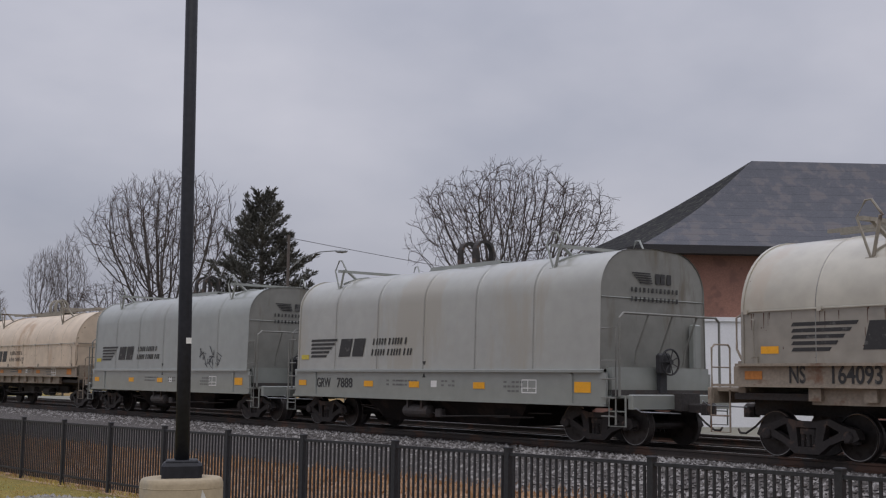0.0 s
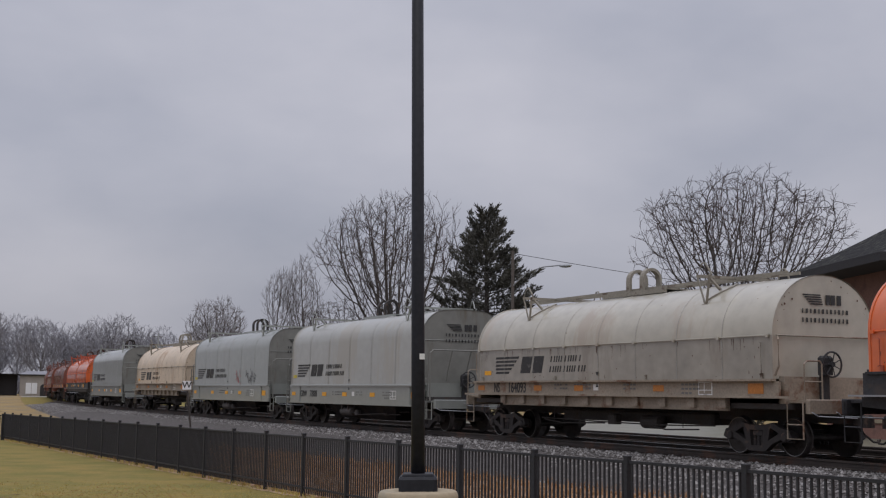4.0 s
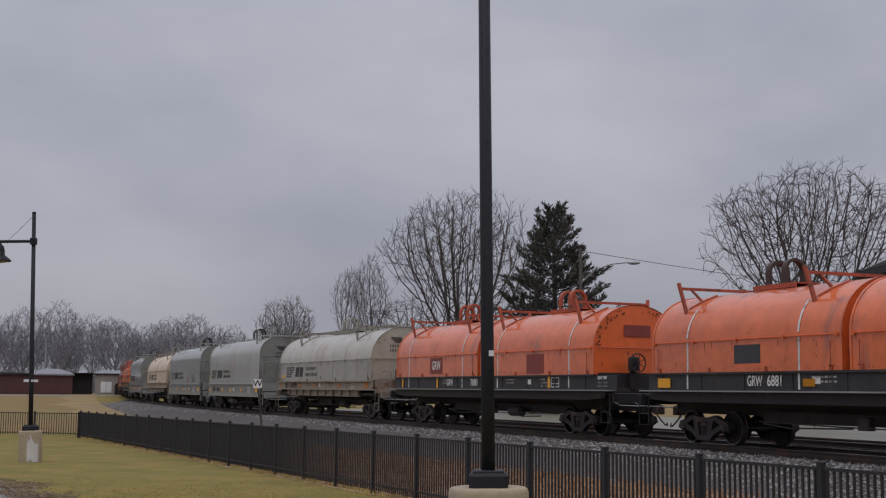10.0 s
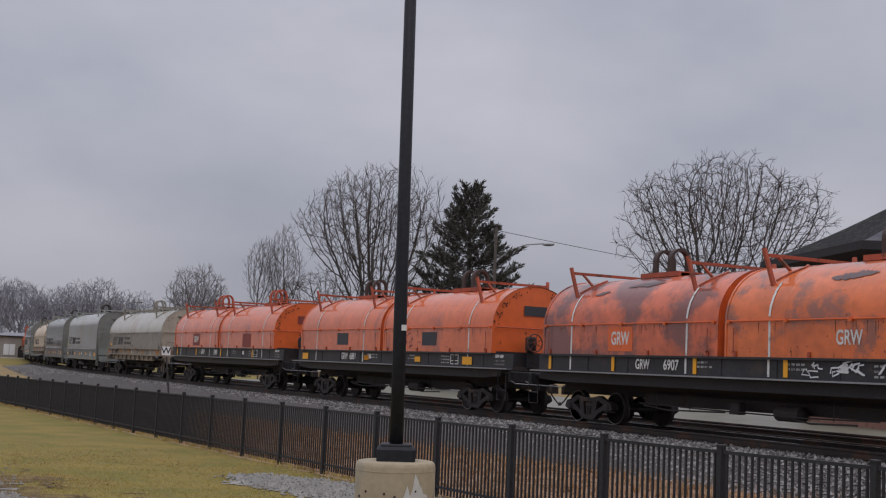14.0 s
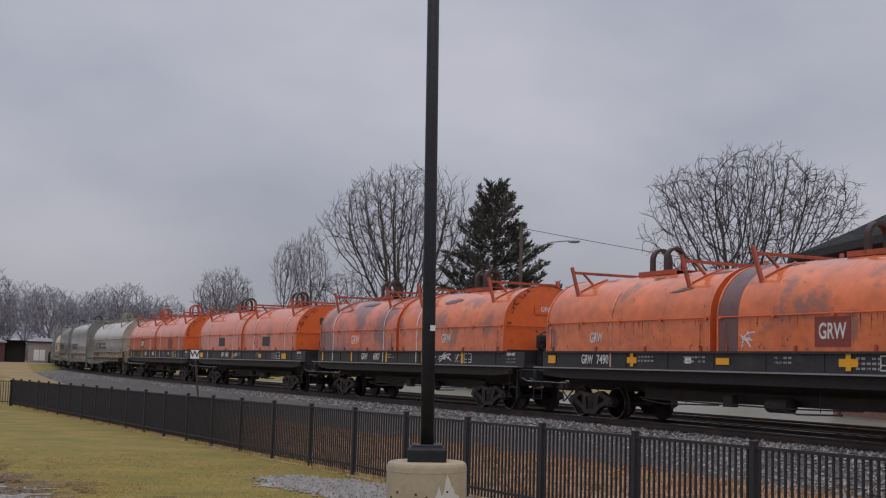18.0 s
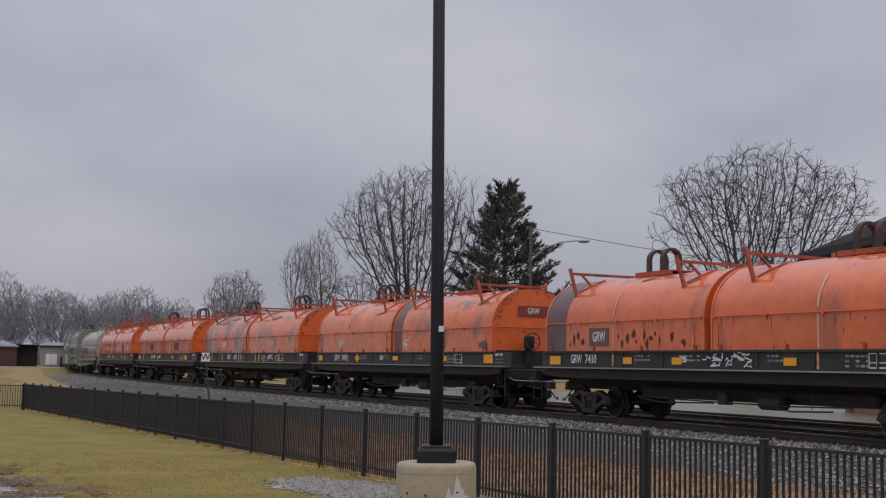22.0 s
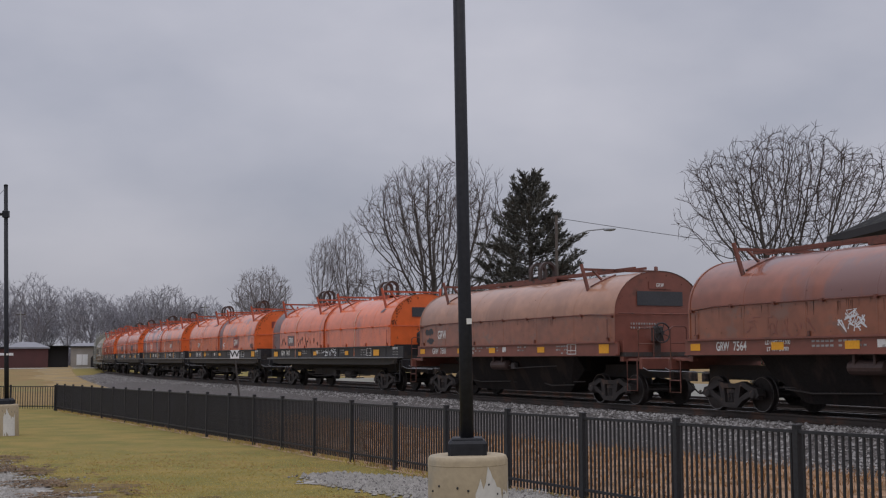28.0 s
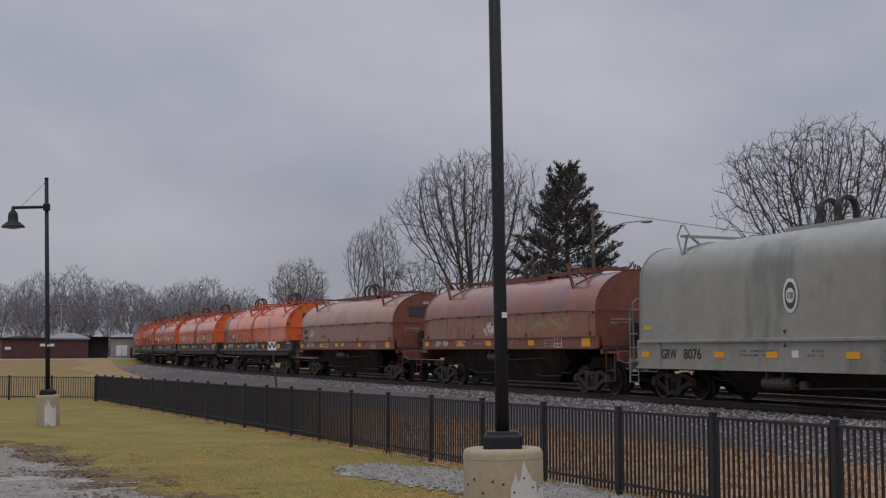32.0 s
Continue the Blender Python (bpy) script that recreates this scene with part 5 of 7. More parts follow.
def grey(s, number, seed, **more):
    # the darker sill colour stands in for light falling from above
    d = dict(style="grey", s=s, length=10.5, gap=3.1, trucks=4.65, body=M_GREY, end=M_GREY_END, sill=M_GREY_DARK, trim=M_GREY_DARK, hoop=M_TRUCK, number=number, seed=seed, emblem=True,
             label="tall grey coil car with a rounded steel cover and end railings")
    d.update(more)
    return d


def brown(s, number, seed, **more):
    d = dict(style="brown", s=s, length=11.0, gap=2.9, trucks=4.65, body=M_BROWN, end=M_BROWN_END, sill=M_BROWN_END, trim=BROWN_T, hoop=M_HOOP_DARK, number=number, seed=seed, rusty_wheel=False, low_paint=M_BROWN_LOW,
             label="brown oxide-painted coil car with one long rounded hood")
    d.update(more)
    return d


def tan(s, number, seed, **more):
    d = dict(style="tan", s=s, length=11.3, gap=2.5, trucks=4.75, body=M_TAN, end=M_TAN, sill=M_TANSILL, trim=M_TANGEAR, number=number, seed=seed, emblem=True,
             label="dirty tan coil car with a rounded hood and rusty sills")
    d.update(more)
    return d


TRAIN = [
    brown(164.72, "", 1),
    brown(147.89, "", 2),
    brown(130.82, "", 3),
    orange(114.47, "", 4, length=11.6),
    grey(96.70, "", 5, body=M_GREY_DARK, end=M_GREY_END),
    tan(79.99, "", 6, body=M_CREAM, end=M_CREAM, length=10.2),
    grey(65.65, "", 7, body=M_GREY_DARK, end=M_GREY_END, length=10.1, scrawls=((-1.2, 1.95, 1.0, 0.5, M_GRAF_R, 9), (-3.0, 1.95, 1.4, 0.45, M_PRIMER, 12))),
    grey(50.66, "7888", 8),
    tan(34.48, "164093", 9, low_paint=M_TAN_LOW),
    orange(18.25, "7080", 10, hoop=ORANGE_T, nx=0.3, lead=1.7, spots=tuple((x, 0.11, 0.36) for x in (5.8, 2.95, -0.4, -4.2)), stripes=(5.3, 1.15, -1.2, -5.2), panels=((3.1, 2.2, 0.95, 0.6, M_MAROON, M_WHITE), (-3.4, 2.16, 0.95, 0.62, M_MAROON, None)), end_panels=((-1, 3.1, 0.9, 0.34, M_MAROON, None),)),
    orange(0.00, "6881", 11, nx=2.0, stripes=(5.0, 1.3, -1.5, -5.2), rusty_wheel=True, panels=((2.9, 2.22, 0.85, 0.44, M_PRIMER, None), (-3.0, 2.22, 0.85, 0.44, M_PRIMER, None)), end_panels=((-1, 3.12, 0.8, 0.3, M_PRIMER, None),), scrawls=((-2.0, 2.15, 0.8, 0.4, M_MAROON, 7),)),
    orange(-18.01, "6907", 12, nx=1.5, lead=0.95, body=M_ORANGE_WORN, body2=M_ORANGE_B, spots=tuple((x, 0.11, 0.36) for x in (6.05, 3.5, 0.75, -1.75, -4.2)), flakes=((-3.0, 44, 1.0, 11, M_FLAKE), (3.0, 52, 1.2, 9, M_FLAKE), (4.4, 40, 0.5, 6, M_FLAKE)), stripes=(5.2, 1.05, -1.3), panels=((3.3, 2.2, 0.9, 0.62, M_ORANGE_END, M_WHITE), (-3.2, 2.2, 0.8, 0.55, None, M_WHITE)), end_panels=((-1, 3.12, 0.8, 0.3, M_ORANGE_END, M_WHITE),), scrawls=((-3.1, 1.57, 1.7, 0.24, M_GRAF_W, 15),)),
    orange(-35.67, "7490", 13, faint=True, bands=((-0.72, -0.16, M_DULLMAROON),), nx=3.9, body=M_ORANGE_B, spots=((6.1, 0.34, 0.22), (2.75, 0.36, 0.15), (-0.3, 0.40, 0.15), (-3.6, 0.44, 0.16), (-6.25, 0.5, 0.28)), crosses=(2.75, -3.6), flakes=((-1.5, 66, 0.5, 5, M_FLAKE), (0.5, 62, 0.5, 6, M_FLAKE), (2.6, 60, 0.35, 6, M_FLAKE), (1.3, 34, 0.7, 5, M_FLAKE), (-5.4, 40, 0.5, 7, M_FLAKE), (4.6, 66, 0.4, 4, M_FLAKE)), stripes=(3.6,), panels=((4.2, 2.15, 0.75, 0.5, None, M_WHITE), (-3.2, 2.2, 0.85, 0.62, M_MAROON, M_WHITE)), end_panels=((-1, 3.12, 1.1, 0.34, M_MAROON, M_WHITE),), scrawls=((-0.9, 2.05, 0.5, 0.25, M_GRAF_W, 6),), patches=((-5.9, 2.0, 0.5, 0.42, M_FLAKE),)),
    orange(-54.1, "7410", 14, faint=True, bands=((5.45, 6.34, M_DULLMAROON),), nx=4.3, body=M_ORANGE, flakes=((2.9, 60, 0.4, 6, M_FLAKE), (1.0, 48, 0.4, 9, M_FLAKE), (-5.4, 30, 0.35, 8, M_FLAKE)), stripes=(3.4, -3.1), panels=((4.0, 2.17, 0.85, 0.50, M_DULLMAROON, M_WHITE),), end_panels=((-1, 3.14, 1.15, 0.38, M_PRIMER, None),), patches=tuple((x, 1.98 + 0.06 * (k * 7 % 5), 0.07 + 0.035 * (k * 5 % 4), 0.18 + 0.10 * (k * 3 % 4), M_CHIP) for k, x in enumerate((5.25, 5.08, 4.9, 4.7, 3.2, 3.05, 2.85, 2.6, 2.5, 2.2, 2.1, 1.95, 1.8, 1.65, 1.2, 0.8))) + ((5.9, 2.2, 0.5, 0.6, M_MAROON),), scrawls=((-0.6, 1.58, 1.3, 0.2, M_GRAF_W, 16),)),
    brown(-72.05, "7501", 15, body=M_BROWN_FADED, panels=((3.9, 2.12, 0.5, 0.55, None, M_WHITE),), end_panels=((-1, 2.95, 1.5, 0.4, M_PRIMER, None), (-1, 3.32, 0.7, 0.2, M_BROWN_END, M_WHITE)), limits=(2.05, 231300, 54700), patches=((2.4, 2.0, 0.5, 0.3, M_BROWN_END), (4.8, 2.25, 0.62, 0.34, M_PRIMER), (4.72, 1.93, 0.56, 0.30, M_PRIMER))),
    brown(-88.52, "7564", 16, limits=(2.6, 231300, 54700), scrawls=((0.6, 2.05, 0.5, 0.32, M_GRAF_W, 13), (-2.6, 2.12, 3.2, 0.30, M_GRAF_G, 60), (2.6, 2.0, 2.0, 0.4, M_BROWN_END, 12))),
    grey(-104.16, "8076", 17, body=M_GREY_WET, end=M_GREY_WET, sill=M_GREY_WET, emblem=False, seal=True, length=10.6),
    grey(-120.04, "", 18, length=10.5),
]
CARS = [(make_car(spec), spec) for spec in TRAIN]

# ---- trees ----
import collections


class Wood:
    """Collects tapered limbs into one mesh."""

    def __init__(self):
        self.v, self.f = [], []

    def limb(self, pts, radii, sides):
        base = len(self.v)
        for i, p in enumerate(pts):
            d = (pts[min(i + 1, len(pts) - 1)] - pts[max(i - 1, 0)]).normalized()
            a = d.cross(Vector((0.3, 0.2, 0.93)))
            if a.length < 0.05:
                a = d.cross(Vector((1, 0, 0)))
            a.normalize()
            b = a.cross(d)
            for k in range(sides):
                t = 2 * math.pi * k / sides
                q = p + (a * math.cos(t) + b * math.sin(t)) * radii[i]
                self.v.append((q.x, q.y, q.z))
        for i in range(len(pts) - 1):
            for k in range(sides):
                j = (k + 1) % sides
                o = base + i * sides
                self.f.append((o + k, o + j, o + sides + j, o + sides + k))


def bare_tree(seed, hull, label, m_bark, m_twig, stems=7, spread=0.5, bole=1.2, buds=1500, step=0.26, kill=0.55, tip=0.010, upturn=0.22, lump=0.12, shoots=3, twig=0.55, taper=2.5, shell=0.2):
    """A leafless tree: stems from a short bole that fork again and again towards free room in an uneven rounded crown, each limb as thick as what it carries, with short upturned twigs."""
    rnd = random.Random(seed)
    rng = np.random.default_rng(seed)
    rad, low, mid, top = hull
    # free room: points in the crown, more of them towards its outside
    room = []
    while len(room) < buds:
        u = Vector((rnd.gauss(0, 1), rnd.gauss(0, 1), rnd.gauss(0, 1))).normalized()
        far = rnd.random() ** shell
        edge = 1 + lump * 1.7 * noise.noise(Vector((u.x * 1.6 + seed, u.y * 1.6, u.z * 1.6))) + lump * noise.noise(u * 4.1)
        q = u * far * edge
        slim = 1 + 0.5 * min(0.0, q.z)
        room.append((q.x * rad * slim, q.y * rad * slim, mid + q.z * ((top - mid) if q.z > 0 else (mid - low))))
    room = np.array(room)
    pts, dirs, parent, kids = [], [], [], []

    def add(p, d, up):
        pts.append(p)
        dirs.append(d)
        parent.append(up)
        kids.append([])
        if up >= 0:
            kids[up].append(len(pts) - 1)
        return len(pts) - 1

    root = add(np.array((0.0, 0.0, -0.3)), np.array((0.0, 0.0, 1.0)), -1)
    fork = add(np.array((0.0, 0.0, bole * 0.5)), np.array((0.0, 0.0, 1.0)), root)
    fork = add(np.array((0.02, 0.0, bole)), np.array((0.0, 0.0, 1.0)), fork)
    for k in range(stems):
        t = 2.4 * k + rnd.uniform(-0.3, 0.3)
        out = spread * math.sqrt((k + 0.3) / stems) * rnd.uniform(0.85, 1.15)
        d = np.array((math.cos(t) * out, math.sin(t) * out, 1.0))
        d /= np.linalg.norm(d)
        at = fork
        rise = (low - bole) * 0.55 + rnd.uniform(0.3, 1.6)
        for i in range(max(2, int(rise / step))):
            d = d + rng.normal(0, 0.035, 3) + np.array((d[0], d[1], 0)) * 0.035
            d /= np.linalg.norm(d)
            at = add(pts[at] + d * step, d, at)
    near = np.full(len(room), 1e9)
    owner = np.zeros(len(room), int)
    fresh = list(range(len(pts)))
    reach = 5.0
    for turn in range(90):
        if not fresh or not len(room):
            break
        gap = np.linalg.norm(room[:, None, :] - np.array([pts[i] for i in fresh])[None, :, :], axis=2)
        best = gap.argmin(axis=1)
        gap = gap[np.arange(len(room)), best]
        closer = gap < near
        owner[closer] = np.array(fresh)[best[closer]]
        near[closer] = gap[closer]
        keep = near > kill
        room, near, owner = room[keep], near[keep], owner[keep]
        if turn > 12:
            reach = 3.2
        pull = collections.defaultdict(lambda: np.zeros(3))
        for i in np.nonzero(near < reach)[0]:
            pull[int(owner[i])] += (room[i] - pts[owner[i]]) / near[i]
        fresh = []
        for i in sorted(pull):
            n = np.linalg.norm(pull[i])
            if n < 0.02 or len(kids[i]) > 2:
                continue
            d = pull[i] / n + dirs[i] * 1.0 + rng.normal(0, 0.17, 3) + np.array((0, 0, upturn * 0.5))
            d /= np.linalg.norm(d)
            p = pts[i] + d * step
            if any(np.linalg.norm(p - pts[k]) < step * 0.45 for k in kids[i]):
                continue
            fresh.append(add(p, d, i))
    # thickness, from the tips inwards
    thick = [0.0] * len(pts)
    for i in range(len(pts) - 1, -1, -1):
        thick[i] = tip * 1.15 if not kids[i] else sum(thick[k] ** taper for k in kids[i]) ** (1 / taper) + tip * 0.006
    wood, fine = Wood(), Wood()
    starts = [(root, root)]
    while starts:
        a, b = starts.pop()
        chain = [a] if a == b else [a, b]
        while kids[chain[-1]]:
            order = sorted(kids[chain[-1]], key=lambda k: -thick[k])
            starts.extend((chain[-1], k) for k in order[1:])
            chain.append(order[0])
        radii = [thick[i] for i in chain]
        if a != b:
            radii[0] = radii[1]
        ps = [Vector(pts[i]) for i in chain]
        ps = [ps[0]] + [(ps[i - 1] + ps[i] * 2 + ps[i + 1]) / 4 for i in range(1, len(ps) - 1)] + ps[-1:]
        cut = next((i for i, r in enumerate(radii) if r < tip * 2.6), len(ps))
        if cut > 1:
            wood.limb(ps[:cut + 1], radii[:cut + 1], 8 if radii[0] > 0.09 else 5)
        if cut < len(ps) - 1:
            fine.limb(ps[cut:], radii[cut:], 4)
    # twigs on the thin wood
    for i in range(len(pts)):
        if thick[i] > tip * 2.8 or i < 4:
            continue
        for k in range(shoots if not kids[i] else (1 if rnd.random() < 0.42 * shoots / 3 else 0)):
            d = Vector(dirs[i]) * 1.0 + Vector((rnd.gauss(0, 0.5), rnd.gauss(0, 0.5), rnd.gauss(0.1, 0.35)))
            d.normalize()
            ps = [Vector(pts[i])]
            ln = twig * rnd.uniform(0.5, 1.25)
            for j in range(3):
                d = (d + Vector((rnd.gauss(0, 0.1), rnd.gauss(0, 0.1), upturn + rnd.gauss(0, 0.08)))).normalized()
                ps.append(ps[-1] + d * ln / 3)
            fine.limb(ps, [tip, tip * 0.9, tip * 0.75, tip * 0.5], 3)
    tree = thing("bare_tree", Matrix(), label, "tree")
    raw("trunk", wood.v, wood.f, m_bark, tree)
    tagged(raw("crown", fine.v, fine.f, m_twig, tree), "leafless crown of fine twigs")
    return tree


def place(tree, x, y, turn=0.0):
    tree.matrix_basis = pose(x, y, gz(x, y), 0, 0, turn)
    return tree


place(bare_tree(11, (5.2, 5.0, 9.9, 12.9), "bare spreading tree with a broad rounded crown", M_BARK, M_TWIG, stems=7, spread=0.30, bole=1.2, buds=5600, step=0.20, kill=0.31, tip=0.0088, upturn=0.03, lump=0.22, twig=0.40, shell=0.34), 15.15, 56.8, 30)
place(bare_tree(23, (5.5, 4.6, 11.6, 16.2), "large bare tree with tall forked limbs", M_BARK, M_TWIG, stems=6, spread=0.45, bole=2.0, buds=5500, step=0.25, kill=0.40, tip=0.0112, upturn=0.12, lump=0.15, twig=0.6, taper=2.15, shell=0.32), -1.75, 86.9, 100)
place(bare_tree(31, (3.0, 3.2, 6.0, 8.9), "lower bare tree beside a taller one", M_BARK, M_TWIG, stems=4, spread=0.5, bole=1.0, buds=1800, step=0.24, kill=0.36, tip=0.0105, upturn=0.12), -6.6, 90.6, 10)
place(bare_tree(37, (1.75, 5.6, 9.8, 13.3), "slender upright bare tree", M_BARK, M_TWIG_HAZE, stems=2, spread=0.10, bole=4.0, buds=2600, step=0.25, kill=0.30, tip=0.0092, upturn=0.42, twig=0.6, taper=2.7), -10.25, 105.0, 0)
place(bare_tree(41, (1.6, 5.4, 9.2, 12.5), "slender upright bare tree", M_BARK, M_TWIG_HAZE, stems=2, spread=0.10, bole=4.0, buds=2400, step=0.25, kill=0.30, tip=0.0092, upturn=0.42, twig=0.6, taper=2.7), -11.95, 104.5, 60)
place(bare_tree(43, (3.3, 5.0, 8.0, 11.4), "low bare tree with a domed crown", M_TWIG_HAZE, M_TWIG_HAZE, stems=6, spread=0.5, bole=2.0, buds=3000, step=0.28, kill=0.38, tip=0.0140, upturn=0.12, twig=0.6), -22.6, 133.5, 0)
place(bare_tree(47, (2.5, 2.6, 4.6, 7.2), "small bare tree beside the road", M_BARK_HAZE, M_BARK_HAZE, stems=4, spread=0.3, bole=1.4, buds=1400, step=0.25, kill=0.35, tip=0.0110, upturn=0.15), 12.6, 79.4, 0)


def conifer(x, y, height, width, seed, label, limbs=120):
    """An old juniper: dense dark plumes on upswept boughs, a ragged outline with pointed tips, and a second leader."""
    rnd = random.Random(seed)
    tree = thing("evergreen_tree", pose(x, y, gz(x, y)), label, "tree")
    wood = Wood()
    wood.limb([Vector((0, 0, -0.2)), Vector((0.05, 0, height * 0.4)), Vector((0, 0.05, height * 0.7)), Vector((0.1, 0, height * 0.95))], [0.27, 0.2, 0.1, 0.02], 8)
    v, f = [], []

    def plume(a, b, fat, count):
        """Short sprays round a shoot, fullest in its middle, swept towards its tip."""
        d = (b - a).normalized()
        ln = (b - a).length
        for _ in range(count):
            t = rnd.random() ** 0.8
            o = a.lerp(b, t) + Vector((rnd.gauss(0, 1), rnd.gauss(0, 1), rnd.gauss(0, 0.8))) * fat * 0.42 * (1.05 - t)
            w = (d + Vector((rnd.gauss(0, 0.42), rnd.gauss(0, 0.42), rnd.gauss(0.12, 0.34)))).normalized()
            s = w.cross(Vector((rnd.gauss(0, 1), rnd.gauss(0, 1), rnd.gauss(0, 1)))).normalized() * rnd.uniform(0.028, 0.05)
            size = rnd.uniform(0.20, 0.40)
            k = len(v)
            m = o + w * size * 0.45
            v.extend([tuple(o), tuple(m + s), tuple(o + w * size), tuple(m - s)])
            f.append((k, k + 1, k + 2, k + 3))

    prof = ((0.0, 0.86), (0.12, 1.0), (0.30, 1.0), (0.45, 0.92), (0.60, 0.78), (0.74, 0.56), (0.86, 0.36), (0.95, 0.20), (1.0, 0.10))
    for i in range(limbs):
        t = 0.03 + 0.96 * ((i + rnd.random()) / limbs) ** 0.95
        ang = i * 2.4 + rnd.uniform(-0.4, 0.4)
        swell = 1 + 0.24 * noise.noise(Vector((math.cos(ang) * 1.3, math.sin(ang) * 1.3, t * 6.5 + seed)))
        reach = width / 2 * float(np.interp(t, [p[0] for p in prof], [p[1] for p in prof])) * swell * rnd.choice((0.6, 0.85, 1.0, 1.12)) * rnd.uniform(0.85, 1.1)
        base = Vector((0, 0, height * t * 0.93))
        lift = rnd.uniform(-0.05, 0.32) + 1.1 * max(0.0, t - 0.62)
        d = Vector((math.cos(ang), math.sin(ang), lift)).normalized()
        mid = base + d * reach * 0.6
        d2 = (d + Vector((0, 0, rnd.uniform(0.25, 0.75)))).normalized()
        end = mid + d2 * reach * 0.48
        wood.limb([base, mid, end], [0.05, 0.03, 0.01], 3)
        side = d.cross(Vector((0, 0, 1))).normalized()
        plume(mid.lerp(end, 0.1), end + d2 * 0.45, 0.30, int(20 + 20 * reach))
        k = int(2 + reach * 3.0)
        for j in range(k):
            s = 0.30 + 0.68 * (j + rnd.random()) / k
            a = base.lerp(mid, s / 0.6) if s < 0.6 else mid.lerp(end, (s - 0.6) / 0.4)
            w = (d2 * 0.8 + side * (1 if j % 2 else -1) * rnd.uniform(0.35, 0.95) + Vector((0, 0, rnd.gauss(0.22, 0.25)))).normalized()
            ln = min(1.25, 0.35 + reach * 0.36) * rnd.uniform(0.55, 1.1) * (1.2 - 0.5 * s)
            plume(a, a + w * ln, 0.26, int(9 + 17 * ln))
    # the second leader
    for k in range(9):
        a = Vector((-width * 0.13 + 0.1 * rnd.gauss(0, 1), 0.1 * rnd.gauss(0, 1), height * (0.70 + 0.022 * k)))
        plume(a, a + Vector((rnd.gauss(-0.1, 0.3), rnd.gauss(0, 0.3), 0.8)), 0.45, 40)
    raw("trunk", wood.v, wood.f, M_BARK, tree)
    tagged(raw("crown", v, f, M_NEEDLE, tree), "dark green needle foliage with gaps")
    return tree


conifer(4.3, 76.9, 14.9, 7.6, 5, "tall dark evergreen with ragged upswept branches", 150)
conifer(17.6, 67.0, 6.6, 3.4, 9, "small dark evergreen behind a bare tree", 40)


def far_woods():
    """The line of bare woods on the horizon: a few trees of each of five growths, and brush below."""
    rnd = random.Random(77)
    kinds = [bare_tree(100 + k, (5.2 - 0.3 * k, 3.6, 8.6 + 0.3 * k, 13.6 + 0.5 * k), "distant bare tree in the wood edge", M_BARK_HAZE, M_BARK_HAZE, stems=4, spread=0.45, bole=2.5, buds=2600, step=0.42, kill=0.52, tip=0.021, upturn=0.12, twig=0.8, lump=0.18, taper=3.2, shell=0.25) for k in range(5)]
    spots = []
    for k in range(62):
        az = radians(-32.2 + 25.5 * k / 61 + rnd.uniform(-0.4, 0.4))
        dist = rnd.uniform(207, 270) if k % 3 else rnd.uniform(270, 330)
        spots.append((math.sin(az) * dist, math.cos(az) * dist))
    for k, (x, y) in enumerate(spots):
        s = rnd.uniform(0.50, 1.0) * (1.0 if k % 3 else 1.15)
        m = pose(x, y, gz(x, y), 0, 0, rnd.uniform(0, 360))
        if k < 5:
            kinds[k].matrix_basis = m
            tree = kinds[k]
        else:
            tree = copy_thing(kinds[k % 5], m)
        tree.scale = (s * 1.1, s * 1.1, s)
        tagged(tree, group="trees of the wood edge")
    v, f = [], []
    for k in range(10000):
        az = radians(rnd.uniform(-34, 5))
        dist = rnd.uniform(213, 325)
        x, y = math.sin(az) * dist, math.cos(az) * dist
        h = rnd.uniform(1.2, 4.2) * (0.8 + 0.6 * noise.noise(Vector((x * 0.05, y * 0.05, 0))))
        z = gz(x, y)
        for j in range(3):
            dx, dy = rnd.gauss(0, 0.8), rnd.gauss(0, 0.8)
            b = len(v)
            v.extend([(x - 0.12, y, z), (x + 0.12, y, z), (x + dx + 0.10, y + dy, z + h * rnd.uniform(0.6, 1)), (x + dx * 1.3, y + dy, z + h * 1.05)])
            f.extend([(b, b + 1, b + 2), (b, b + 2, b + 3)])
    tagged(raw("brush", v, f, M_BARK_HAZE), "tangled grey brush at the edge of the wood", "brush", kind="stuff")


far_woods()


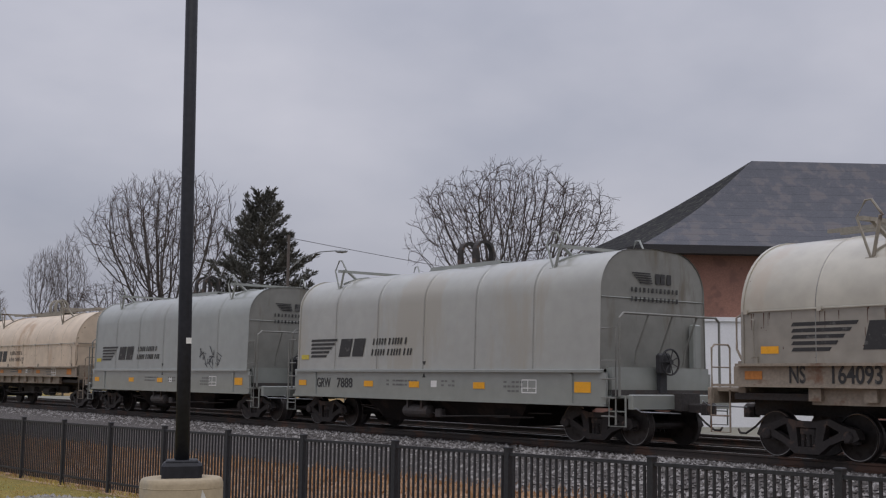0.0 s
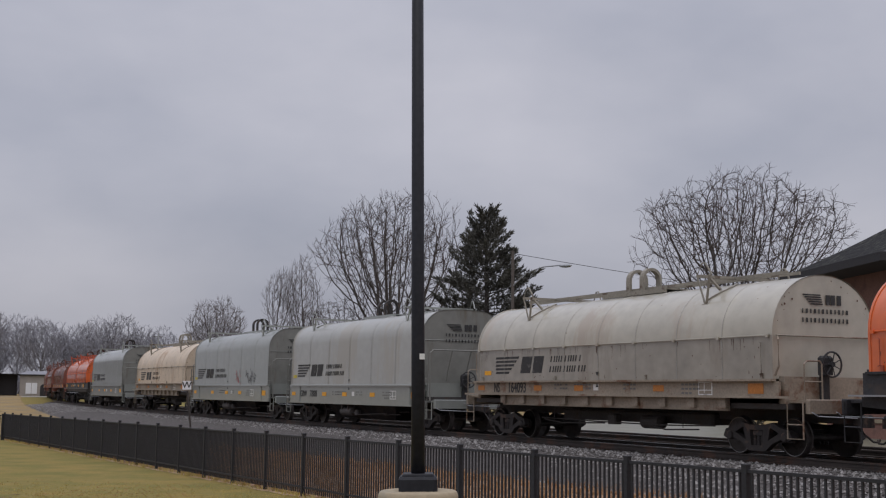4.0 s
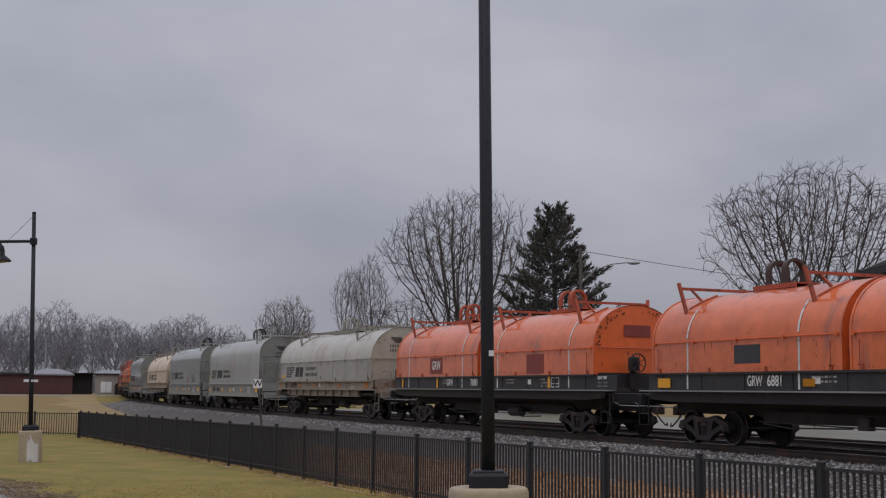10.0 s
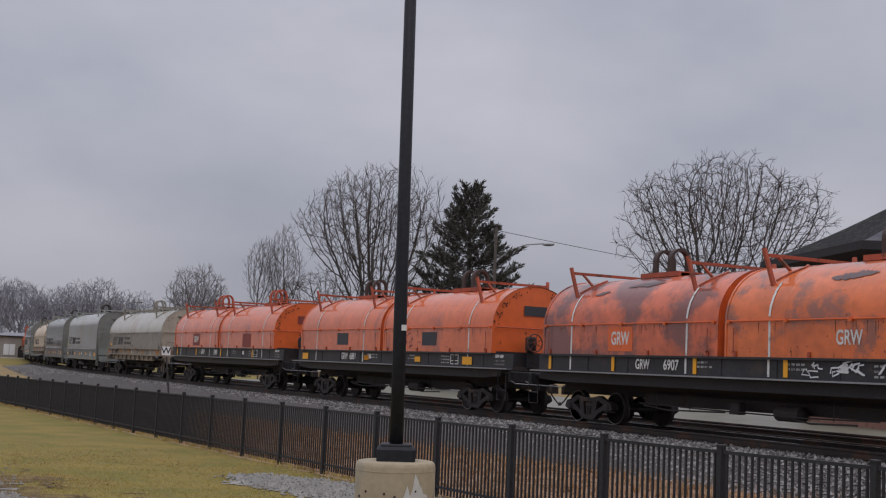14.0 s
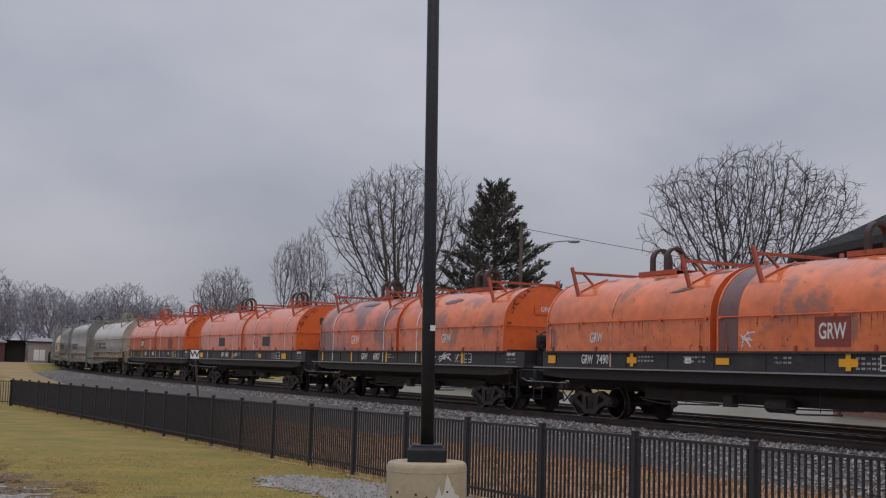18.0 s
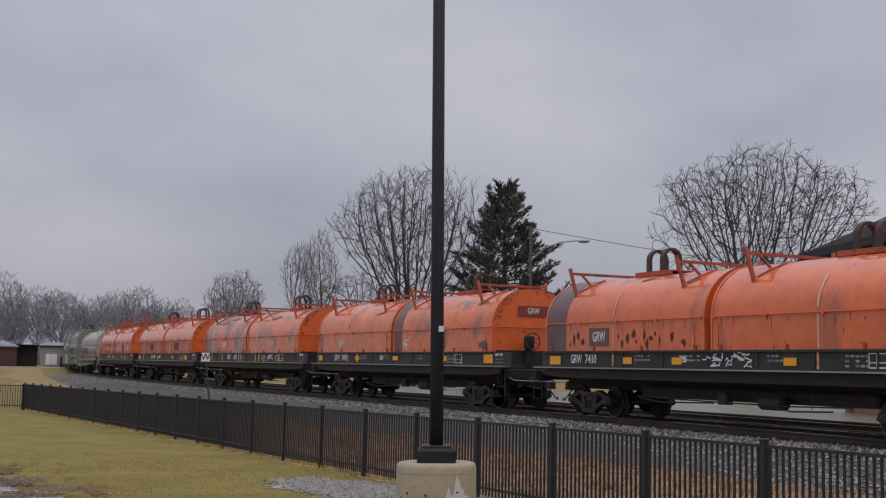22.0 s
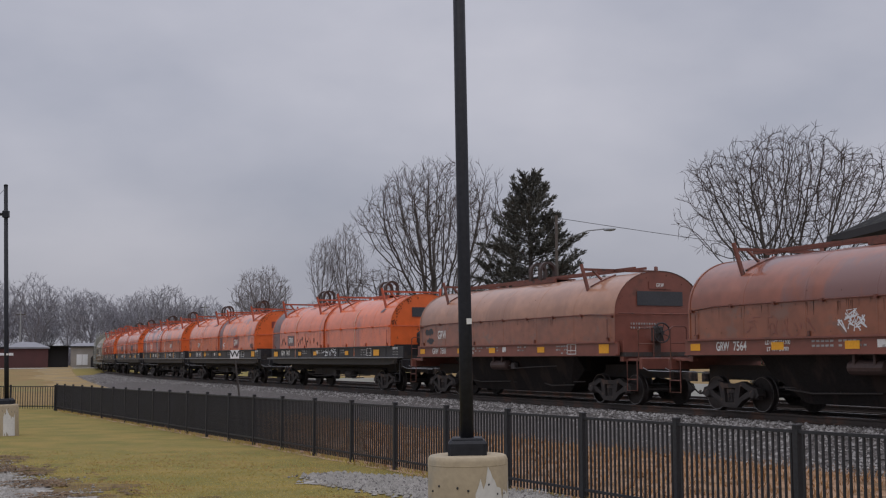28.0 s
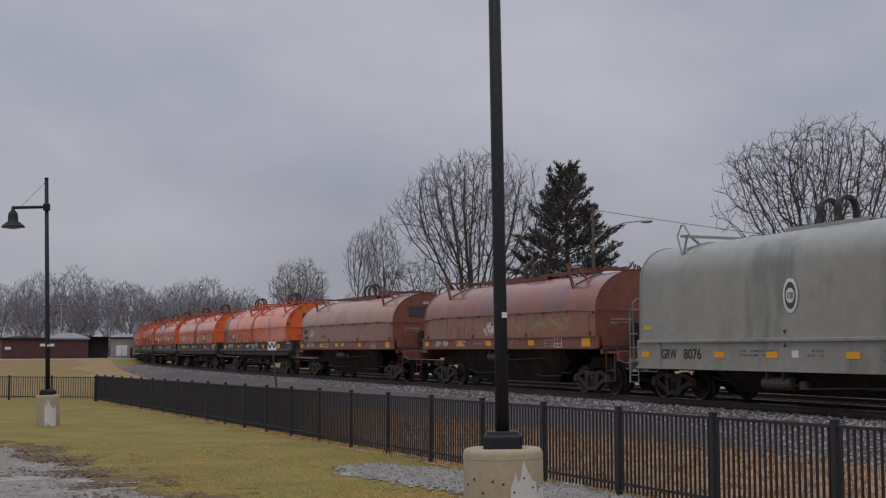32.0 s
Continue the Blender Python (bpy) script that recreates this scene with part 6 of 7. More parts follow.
# ---- buildings ----
def depot():
    """Brick station with a hipped roof."""
    b = thing("station_building", Matrix(), "red brick station with a dark hipped roof and deep eaves", "building")
    eave_z, ridge_z, g = 6.5, 10.25, 0.55
    eave = [Vector(p) for p in ((13.78, 45.6, 0), (14.41, 37.09, 0), (36.0, 33.8, 0), (36.5, 42.3, 0))]
    ridge = [Vector((20.2, 40.7, ridge_z)), Vector((31.5, 39.0, ridge_z))]
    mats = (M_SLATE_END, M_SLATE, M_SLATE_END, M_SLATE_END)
    n = len(eave)
    for i in range(n):
        a, c = eave[i].copy(), eave[(i + 1) % n].copy()
        a.z = c.z = eave_z
        if i == 1:
            ta, tc = ridge[0], ridge[1]
        elif i == 2:
            ta = tc = ridge[1]
        elif i == 3:
            ta, tc = ridge[1], ridge[0]
        else:
            ta = tc = ridge[0]
        bm = bmesh.new()
        rows_ = 12
        for r in range(rows_):
            f0, f1 = r / rows_, (r + 1) / rows_
            bend = lambda f: -0.25 * math.sin(math.pi * f)
            p0, p1 = a.lerp(ta, f0), c.lerp(tc, f0)
            q0, q1 = a.lerp(ta, f1), c.lerp(tc, f1)
            for p, f in ((p0, f0), (p1, f0), (q0, f1), (q1, f1)):
                p.z += bend(f)
            p0.z += 0.004
            p1.z += 0.004
            vs = [bm.verts.new(p) for p in (p0, p1, q1, q0)]
            bm.faces.new(vs)
            lo = [bm.verts.new(p - Vector((0, 0, 0.004))) for p in (p0, p1)]
            bm.faces.new((lo[0], lo[1], vs[1], vs[0]))
        bmesh.ops.remove_doubles(bm, verts=bm.verts[:], dist=0.002)
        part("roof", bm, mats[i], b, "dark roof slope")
        # fascia and soffit
        bm = bmesh.new()
        d = (c - a).normalized()
        inw = Vector((-d.y, d.x, 0))
        if inw.dot(Vector((25, 39.7, 0)) - a) < 0:
            inw = -inw
        for p, q, z0, z1 in ((a, c, -0.22, 0.06),):
            vs = [bm.verts.new(w) for w in (p + Vector((0, 0, z0)), q + Vector((0, 0, z0)), q + Vector((0, 0, z1)), p + Vector((0, 0, z1)))]
            bm.faces.new(vs)
            vs2 = [bm.verts.new(w + inw * 1.6 + Vector((0, 0, -0.2))) for w in (p, q)]
            bm.faces.new((vs[0], vs[1], vs2[1], vs2[0]))
        part("eave", bm, M_DARK, b, "dark eave board and soffit")
    # walls set in under the eaves
    cen = Vector((25, 39.7, 0))
    wall = []
    for p in eave:
        w = p + (cen - p).normalized() * 1.75
        wall.append(w)
    for i in range(n):
        a, c = wall[i], wall[(i + 1) % n]
        d = (c - a)
        L = d.length
        yaw = math.atan2(d.y, d.x)
        m = Matrix.Translation(a) @ Matrix.Rotation(yaw, 4, "Z")
        bm = bmesh.new()
        box(bm, L / 2, 0.15, (g + eave_z) / 2, L, 0.3, eave_z - g, m)
        part("wall", bm, M_BRICK, b, "red brick wall")
        if i == 1:
            bm = bmesh.new()
            w = 5.0
            box(bm, w / 2, -0.06, 2.35, w, 0.08, 3.5, m)
            box(bm, w / 2, -0.09, 4.15, w + 0.1, 0.16, 0.14, m)
            part("boarding", bm, M_WHITEWALL, b, "white painted boarding")
        bm = bmesh.new()
        box(bm, L / 2, -0.03, 3.72, L + 0.06, 0.10, 0.16, m)
        box(bm, L / 2, -0.02, 1.2, L + 0.06, 0.08, 0.12, m)
        part("stone_band", bm, M_CONC, b, "pale stone band")
        k = max(1, int(L / 2.6))
        for j in range(k):
            x = L * (j + 0.5) / k
            win = new("window")
            win.parent = b
            win.matrix_basis = m @ Matrix.Translation((x, -0.04, 2.42))
            bm = bmesh.new()
            for dx, dz, w, h in ((-0.62, 0, 0.12, 2.3), (0.62, 0, 0.12, 2.3), (0, 1.12, 1.36, 0.14), (0, -1.12, 1.4, 0.14), (0, 0, 0.06, 2.2), (0, 0.1, 1.2, 0.06)):
                box(bm, dx, 0, dz, w, 0.10, h)
            part("window_frame", bm, M_WHITEWALL, win, "white window frame")
            bm = bmesh.new()
            box(bm, 0, 0.025, 0, 1.2, 0.03, 2.2)
            part("pane", bm, M_WHITEWALL if i == 1 else M_GLASS, win)
        for x in (0.18, L - 0.18):
            bm = bmesh.new()
            box(bm, x, -0.05, (g + eave_z) / 2, 0.36, 0.14, eave_z - g - 0.1, m)
            part("pilaster", bm, M_BRICK, b)


depot()


def along(px, dist=180.0):
    """A spot at a bearing (degrees right of the line ahead) and distance."""
    a = radians(px)
    return math.sin(a) * dist, math.cos(a) * dist


def far_buildings():
    # dark red barn with a pale roof
    x, y = along(-21.05)
    g = gz(x, y)
    barn = thing("barn", pose(x, y, g - 0.1, 0, 0, 24), "long low dark red barn with a pale metal roof", "barn")
    bm = bmesh.new()
    box(bm, 0, 0, 1.45, 11.4, 9, 2.9)
    part("wall", bm, M_BARN, barn)
    for x0, x1, rise, paint, words in ((-5.9, 0.4, 0.25, M_SLATE_END, "dark flat roof"), (0.4, 5.9, 0.75, M_BARNROOF, "pale metal roof")):
        bm = bmesh.new()
        lo = [bm.verts.new(p) for p in ((x0, -4.8, 2.72), (x1, -4.8, 2.72), (x1, 4.8, 2.72), (x0, 4.8, 2.72))]
        rim = [bm.verts.new((v.co.x, v.co.y, 2.92)) for v in lo]
        w = min(1.8, (x1 - x0) * 0.3)
        hi = [bm.verts.new(p) for p in ((x0 + w, -0.6, 2.92 + rise), (x1 - w, -0.6, 2.92 + rise), (x1 - w, 0.6, 2.92 + rise), (x0 + w, 0.6, 2.92 + rise))]
        bridge(bm, [lo, rim, hi])
        bm.faces.new(hi)
        bm.faces.new(lo[::-1])
        part("roof", bm, paint, barn, words)
    for x0, z0, w in ((0.2, 1.95, 1.9), (-4.9, 1.5, 0.8)):
        bm = bmesh.new()
        box(bm, x0, -4.53, z0, w, 0.06, 0.36, chamfer=0.02)
        part("sign_board", bm, M_WHITEWALL, barn)
    # dark lean-to
    x, y = along(-18.70)
    shed = thing("shed", pose(x, y, gz(x, y), 0, 0, 21), "dark open shed between two buildings", "shed")
    bm = bmesh.new()
    box(bm, 0, 0.6, 1.45, 2.7, 4, 2.9)
    part("wall", bm, M_DARK, shed)
    bm = bmesh.new()
    box(bm, 0, 0, 2.98, 2.9, 5.6, 0.12)
    part("roof", bm, M_SLATE_END, shed)
    # small garage with white doors and an arched opening
    x, y = along(-17.40)
    gar = thing("garage", pose(x, y, gz(x, y) - 0.1, 0, 0, 18.5), "small beige brick garage with white doors and an arched entry", "garage")
    bm = bmesh.new()
    box(bm, 0, 0, 1.45, 4.7, 5, 2.9)
    part("wall", bm, M_GARAGE, gar)
    bm = bmesh.new()
    box(bm, 0, 0, 2.99, 5.2, 5.6, 0.16)
    part("fascia", bm, M_SLATE_END, gar)
    bm = bmesh.new()
    lo = [bm.verts.new((a * 2.55, b * 2.75, 3.07)) for a, b in ((-1, -1), (1, -1), (1, 1), (-1, 1))]
    hi = [bm.verts.new((a * 1.5, b * 0.6, 3.55)) for a, b in ((-1, -1), (1, -1), (1, 1), (-1, 1))]
    bridge(bm, [lo, hi])
    bm.faces.new(hi)
    bm.faces.new(lo[::-1])
    part("roof", bm, M_BARNROOF, gar, "pale low hipped roof")
    for dx in (-1.2, -0.42):
        bm = bmesh.new()
        box(bm, dx, -2.53, 1.15, 0.72, 0.06, 1.5)
        for k in range(3):
            box(bm, dx, -2.57, 0.75 + 0.4 * k, 0.64, 0.03, 0.05)
        part("door", bm, M_WHITEWALL, gar, "white panelled door")
    bm = bmesh.new()
    extrude(bm, [(0.35, 0.1), (1.4, 0.1), (1.4, 1.3)] + [(0.875 + 0.525 * math.cos(a), 1.3 + 0.45 * math.sin(a)) for a in np.linspace(0.2, math.pi - 0.2, 8)] + [(0.35, 1.3)], -2.56, -2.50)
    part("arched_entry", bm, M_DARK, gar)
    bm = bmesh.new()
    box(bm, 1.4, 0.5, 3.6, 0.4, 0.4, 0.8)
    part("chimney", bm, M_DARK, gar)
    # poles along the far road
    for az, h in ((-20.34, 8.6), (-23.72, 7.0), (-12.18, 10.0)):
        x, y = along(az, 200)
        pole = thing("utility_pole", pose(x, y, gz(x, y)), "weathered utility pole by the far road", "utility pole", "far poles")
        bm = bmesh.new()
        tube(bm, [(0, 0, -0.2), (0, 0, h)], [0.17, 0.11], 8)
        part("pole", bm, M_GALV, pole)
        bm = bmesh.new()
        box(bm, 0, 0, h - 0.5, 1.6, 0.12, 0.12)
        part("crossarm", bm, M_WOODPOLE, pole)
    # far road
    verts, faces = [], []
    for k in range(31):
        az = -41.8 + 1.31 * k
        for dist in (165, 173):
            x, y = along(az, dist)
            verts.append((x, y, gz(x, y) + 0.03))
    for k in range(30):
        faces.append((2 * k, 2 * k + 2, 2 * k + 3, 2 * k + 1))
    tagged(raw("road", verts, faces, M_GRAVEL), "pale grey road beyond the field", "road", kind="structure")
    # lattice mast
    x, y = along(-8.58, 258)
    mast = thing("lattice_mast", pose(x, y, gz(x, y)), "slim pale lattice mast beyond the trees", "mast")
    bm = bmesh.new()
    for a, b_ in ((-1, -1), (1, -1), (1, 1), (-1, 1)):
        tube(bm, [(a * 1.3, b_ * 1.3, 0), (a * 0.5, b_ * 0.5, 16.5)], 0.10, 4)
    for k in range(9):
        z = 1.8 * k
        w = 1.3 - 0.8 * z / 16.5
        for s in (-1, 1):
            tube(bm, [(-w, s * w, z), (w * 0.95, s * w, z + 1.8)], 0.06, 3)
            tube(bm, [(s * w, -w, z), (s * w, w * 0.95, z + 1.8)], 0.06, 3)
    part("lattice", bm, M_GALV, mast)


far_buildings()


def street_light():
    x, y = 5.2, 66.75
    g = gz(x, y)
    pole = thing("street_light", pose(x, y, g), "wooden pole with a long-armed street light", "street light")
    top = 9.95 - g
    bm = bmesh.new()
    tube(bm, [(0, 0, -0.2), (0, 0, top)], [0.115, 0.085], 10)
    part("pole", bm, M_WOODPOLE, pole)
    arm = [(0.05, -0.1, top - 1.95), (0.7, -0.6, top - 1.30), (1.6, -1.3, top - 1.02), (2.45, -2.05, top - 1.00)]
    bm = bmesh.new()
    tube(bm, arm, 0.035, 7)
    part("arm", bm, M_GALV, pole)
    bm = bmesh.new()
    hx, hy, hz = 2.72, -2.3, top - 1.06
    loops = []
    for k, (o, r) in enumerate(((-0.42, 0.05), (-0.28, 0.12), (0.0, 0.17), (0.22, 0.13), (0.32, 0.05))):
        loops.append([bm.verts.new((hx + o * 0.78 + r * 0.62 * math.cos(a), hy - o * 0.62 + r * 0.78 * math.cos(a), hz + r * 0.6 * math.sin(a))) for a in np.linspace(0, 2 * math.pi, 13)[:-1]])
    bridge(bm, loops)
    bm.faces.new(loops[0])
    bm.faces.new(loops[-1])
    part("lamp_head", bm, M_GALV, pole, "grey cobra-head lamp")
    bm = bmesh.new()
    pts = []
    for k in range(13):
        f = k / 12
        pts.append((32 * f, 5 * f, top - 0.15 - 3.4 * f - 1.2 * f * (1 - f)))
    tube(bm, pts, 0.016, 4)
    part("wire", bm, M_WIRE, pole, "overhead wire")


street_light()


def whistle_sign():
    x, y = -8.0, 43.55
    g = gz(x, y)
    sign = thing("whistle_post", pose(x, y, g, 0, -7, 0), "leaning white whistle sign with a black letter", "railway sign")
    bm = bmesh.new()
    tube(bm, [(0, 0, -0.2), (0, 0, 2.0 - g)], 0.035, 6)
    part("post", bm, M_UNDER, sign)
    bm = bmesh.new()
    m = pose(0, 0, 2.2 - g, 0, 6, 10)
    box(bm, 0, -0.045, 0, 0.31, 0.012, 0.31, m)
    board = part("board", bm, M_WHITEWALL, sign)
    cu = bpy.data.curves.new("letter", "FONT")
    cu.body, cu.size, cu.extrude, cu.offset = "W", 0.32, 0.002, 0.004
    cu.align_x, cu.align_y = "CENTER", "CENTER"
    tmp = new("letter", cu)
    me = bpy.data.meshes.new_from_object(tmp)
    bpy.data.objects.remove(tmp)
    me.materials.append(M_INK)
    ob = new("letter", me)
    ob.parent = board
    ob.matrix_basis = m @ Matrix.Translation((0, -0.056, 0)) @ Matrix.Rotation(radians(90), 4, "X")


whistle_sign()

# ---- ground cover ----
def inside(x, y, poly):
    c = False
    n = len(poly)
    for i in range(n):
        (x0, y0), (x1, y1) = poly[i], poly[i - 1]
        if (y0 > y) != (y1 > y) and x < (x1 - x0) * (y - y0) / (y1 - y0) + x0:
            c = not c
    return c


def sheet(name, spots, lift, material, label, category, rough=0.16, cell=0.15):
    """A flat patch laid on the ground, with a ragged rim, from its corner spots."""
    xs, ys = [p[0] for p in spots], [p[1] for p in spots]
    x0, y0 = min(xs) - 1, min(ys) - 1
    nx, ny = int((max(xs) - x0 + 1) / cell), int((max(ys) - y0 + 1) / cell)
    verts, faces, index = [], [], {}

    def corner(i, j):
        if (i, j) not in index:
            r = random.Random(i * 7919 + j)
            x, y = x0 + (i + r.uniform(-0.4, 0.4)) * cell, y0 + (j + r.uniform(-0.4, 0.4)) * cell
            index[i, j] = len(verts)
            verts.append((x, y, gz(x, y) + lift))
        return index[i, j]

    for i in range(nx):
        for j in range(ny):
            x, y = x0 + (i + 0.5) * cell, y0 + (j + 0.5) * cell
            w = noise.noise(Vector((x * 0.9, y * 0.9, lift * 300))) * rough * 3.5 + noise.noise(Vector((x * 2.6, y * 2.6, lift * 300))) * rough * 3
            if inside(x + w, y + w, spots):
                faces.append((corner(i, j), corner(i + 1, j), corner(i + 1, j + 1), corner(i, j + 1)))
    return tagged(raw(name, verts, faces, material), label, category, kind="structure")


STRIP = [(-2.75, 21.0), (-2.1, 19.5), (-1.1, 18.1), (0.6, 15.8), (3.0, 11.9), (4.4, 11.7), (2.3, 15.6), (0.2, 19.2), (-1.4, 20.9), (-2.3, 21.4)]
sheet("gravel_strip", STRIP, 0.012, M_GRAVEL, "pale crushed gravel strip by the fence", "gravel", 0.16, 0.06)
LOT = [(-30, 31.0), (-22, 28.5), (-15, 27.0), (-10.9, 25.9), (-8.6, 22.3), (-6.4, 19.1), (-4.9, 16.6), (-3.0, 11.2), (-2.0, 2.5), (-6, -7.4), (-30, -7.4)]
FRINGE = [(-30, 31.8), (-22, 29.4), (-15, 27.8), (-10.5, 26.3), (-8.1, 22.8), (-5.9, 19.7), (-4.4, 17.1), (-2.5, 11.2), (-1.5, 2.5), (-6, -8.1), (-30, -8.1)]
sheet("dirt_margin", FRINGE, 0.005, M_DIRT, "brown trodden dirt round the gravel lot", "dirt", 0.3)
sheet("gravel_lot", LOT, 0.010, M_GRAVEL, "worn wet gravel lot with grass creeping in", "gravel")


def strip_sheet(name, s0, s1, near, far, lift, material, label, category):
    """A sheet that follows the ground beside the line, with an uneven edge."""
    verts, faces = [], []
    s, rings = s0, 0
    while s <= s1:
        e = 0.5 * math.sin(s * 0.7) + 0.7 * math.sin(s * 0.23 + 1)
        for k in range(9):
            o = near + (far - near) * (k / 8) ** 1.6 + (e if k == 8 else 0)
            x, y, _ = track(s, o)
            verts.append((x, y, gz(x, y) + lift))
        s += 3
        rings += 1
    for r in range(rings - 1):
        for i in range(8):
            a = r * 9 + i
            faces.append((a, a + 1, a + 10, a + 9))
    tagged(raw(name, verts, faces, material), label, category, kind="structure")


VERGE = [tuple((F0 + FD * SPAN * k + Vector((FD.y, -FD.x, 0)) * 0.02).xy) for k in range(-9, 24)] + [track(s, 3.9)[:2] for s in range(36, -24, -2)]
M_VERGE = mat("damp_red_brown_dirt", (0.29, 0.185, 0.118), 0.9, var=0.35, scale=5, fine=60, second=(0.16, 0.10, 0.055), amount=0.45, patch=1.6, bump=0.4, spec=0.12)
sheet("verge", VERGE, 0.008, M_VERGE, "damp red-brown dirt between the fence and the ballast", "dirt", 0.05)
strip_sheet("far_field", -60, 200, GAP2 - 15.0, GAP2 - 90.0, 0.02, M_FIELD, "straw-coloured winter grass beyond the platform", "field")
strip_sheet("field", 54, 211, 4.2, 90, 0.015, M_FIELD, "straw-coloured winter field beyond the fence", "field")
strip_sheet("path", 47, 199, 4.3, 8.0, 0.03, M_PATH, "pale worn dirt path beside the ballast", "path")
PLATFORM = []
for s in range(-44, 73, 4):
    PLATFORM.append(track(s, GAP2 - 2.4)[:2])
for s in range(72, -45, -8):
    PLATFORM.append(track(s, GAP2 - 16.0)[:2])
bm = bmesh.new()
lo = [bm.verts.new((x, y, 0.1)) for x, y in PLATFORM]
hi = [bm.verts.new((x, y, 0.60)) for x, y in PLATFORM]
bridge(bm, [lo, hi])
bmesh.ops.triangulate(bm, faces=[bm.faces.new(hi)])
tagged(new("platform", mesh_of("platform", bm, M_PAVE)), "wet pale concrete platform beyond the tracks", "platform", kind="structure")


def pebbles(name, spots, size, material, label, category, seed):
    """Crushed stones: squashed irregular octahedra, half sunk."""
    rnd = np.random.RandomState(seed)
    n = len(spots)
    p = np.array(spots)
    base = np.array([(1, 0, 0), (0, 1, 0), (-1, 0, 0), (0, -1, 0), (0, 0, 0.8), (0, 0, -0.5)], float)
    r = size * rnd.uniform(0.5, 1.3, (n, 1, 1))
    v = base[None] * r * rnd.uniform(0.6, 1.4, (n, 6, 3))
    a = rnd.uniform(0, 6.283, n)
    c, s = np.cos(a), np.sin(a)
    x = v[..., 0] * c[:, None] - v[..., 1] * s[:, None]
    y = v[..., 0] * s[:, None] + v[..., 1] * c[:, None]
    v = np.stack([x, y, v[..., 2]], -1) + p[:, None, :]
    tri = np.array([(0, 1, 4), (1, 2, 4), (2, 3, 4), (3, 0, 4), (1, 0, 5), (2, 1, 5), (3, 2, 5), (0, 3, 5)])
    f = (tri[None] + (np.arange(n) * 6)[:, None, None]).reshape(-1, 3)
    ob = raw(name, v.reshape(-1, 3).tolist(), f.tolist(), material)
    return tagged(ob, label, category, kind="stuff")


def bed_height(left, x, y):
    top = RAIL_Z - 0.20
    toe = gz(x, y)
    if left < 1.5:
        return top
    if left < 2.1:
        return top - 0.06 * (left - 1.5) / 0.6
    if left < 4.0:
        return top - 0.06 + (toe - top + 0.06) * (left - 2.1) / 1.9
    return toe


def ballast_stones():
    rnd = random.Random(5)
    light, dark = [], []
    while len(light) + len(dark) < 46000:
        s = -14 + 130 * rnd.random() ** 1.7
        left = rnd.uniform(0.95, 4.5) if rnd.random() < 0.86 else rnd.uniform(-0.6, 0.6)
        if left > 3.7 and rnd.random() < (left - 3.7) * 1.1:
            continue
        x, y, _ = track(s, left)
        q = (x, y, bed_height(left, x, y) + 0.012)
        (light if rnd.random() < 0.45 else dark).append(q)
    pebbles("ballast_stones", light, 0.047, M_STONE, "grey crushed ballast stones", "ballast", 1)
    pebbles("dark_ballast_stones", dark, 0.047, M_STONE_DARK, "dark wet ballast stones", "ballast", 2)


ballast_stones()


def gravel_stones():
    rnd = random.Random(8)
    spots = []
    while len(spots) < 11000:
        x, y = rnd.uniform(-4, 4.5), rnd.uniform(11, 23.6)
        if inside(x + rnd.gauss(0, 0.15), y + rnd.gauss(0, 0.2), STRIP):
            spots.append((x, y, gz(x, y) + 0.016))
    pebbles("gravel_pebbles", spots[:7500], 0.040, M_PEBBLE, "pale crushed gravel", "gravel", 3)
    pebbles("darker_pebbles", spots[7500:], 0.030, M_STONE_DARK, "darker stones among the pale gravel", "gravel", 5)
    spots = []
    while len(spots) < 24000:
        x, y = rnd.uniform(-14, -3), rnd.uniform(13, 26)
        if inside(x + rnd.gauss(0, 0.3), y + rnd.gauss(0, 0.4), LOT) and noise.noise(Vector((x * 0.6, y * 0.6, 3))) > -0.1:
            spots.append((x, y, gz(x, y) + 0.012))
    pebbles("lot_pebbles", spots, 0.023, M_PEBBLE, "loose pebbles on the lot", "gravel", 4)


gravel_stones()


def blades(name, count, area, height, material, label, keep, seed, width=0.010):
    rnd = random.Random(seed)
    v, f = [], []
    made = 0
    while made < count:
        x, y = rnd.uniform(*area[0]), rnd.uniform(*area[1])
        if not keep(x, y, rnd):
            continue
        made += 1
        z = gz(x, y)
        for _ in range(3):
            h = height * rnd.uniform(0.4, 1.2)
            ox, oy = rnd.gauss(0, 0.03), rnd.gauss(0, 0.03)
            a = rnd.uniform(0, math.pi)
            dx, dy = math.cos(a) * width, math.sin(a) * width
            k = len(v)
            v.extend([(x + ox - dx, y + oy - dy, z - 0.005), (x + ox + dx, y + oy + dy, z - 0.005), (x + ox + rnd.gauss(0, 0.5) * h, y + oy + rnd.gauss(0, 0.5) * h, z + h)])
            f.append((k, k + 1, k + 2))
    tagged(raw(name, v, f, material), label, "grass", kind="stuff")


def fence_side(x, y):
    """Metres from the fence line: above zero towards the tracks."""
    return (x - F0.x) * FD.y - (y - F0.y) * FD.x


def on_lawn(x, y, rnd):
    d = fence_side(x, y)
    if d > -0.1 or inside(x, y, STRIP) or rnd.random() < (y - 11.2) / 17.4:
        return False
    if inside(x, y, LOT):
        return noise.noise(Vector((x * 0.55, y * 0.55, 1))) > 0.12 and rnd.random() < 0.6
    return True


blades("lawn_grass", 20000, ((-14, 3), (11, 30)), 0.018, M_GRASSBLADE, "short dormant lawn grass", on_lawn, 21)
blades("lawn_straw", 3000, ((-14, 3), (11, 30)), 0.020, M_STRAW, "dead straw in the lawn", lambda x, y, r: on_lawn(x, y, r) and noise.noise(Vector((x * 0.4, y * 0.4, 7))) > 0.05, 22)


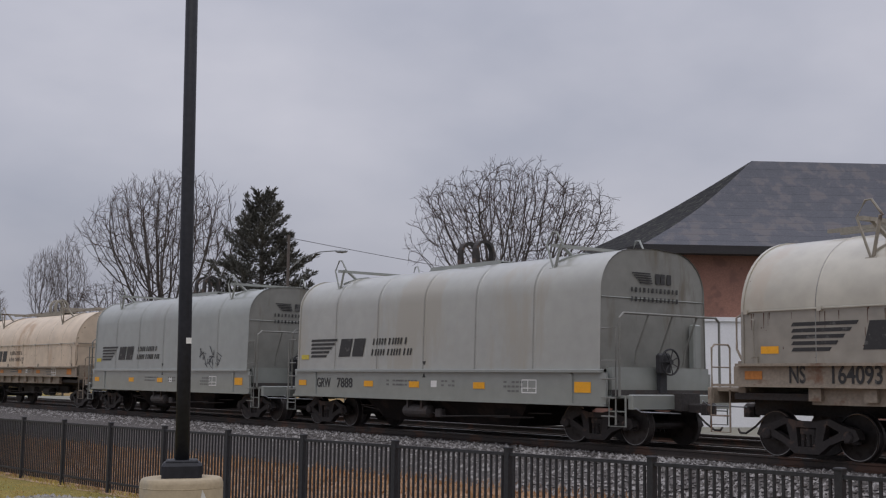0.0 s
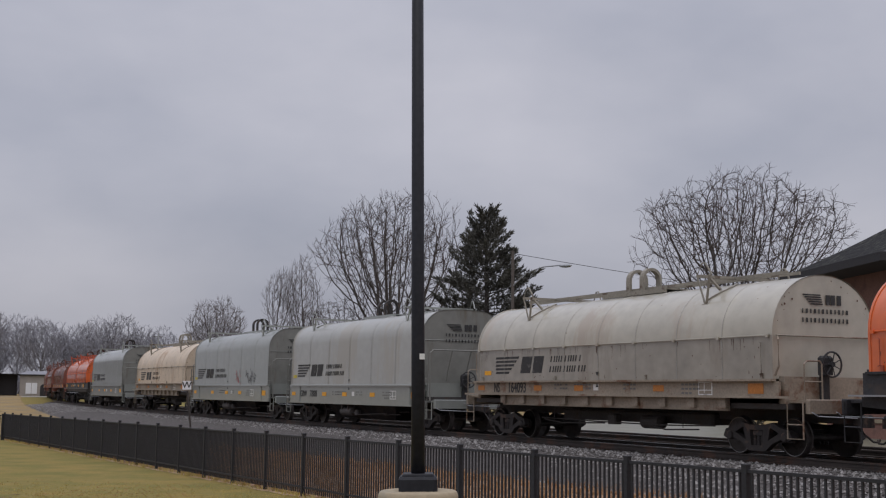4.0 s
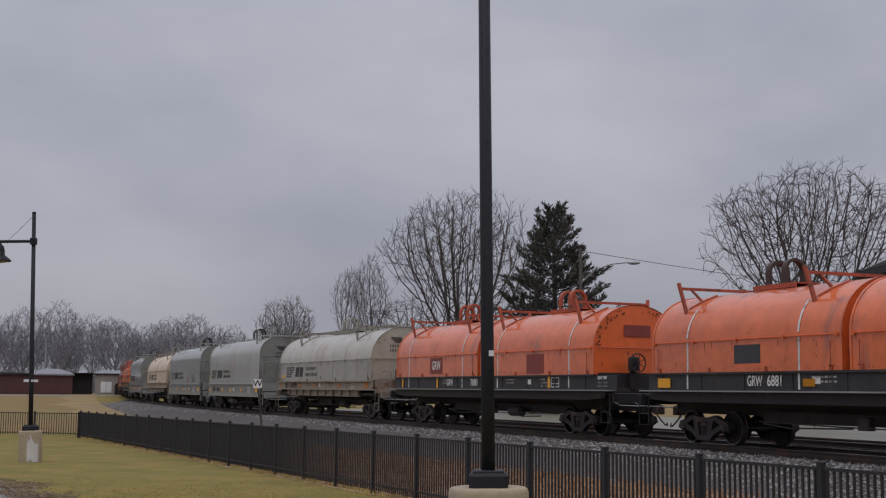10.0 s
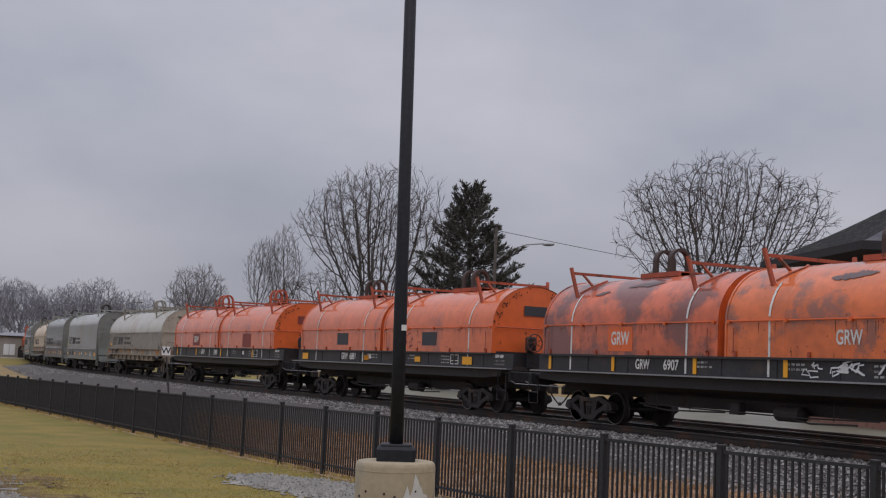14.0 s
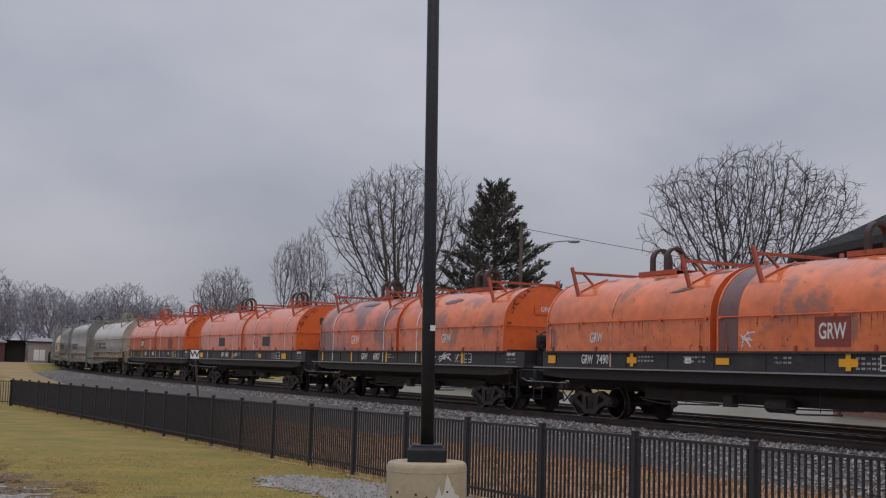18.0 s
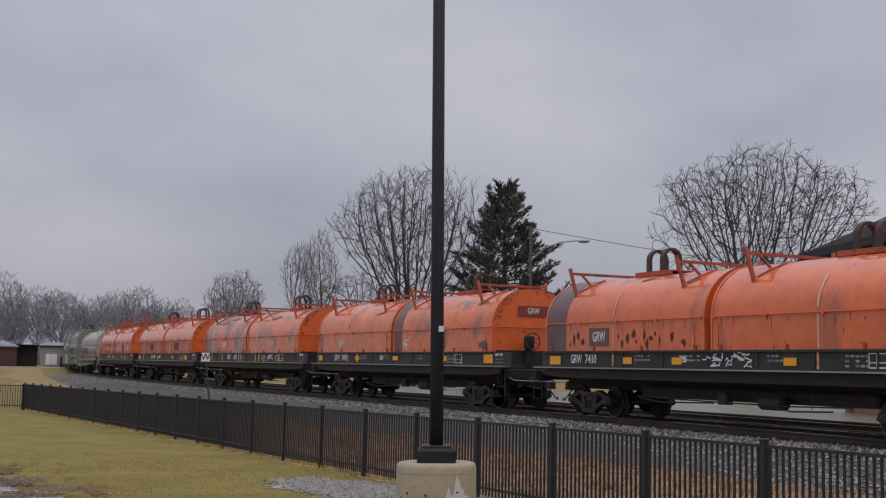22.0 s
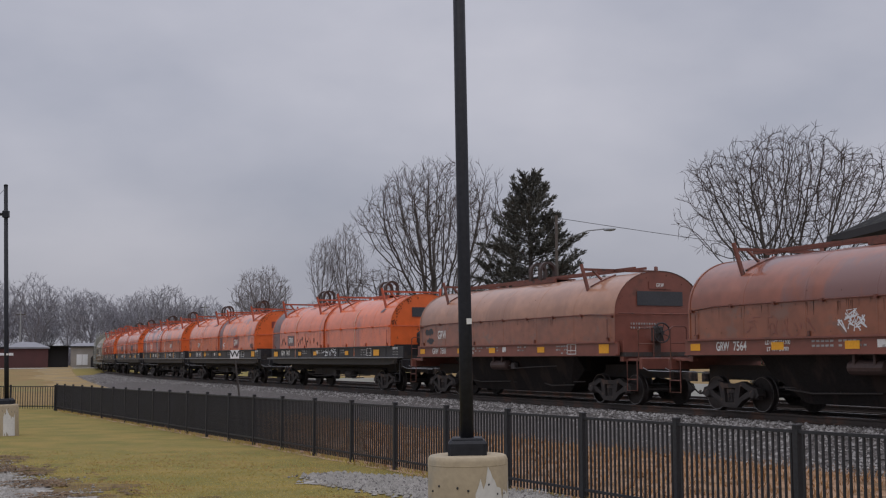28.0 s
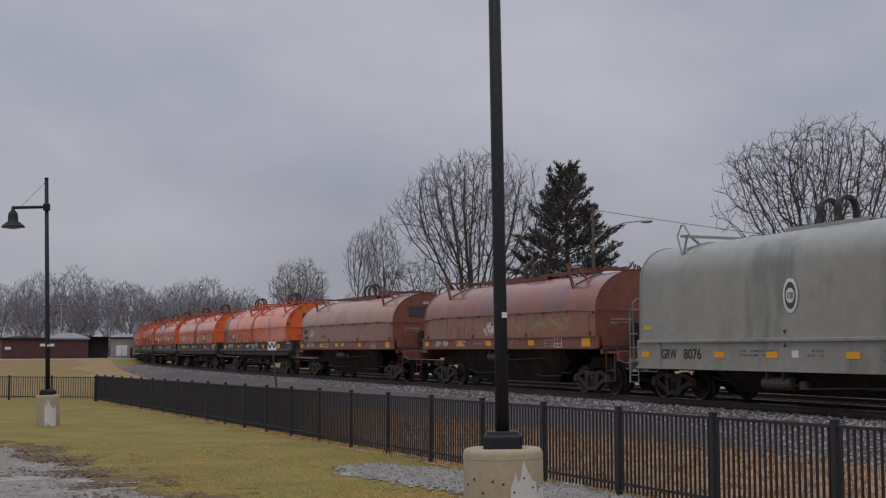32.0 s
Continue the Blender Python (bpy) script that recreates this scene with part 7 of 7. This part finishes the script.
def verge(x, y, rnd):
    d = fence_side(x, y)
    s = (y - 18.6) / 0.905
    bx = x - track(s, 4.3)[0]
    return 0.0 < d and bx < 0.6 and rnd.random() < 0.9


blades("verge_straw", 9000, ((-20, 9), (5, 57)), 0.16, M_STRAW, "brown dead grass between the fence and the ballast", verge, 23, 0.012)
blades("fence_foot_grass", 900, ((-18, 5), (11, 57)), 0.11, M_GRASSBLADE, "longer grass along the foot of the fence", lambda x, y, r: abs(fence_side(x, y)) < 0.15 and not inside(x, y, STRIP), 24)

def leaf_litter():
    """Wet brown leaves gathered along the rim of the gravel lot."""
    rnd = random.Random(33)
    v, f = [], []
    rim = LOT[2:9]
    while len(f) < 2300:
        k = rnd.randrange(len(rim) - 1)
        t = rnd.random()
        x = rim[k][0] + (rim[k + 1][0] - rim[k][0]) * t + rnd.gauss(0, 0.42)
        y = rim[k][1] + (rim[k + 1][1] - rim[k][1]) * t + rnd.gauss(0, 0.42)
        if noise.noise(Vector((x * 0.9, y * 0.9, 5))) < 0.02:
            continue
        z = gz(x, y) + 0.014 + rnd.random() * 0.02
        a, w, h = rnd.uniform(0, 6.28), rnd.uniform(0.02, 0.045), rnd.uniform(0.03, 0.06)
        c, q = math.cos(a), math.sin(a)
        b = len(v)
        for px, py, pz in ((-h, 0, 0.012), (0, -w, 0), (h, 0, 0.016), (0, w, 0.004)):
            v.append((x + px * c - py * q, y + px * q + py * c, z + pz * rnd.uniform(0.3, 1.6)))
        f.append((b, b + 1, b + 2, b + 3))
    tagged(raw("leaf_litter", v, f, M_LEAF), "wet brown leaves along the rim of the lot", "leaves", kind="stuff")


def fence_foot():
    """The bare strip of earth in which the fence stands."""
    v, f = [], []
    out = Vector((FD.y, -FD.x, 0)).normalized()
    n = 520
    for k in range(n + 1):
        p = F0 + FD * SPAN * (-8 + 30.5 * k / n)
        near = 0.20 + 0.16 * noise.noise(p * 0.9) + 0.10 * noise.noise(p * 4.0)
        for d in (0.06 + 0.5 * near, 0.0, -0.06 - 0.5 * near):
            q = p + out * d
            v.append((q.x, q.y, gz(q.x, q.y) + 0.006))
    for k in range(n):
        for j in range(2):
            a = 3 * k + j
            f.append((a, a + 1, a + 4, a + 3))
    tagged(raw("fence_foot_dirt", v, f, M_FOOT), "bare pinkish dirt under the fence", "dirt", kind="structure")


leaf_litter()
fence_foot()

# ---- the train rolls away along the line ----
def travelled(t):
    return -31.839 + 4.83721 * t - 0.0070144 * t * t + 0.00016759 * t ** 3


def motions():
    for car, spec in CARS:
        mid = spec["s"] - spec["length"] * LONG / 2
        rows = []
        for k in range(65):
            t = k * 0.5
            s = mid + travelled(t)
            fx, fy, _ = track(s + spec["trucks"])
            bx, by, _ = track(s - spec["trucks"])
            rows.append((t, pose((fx + bx) / 2, (fy + by) / 2, RAIL_Z, 0, 0, math.degrees(math.atan2(fy - by, fx - bx)))))
        walk(car, rows)
        for ws, x in spec["wheels"]:
            start = 37 * x
            walk(ws, [(k * 4 / 30, pose(x, 0, 0.42, 0, start + math.degrees((travelled(k * 4 / 30) - travelled(0)) / 0.42), 0)) for k in range(241)])


motions()
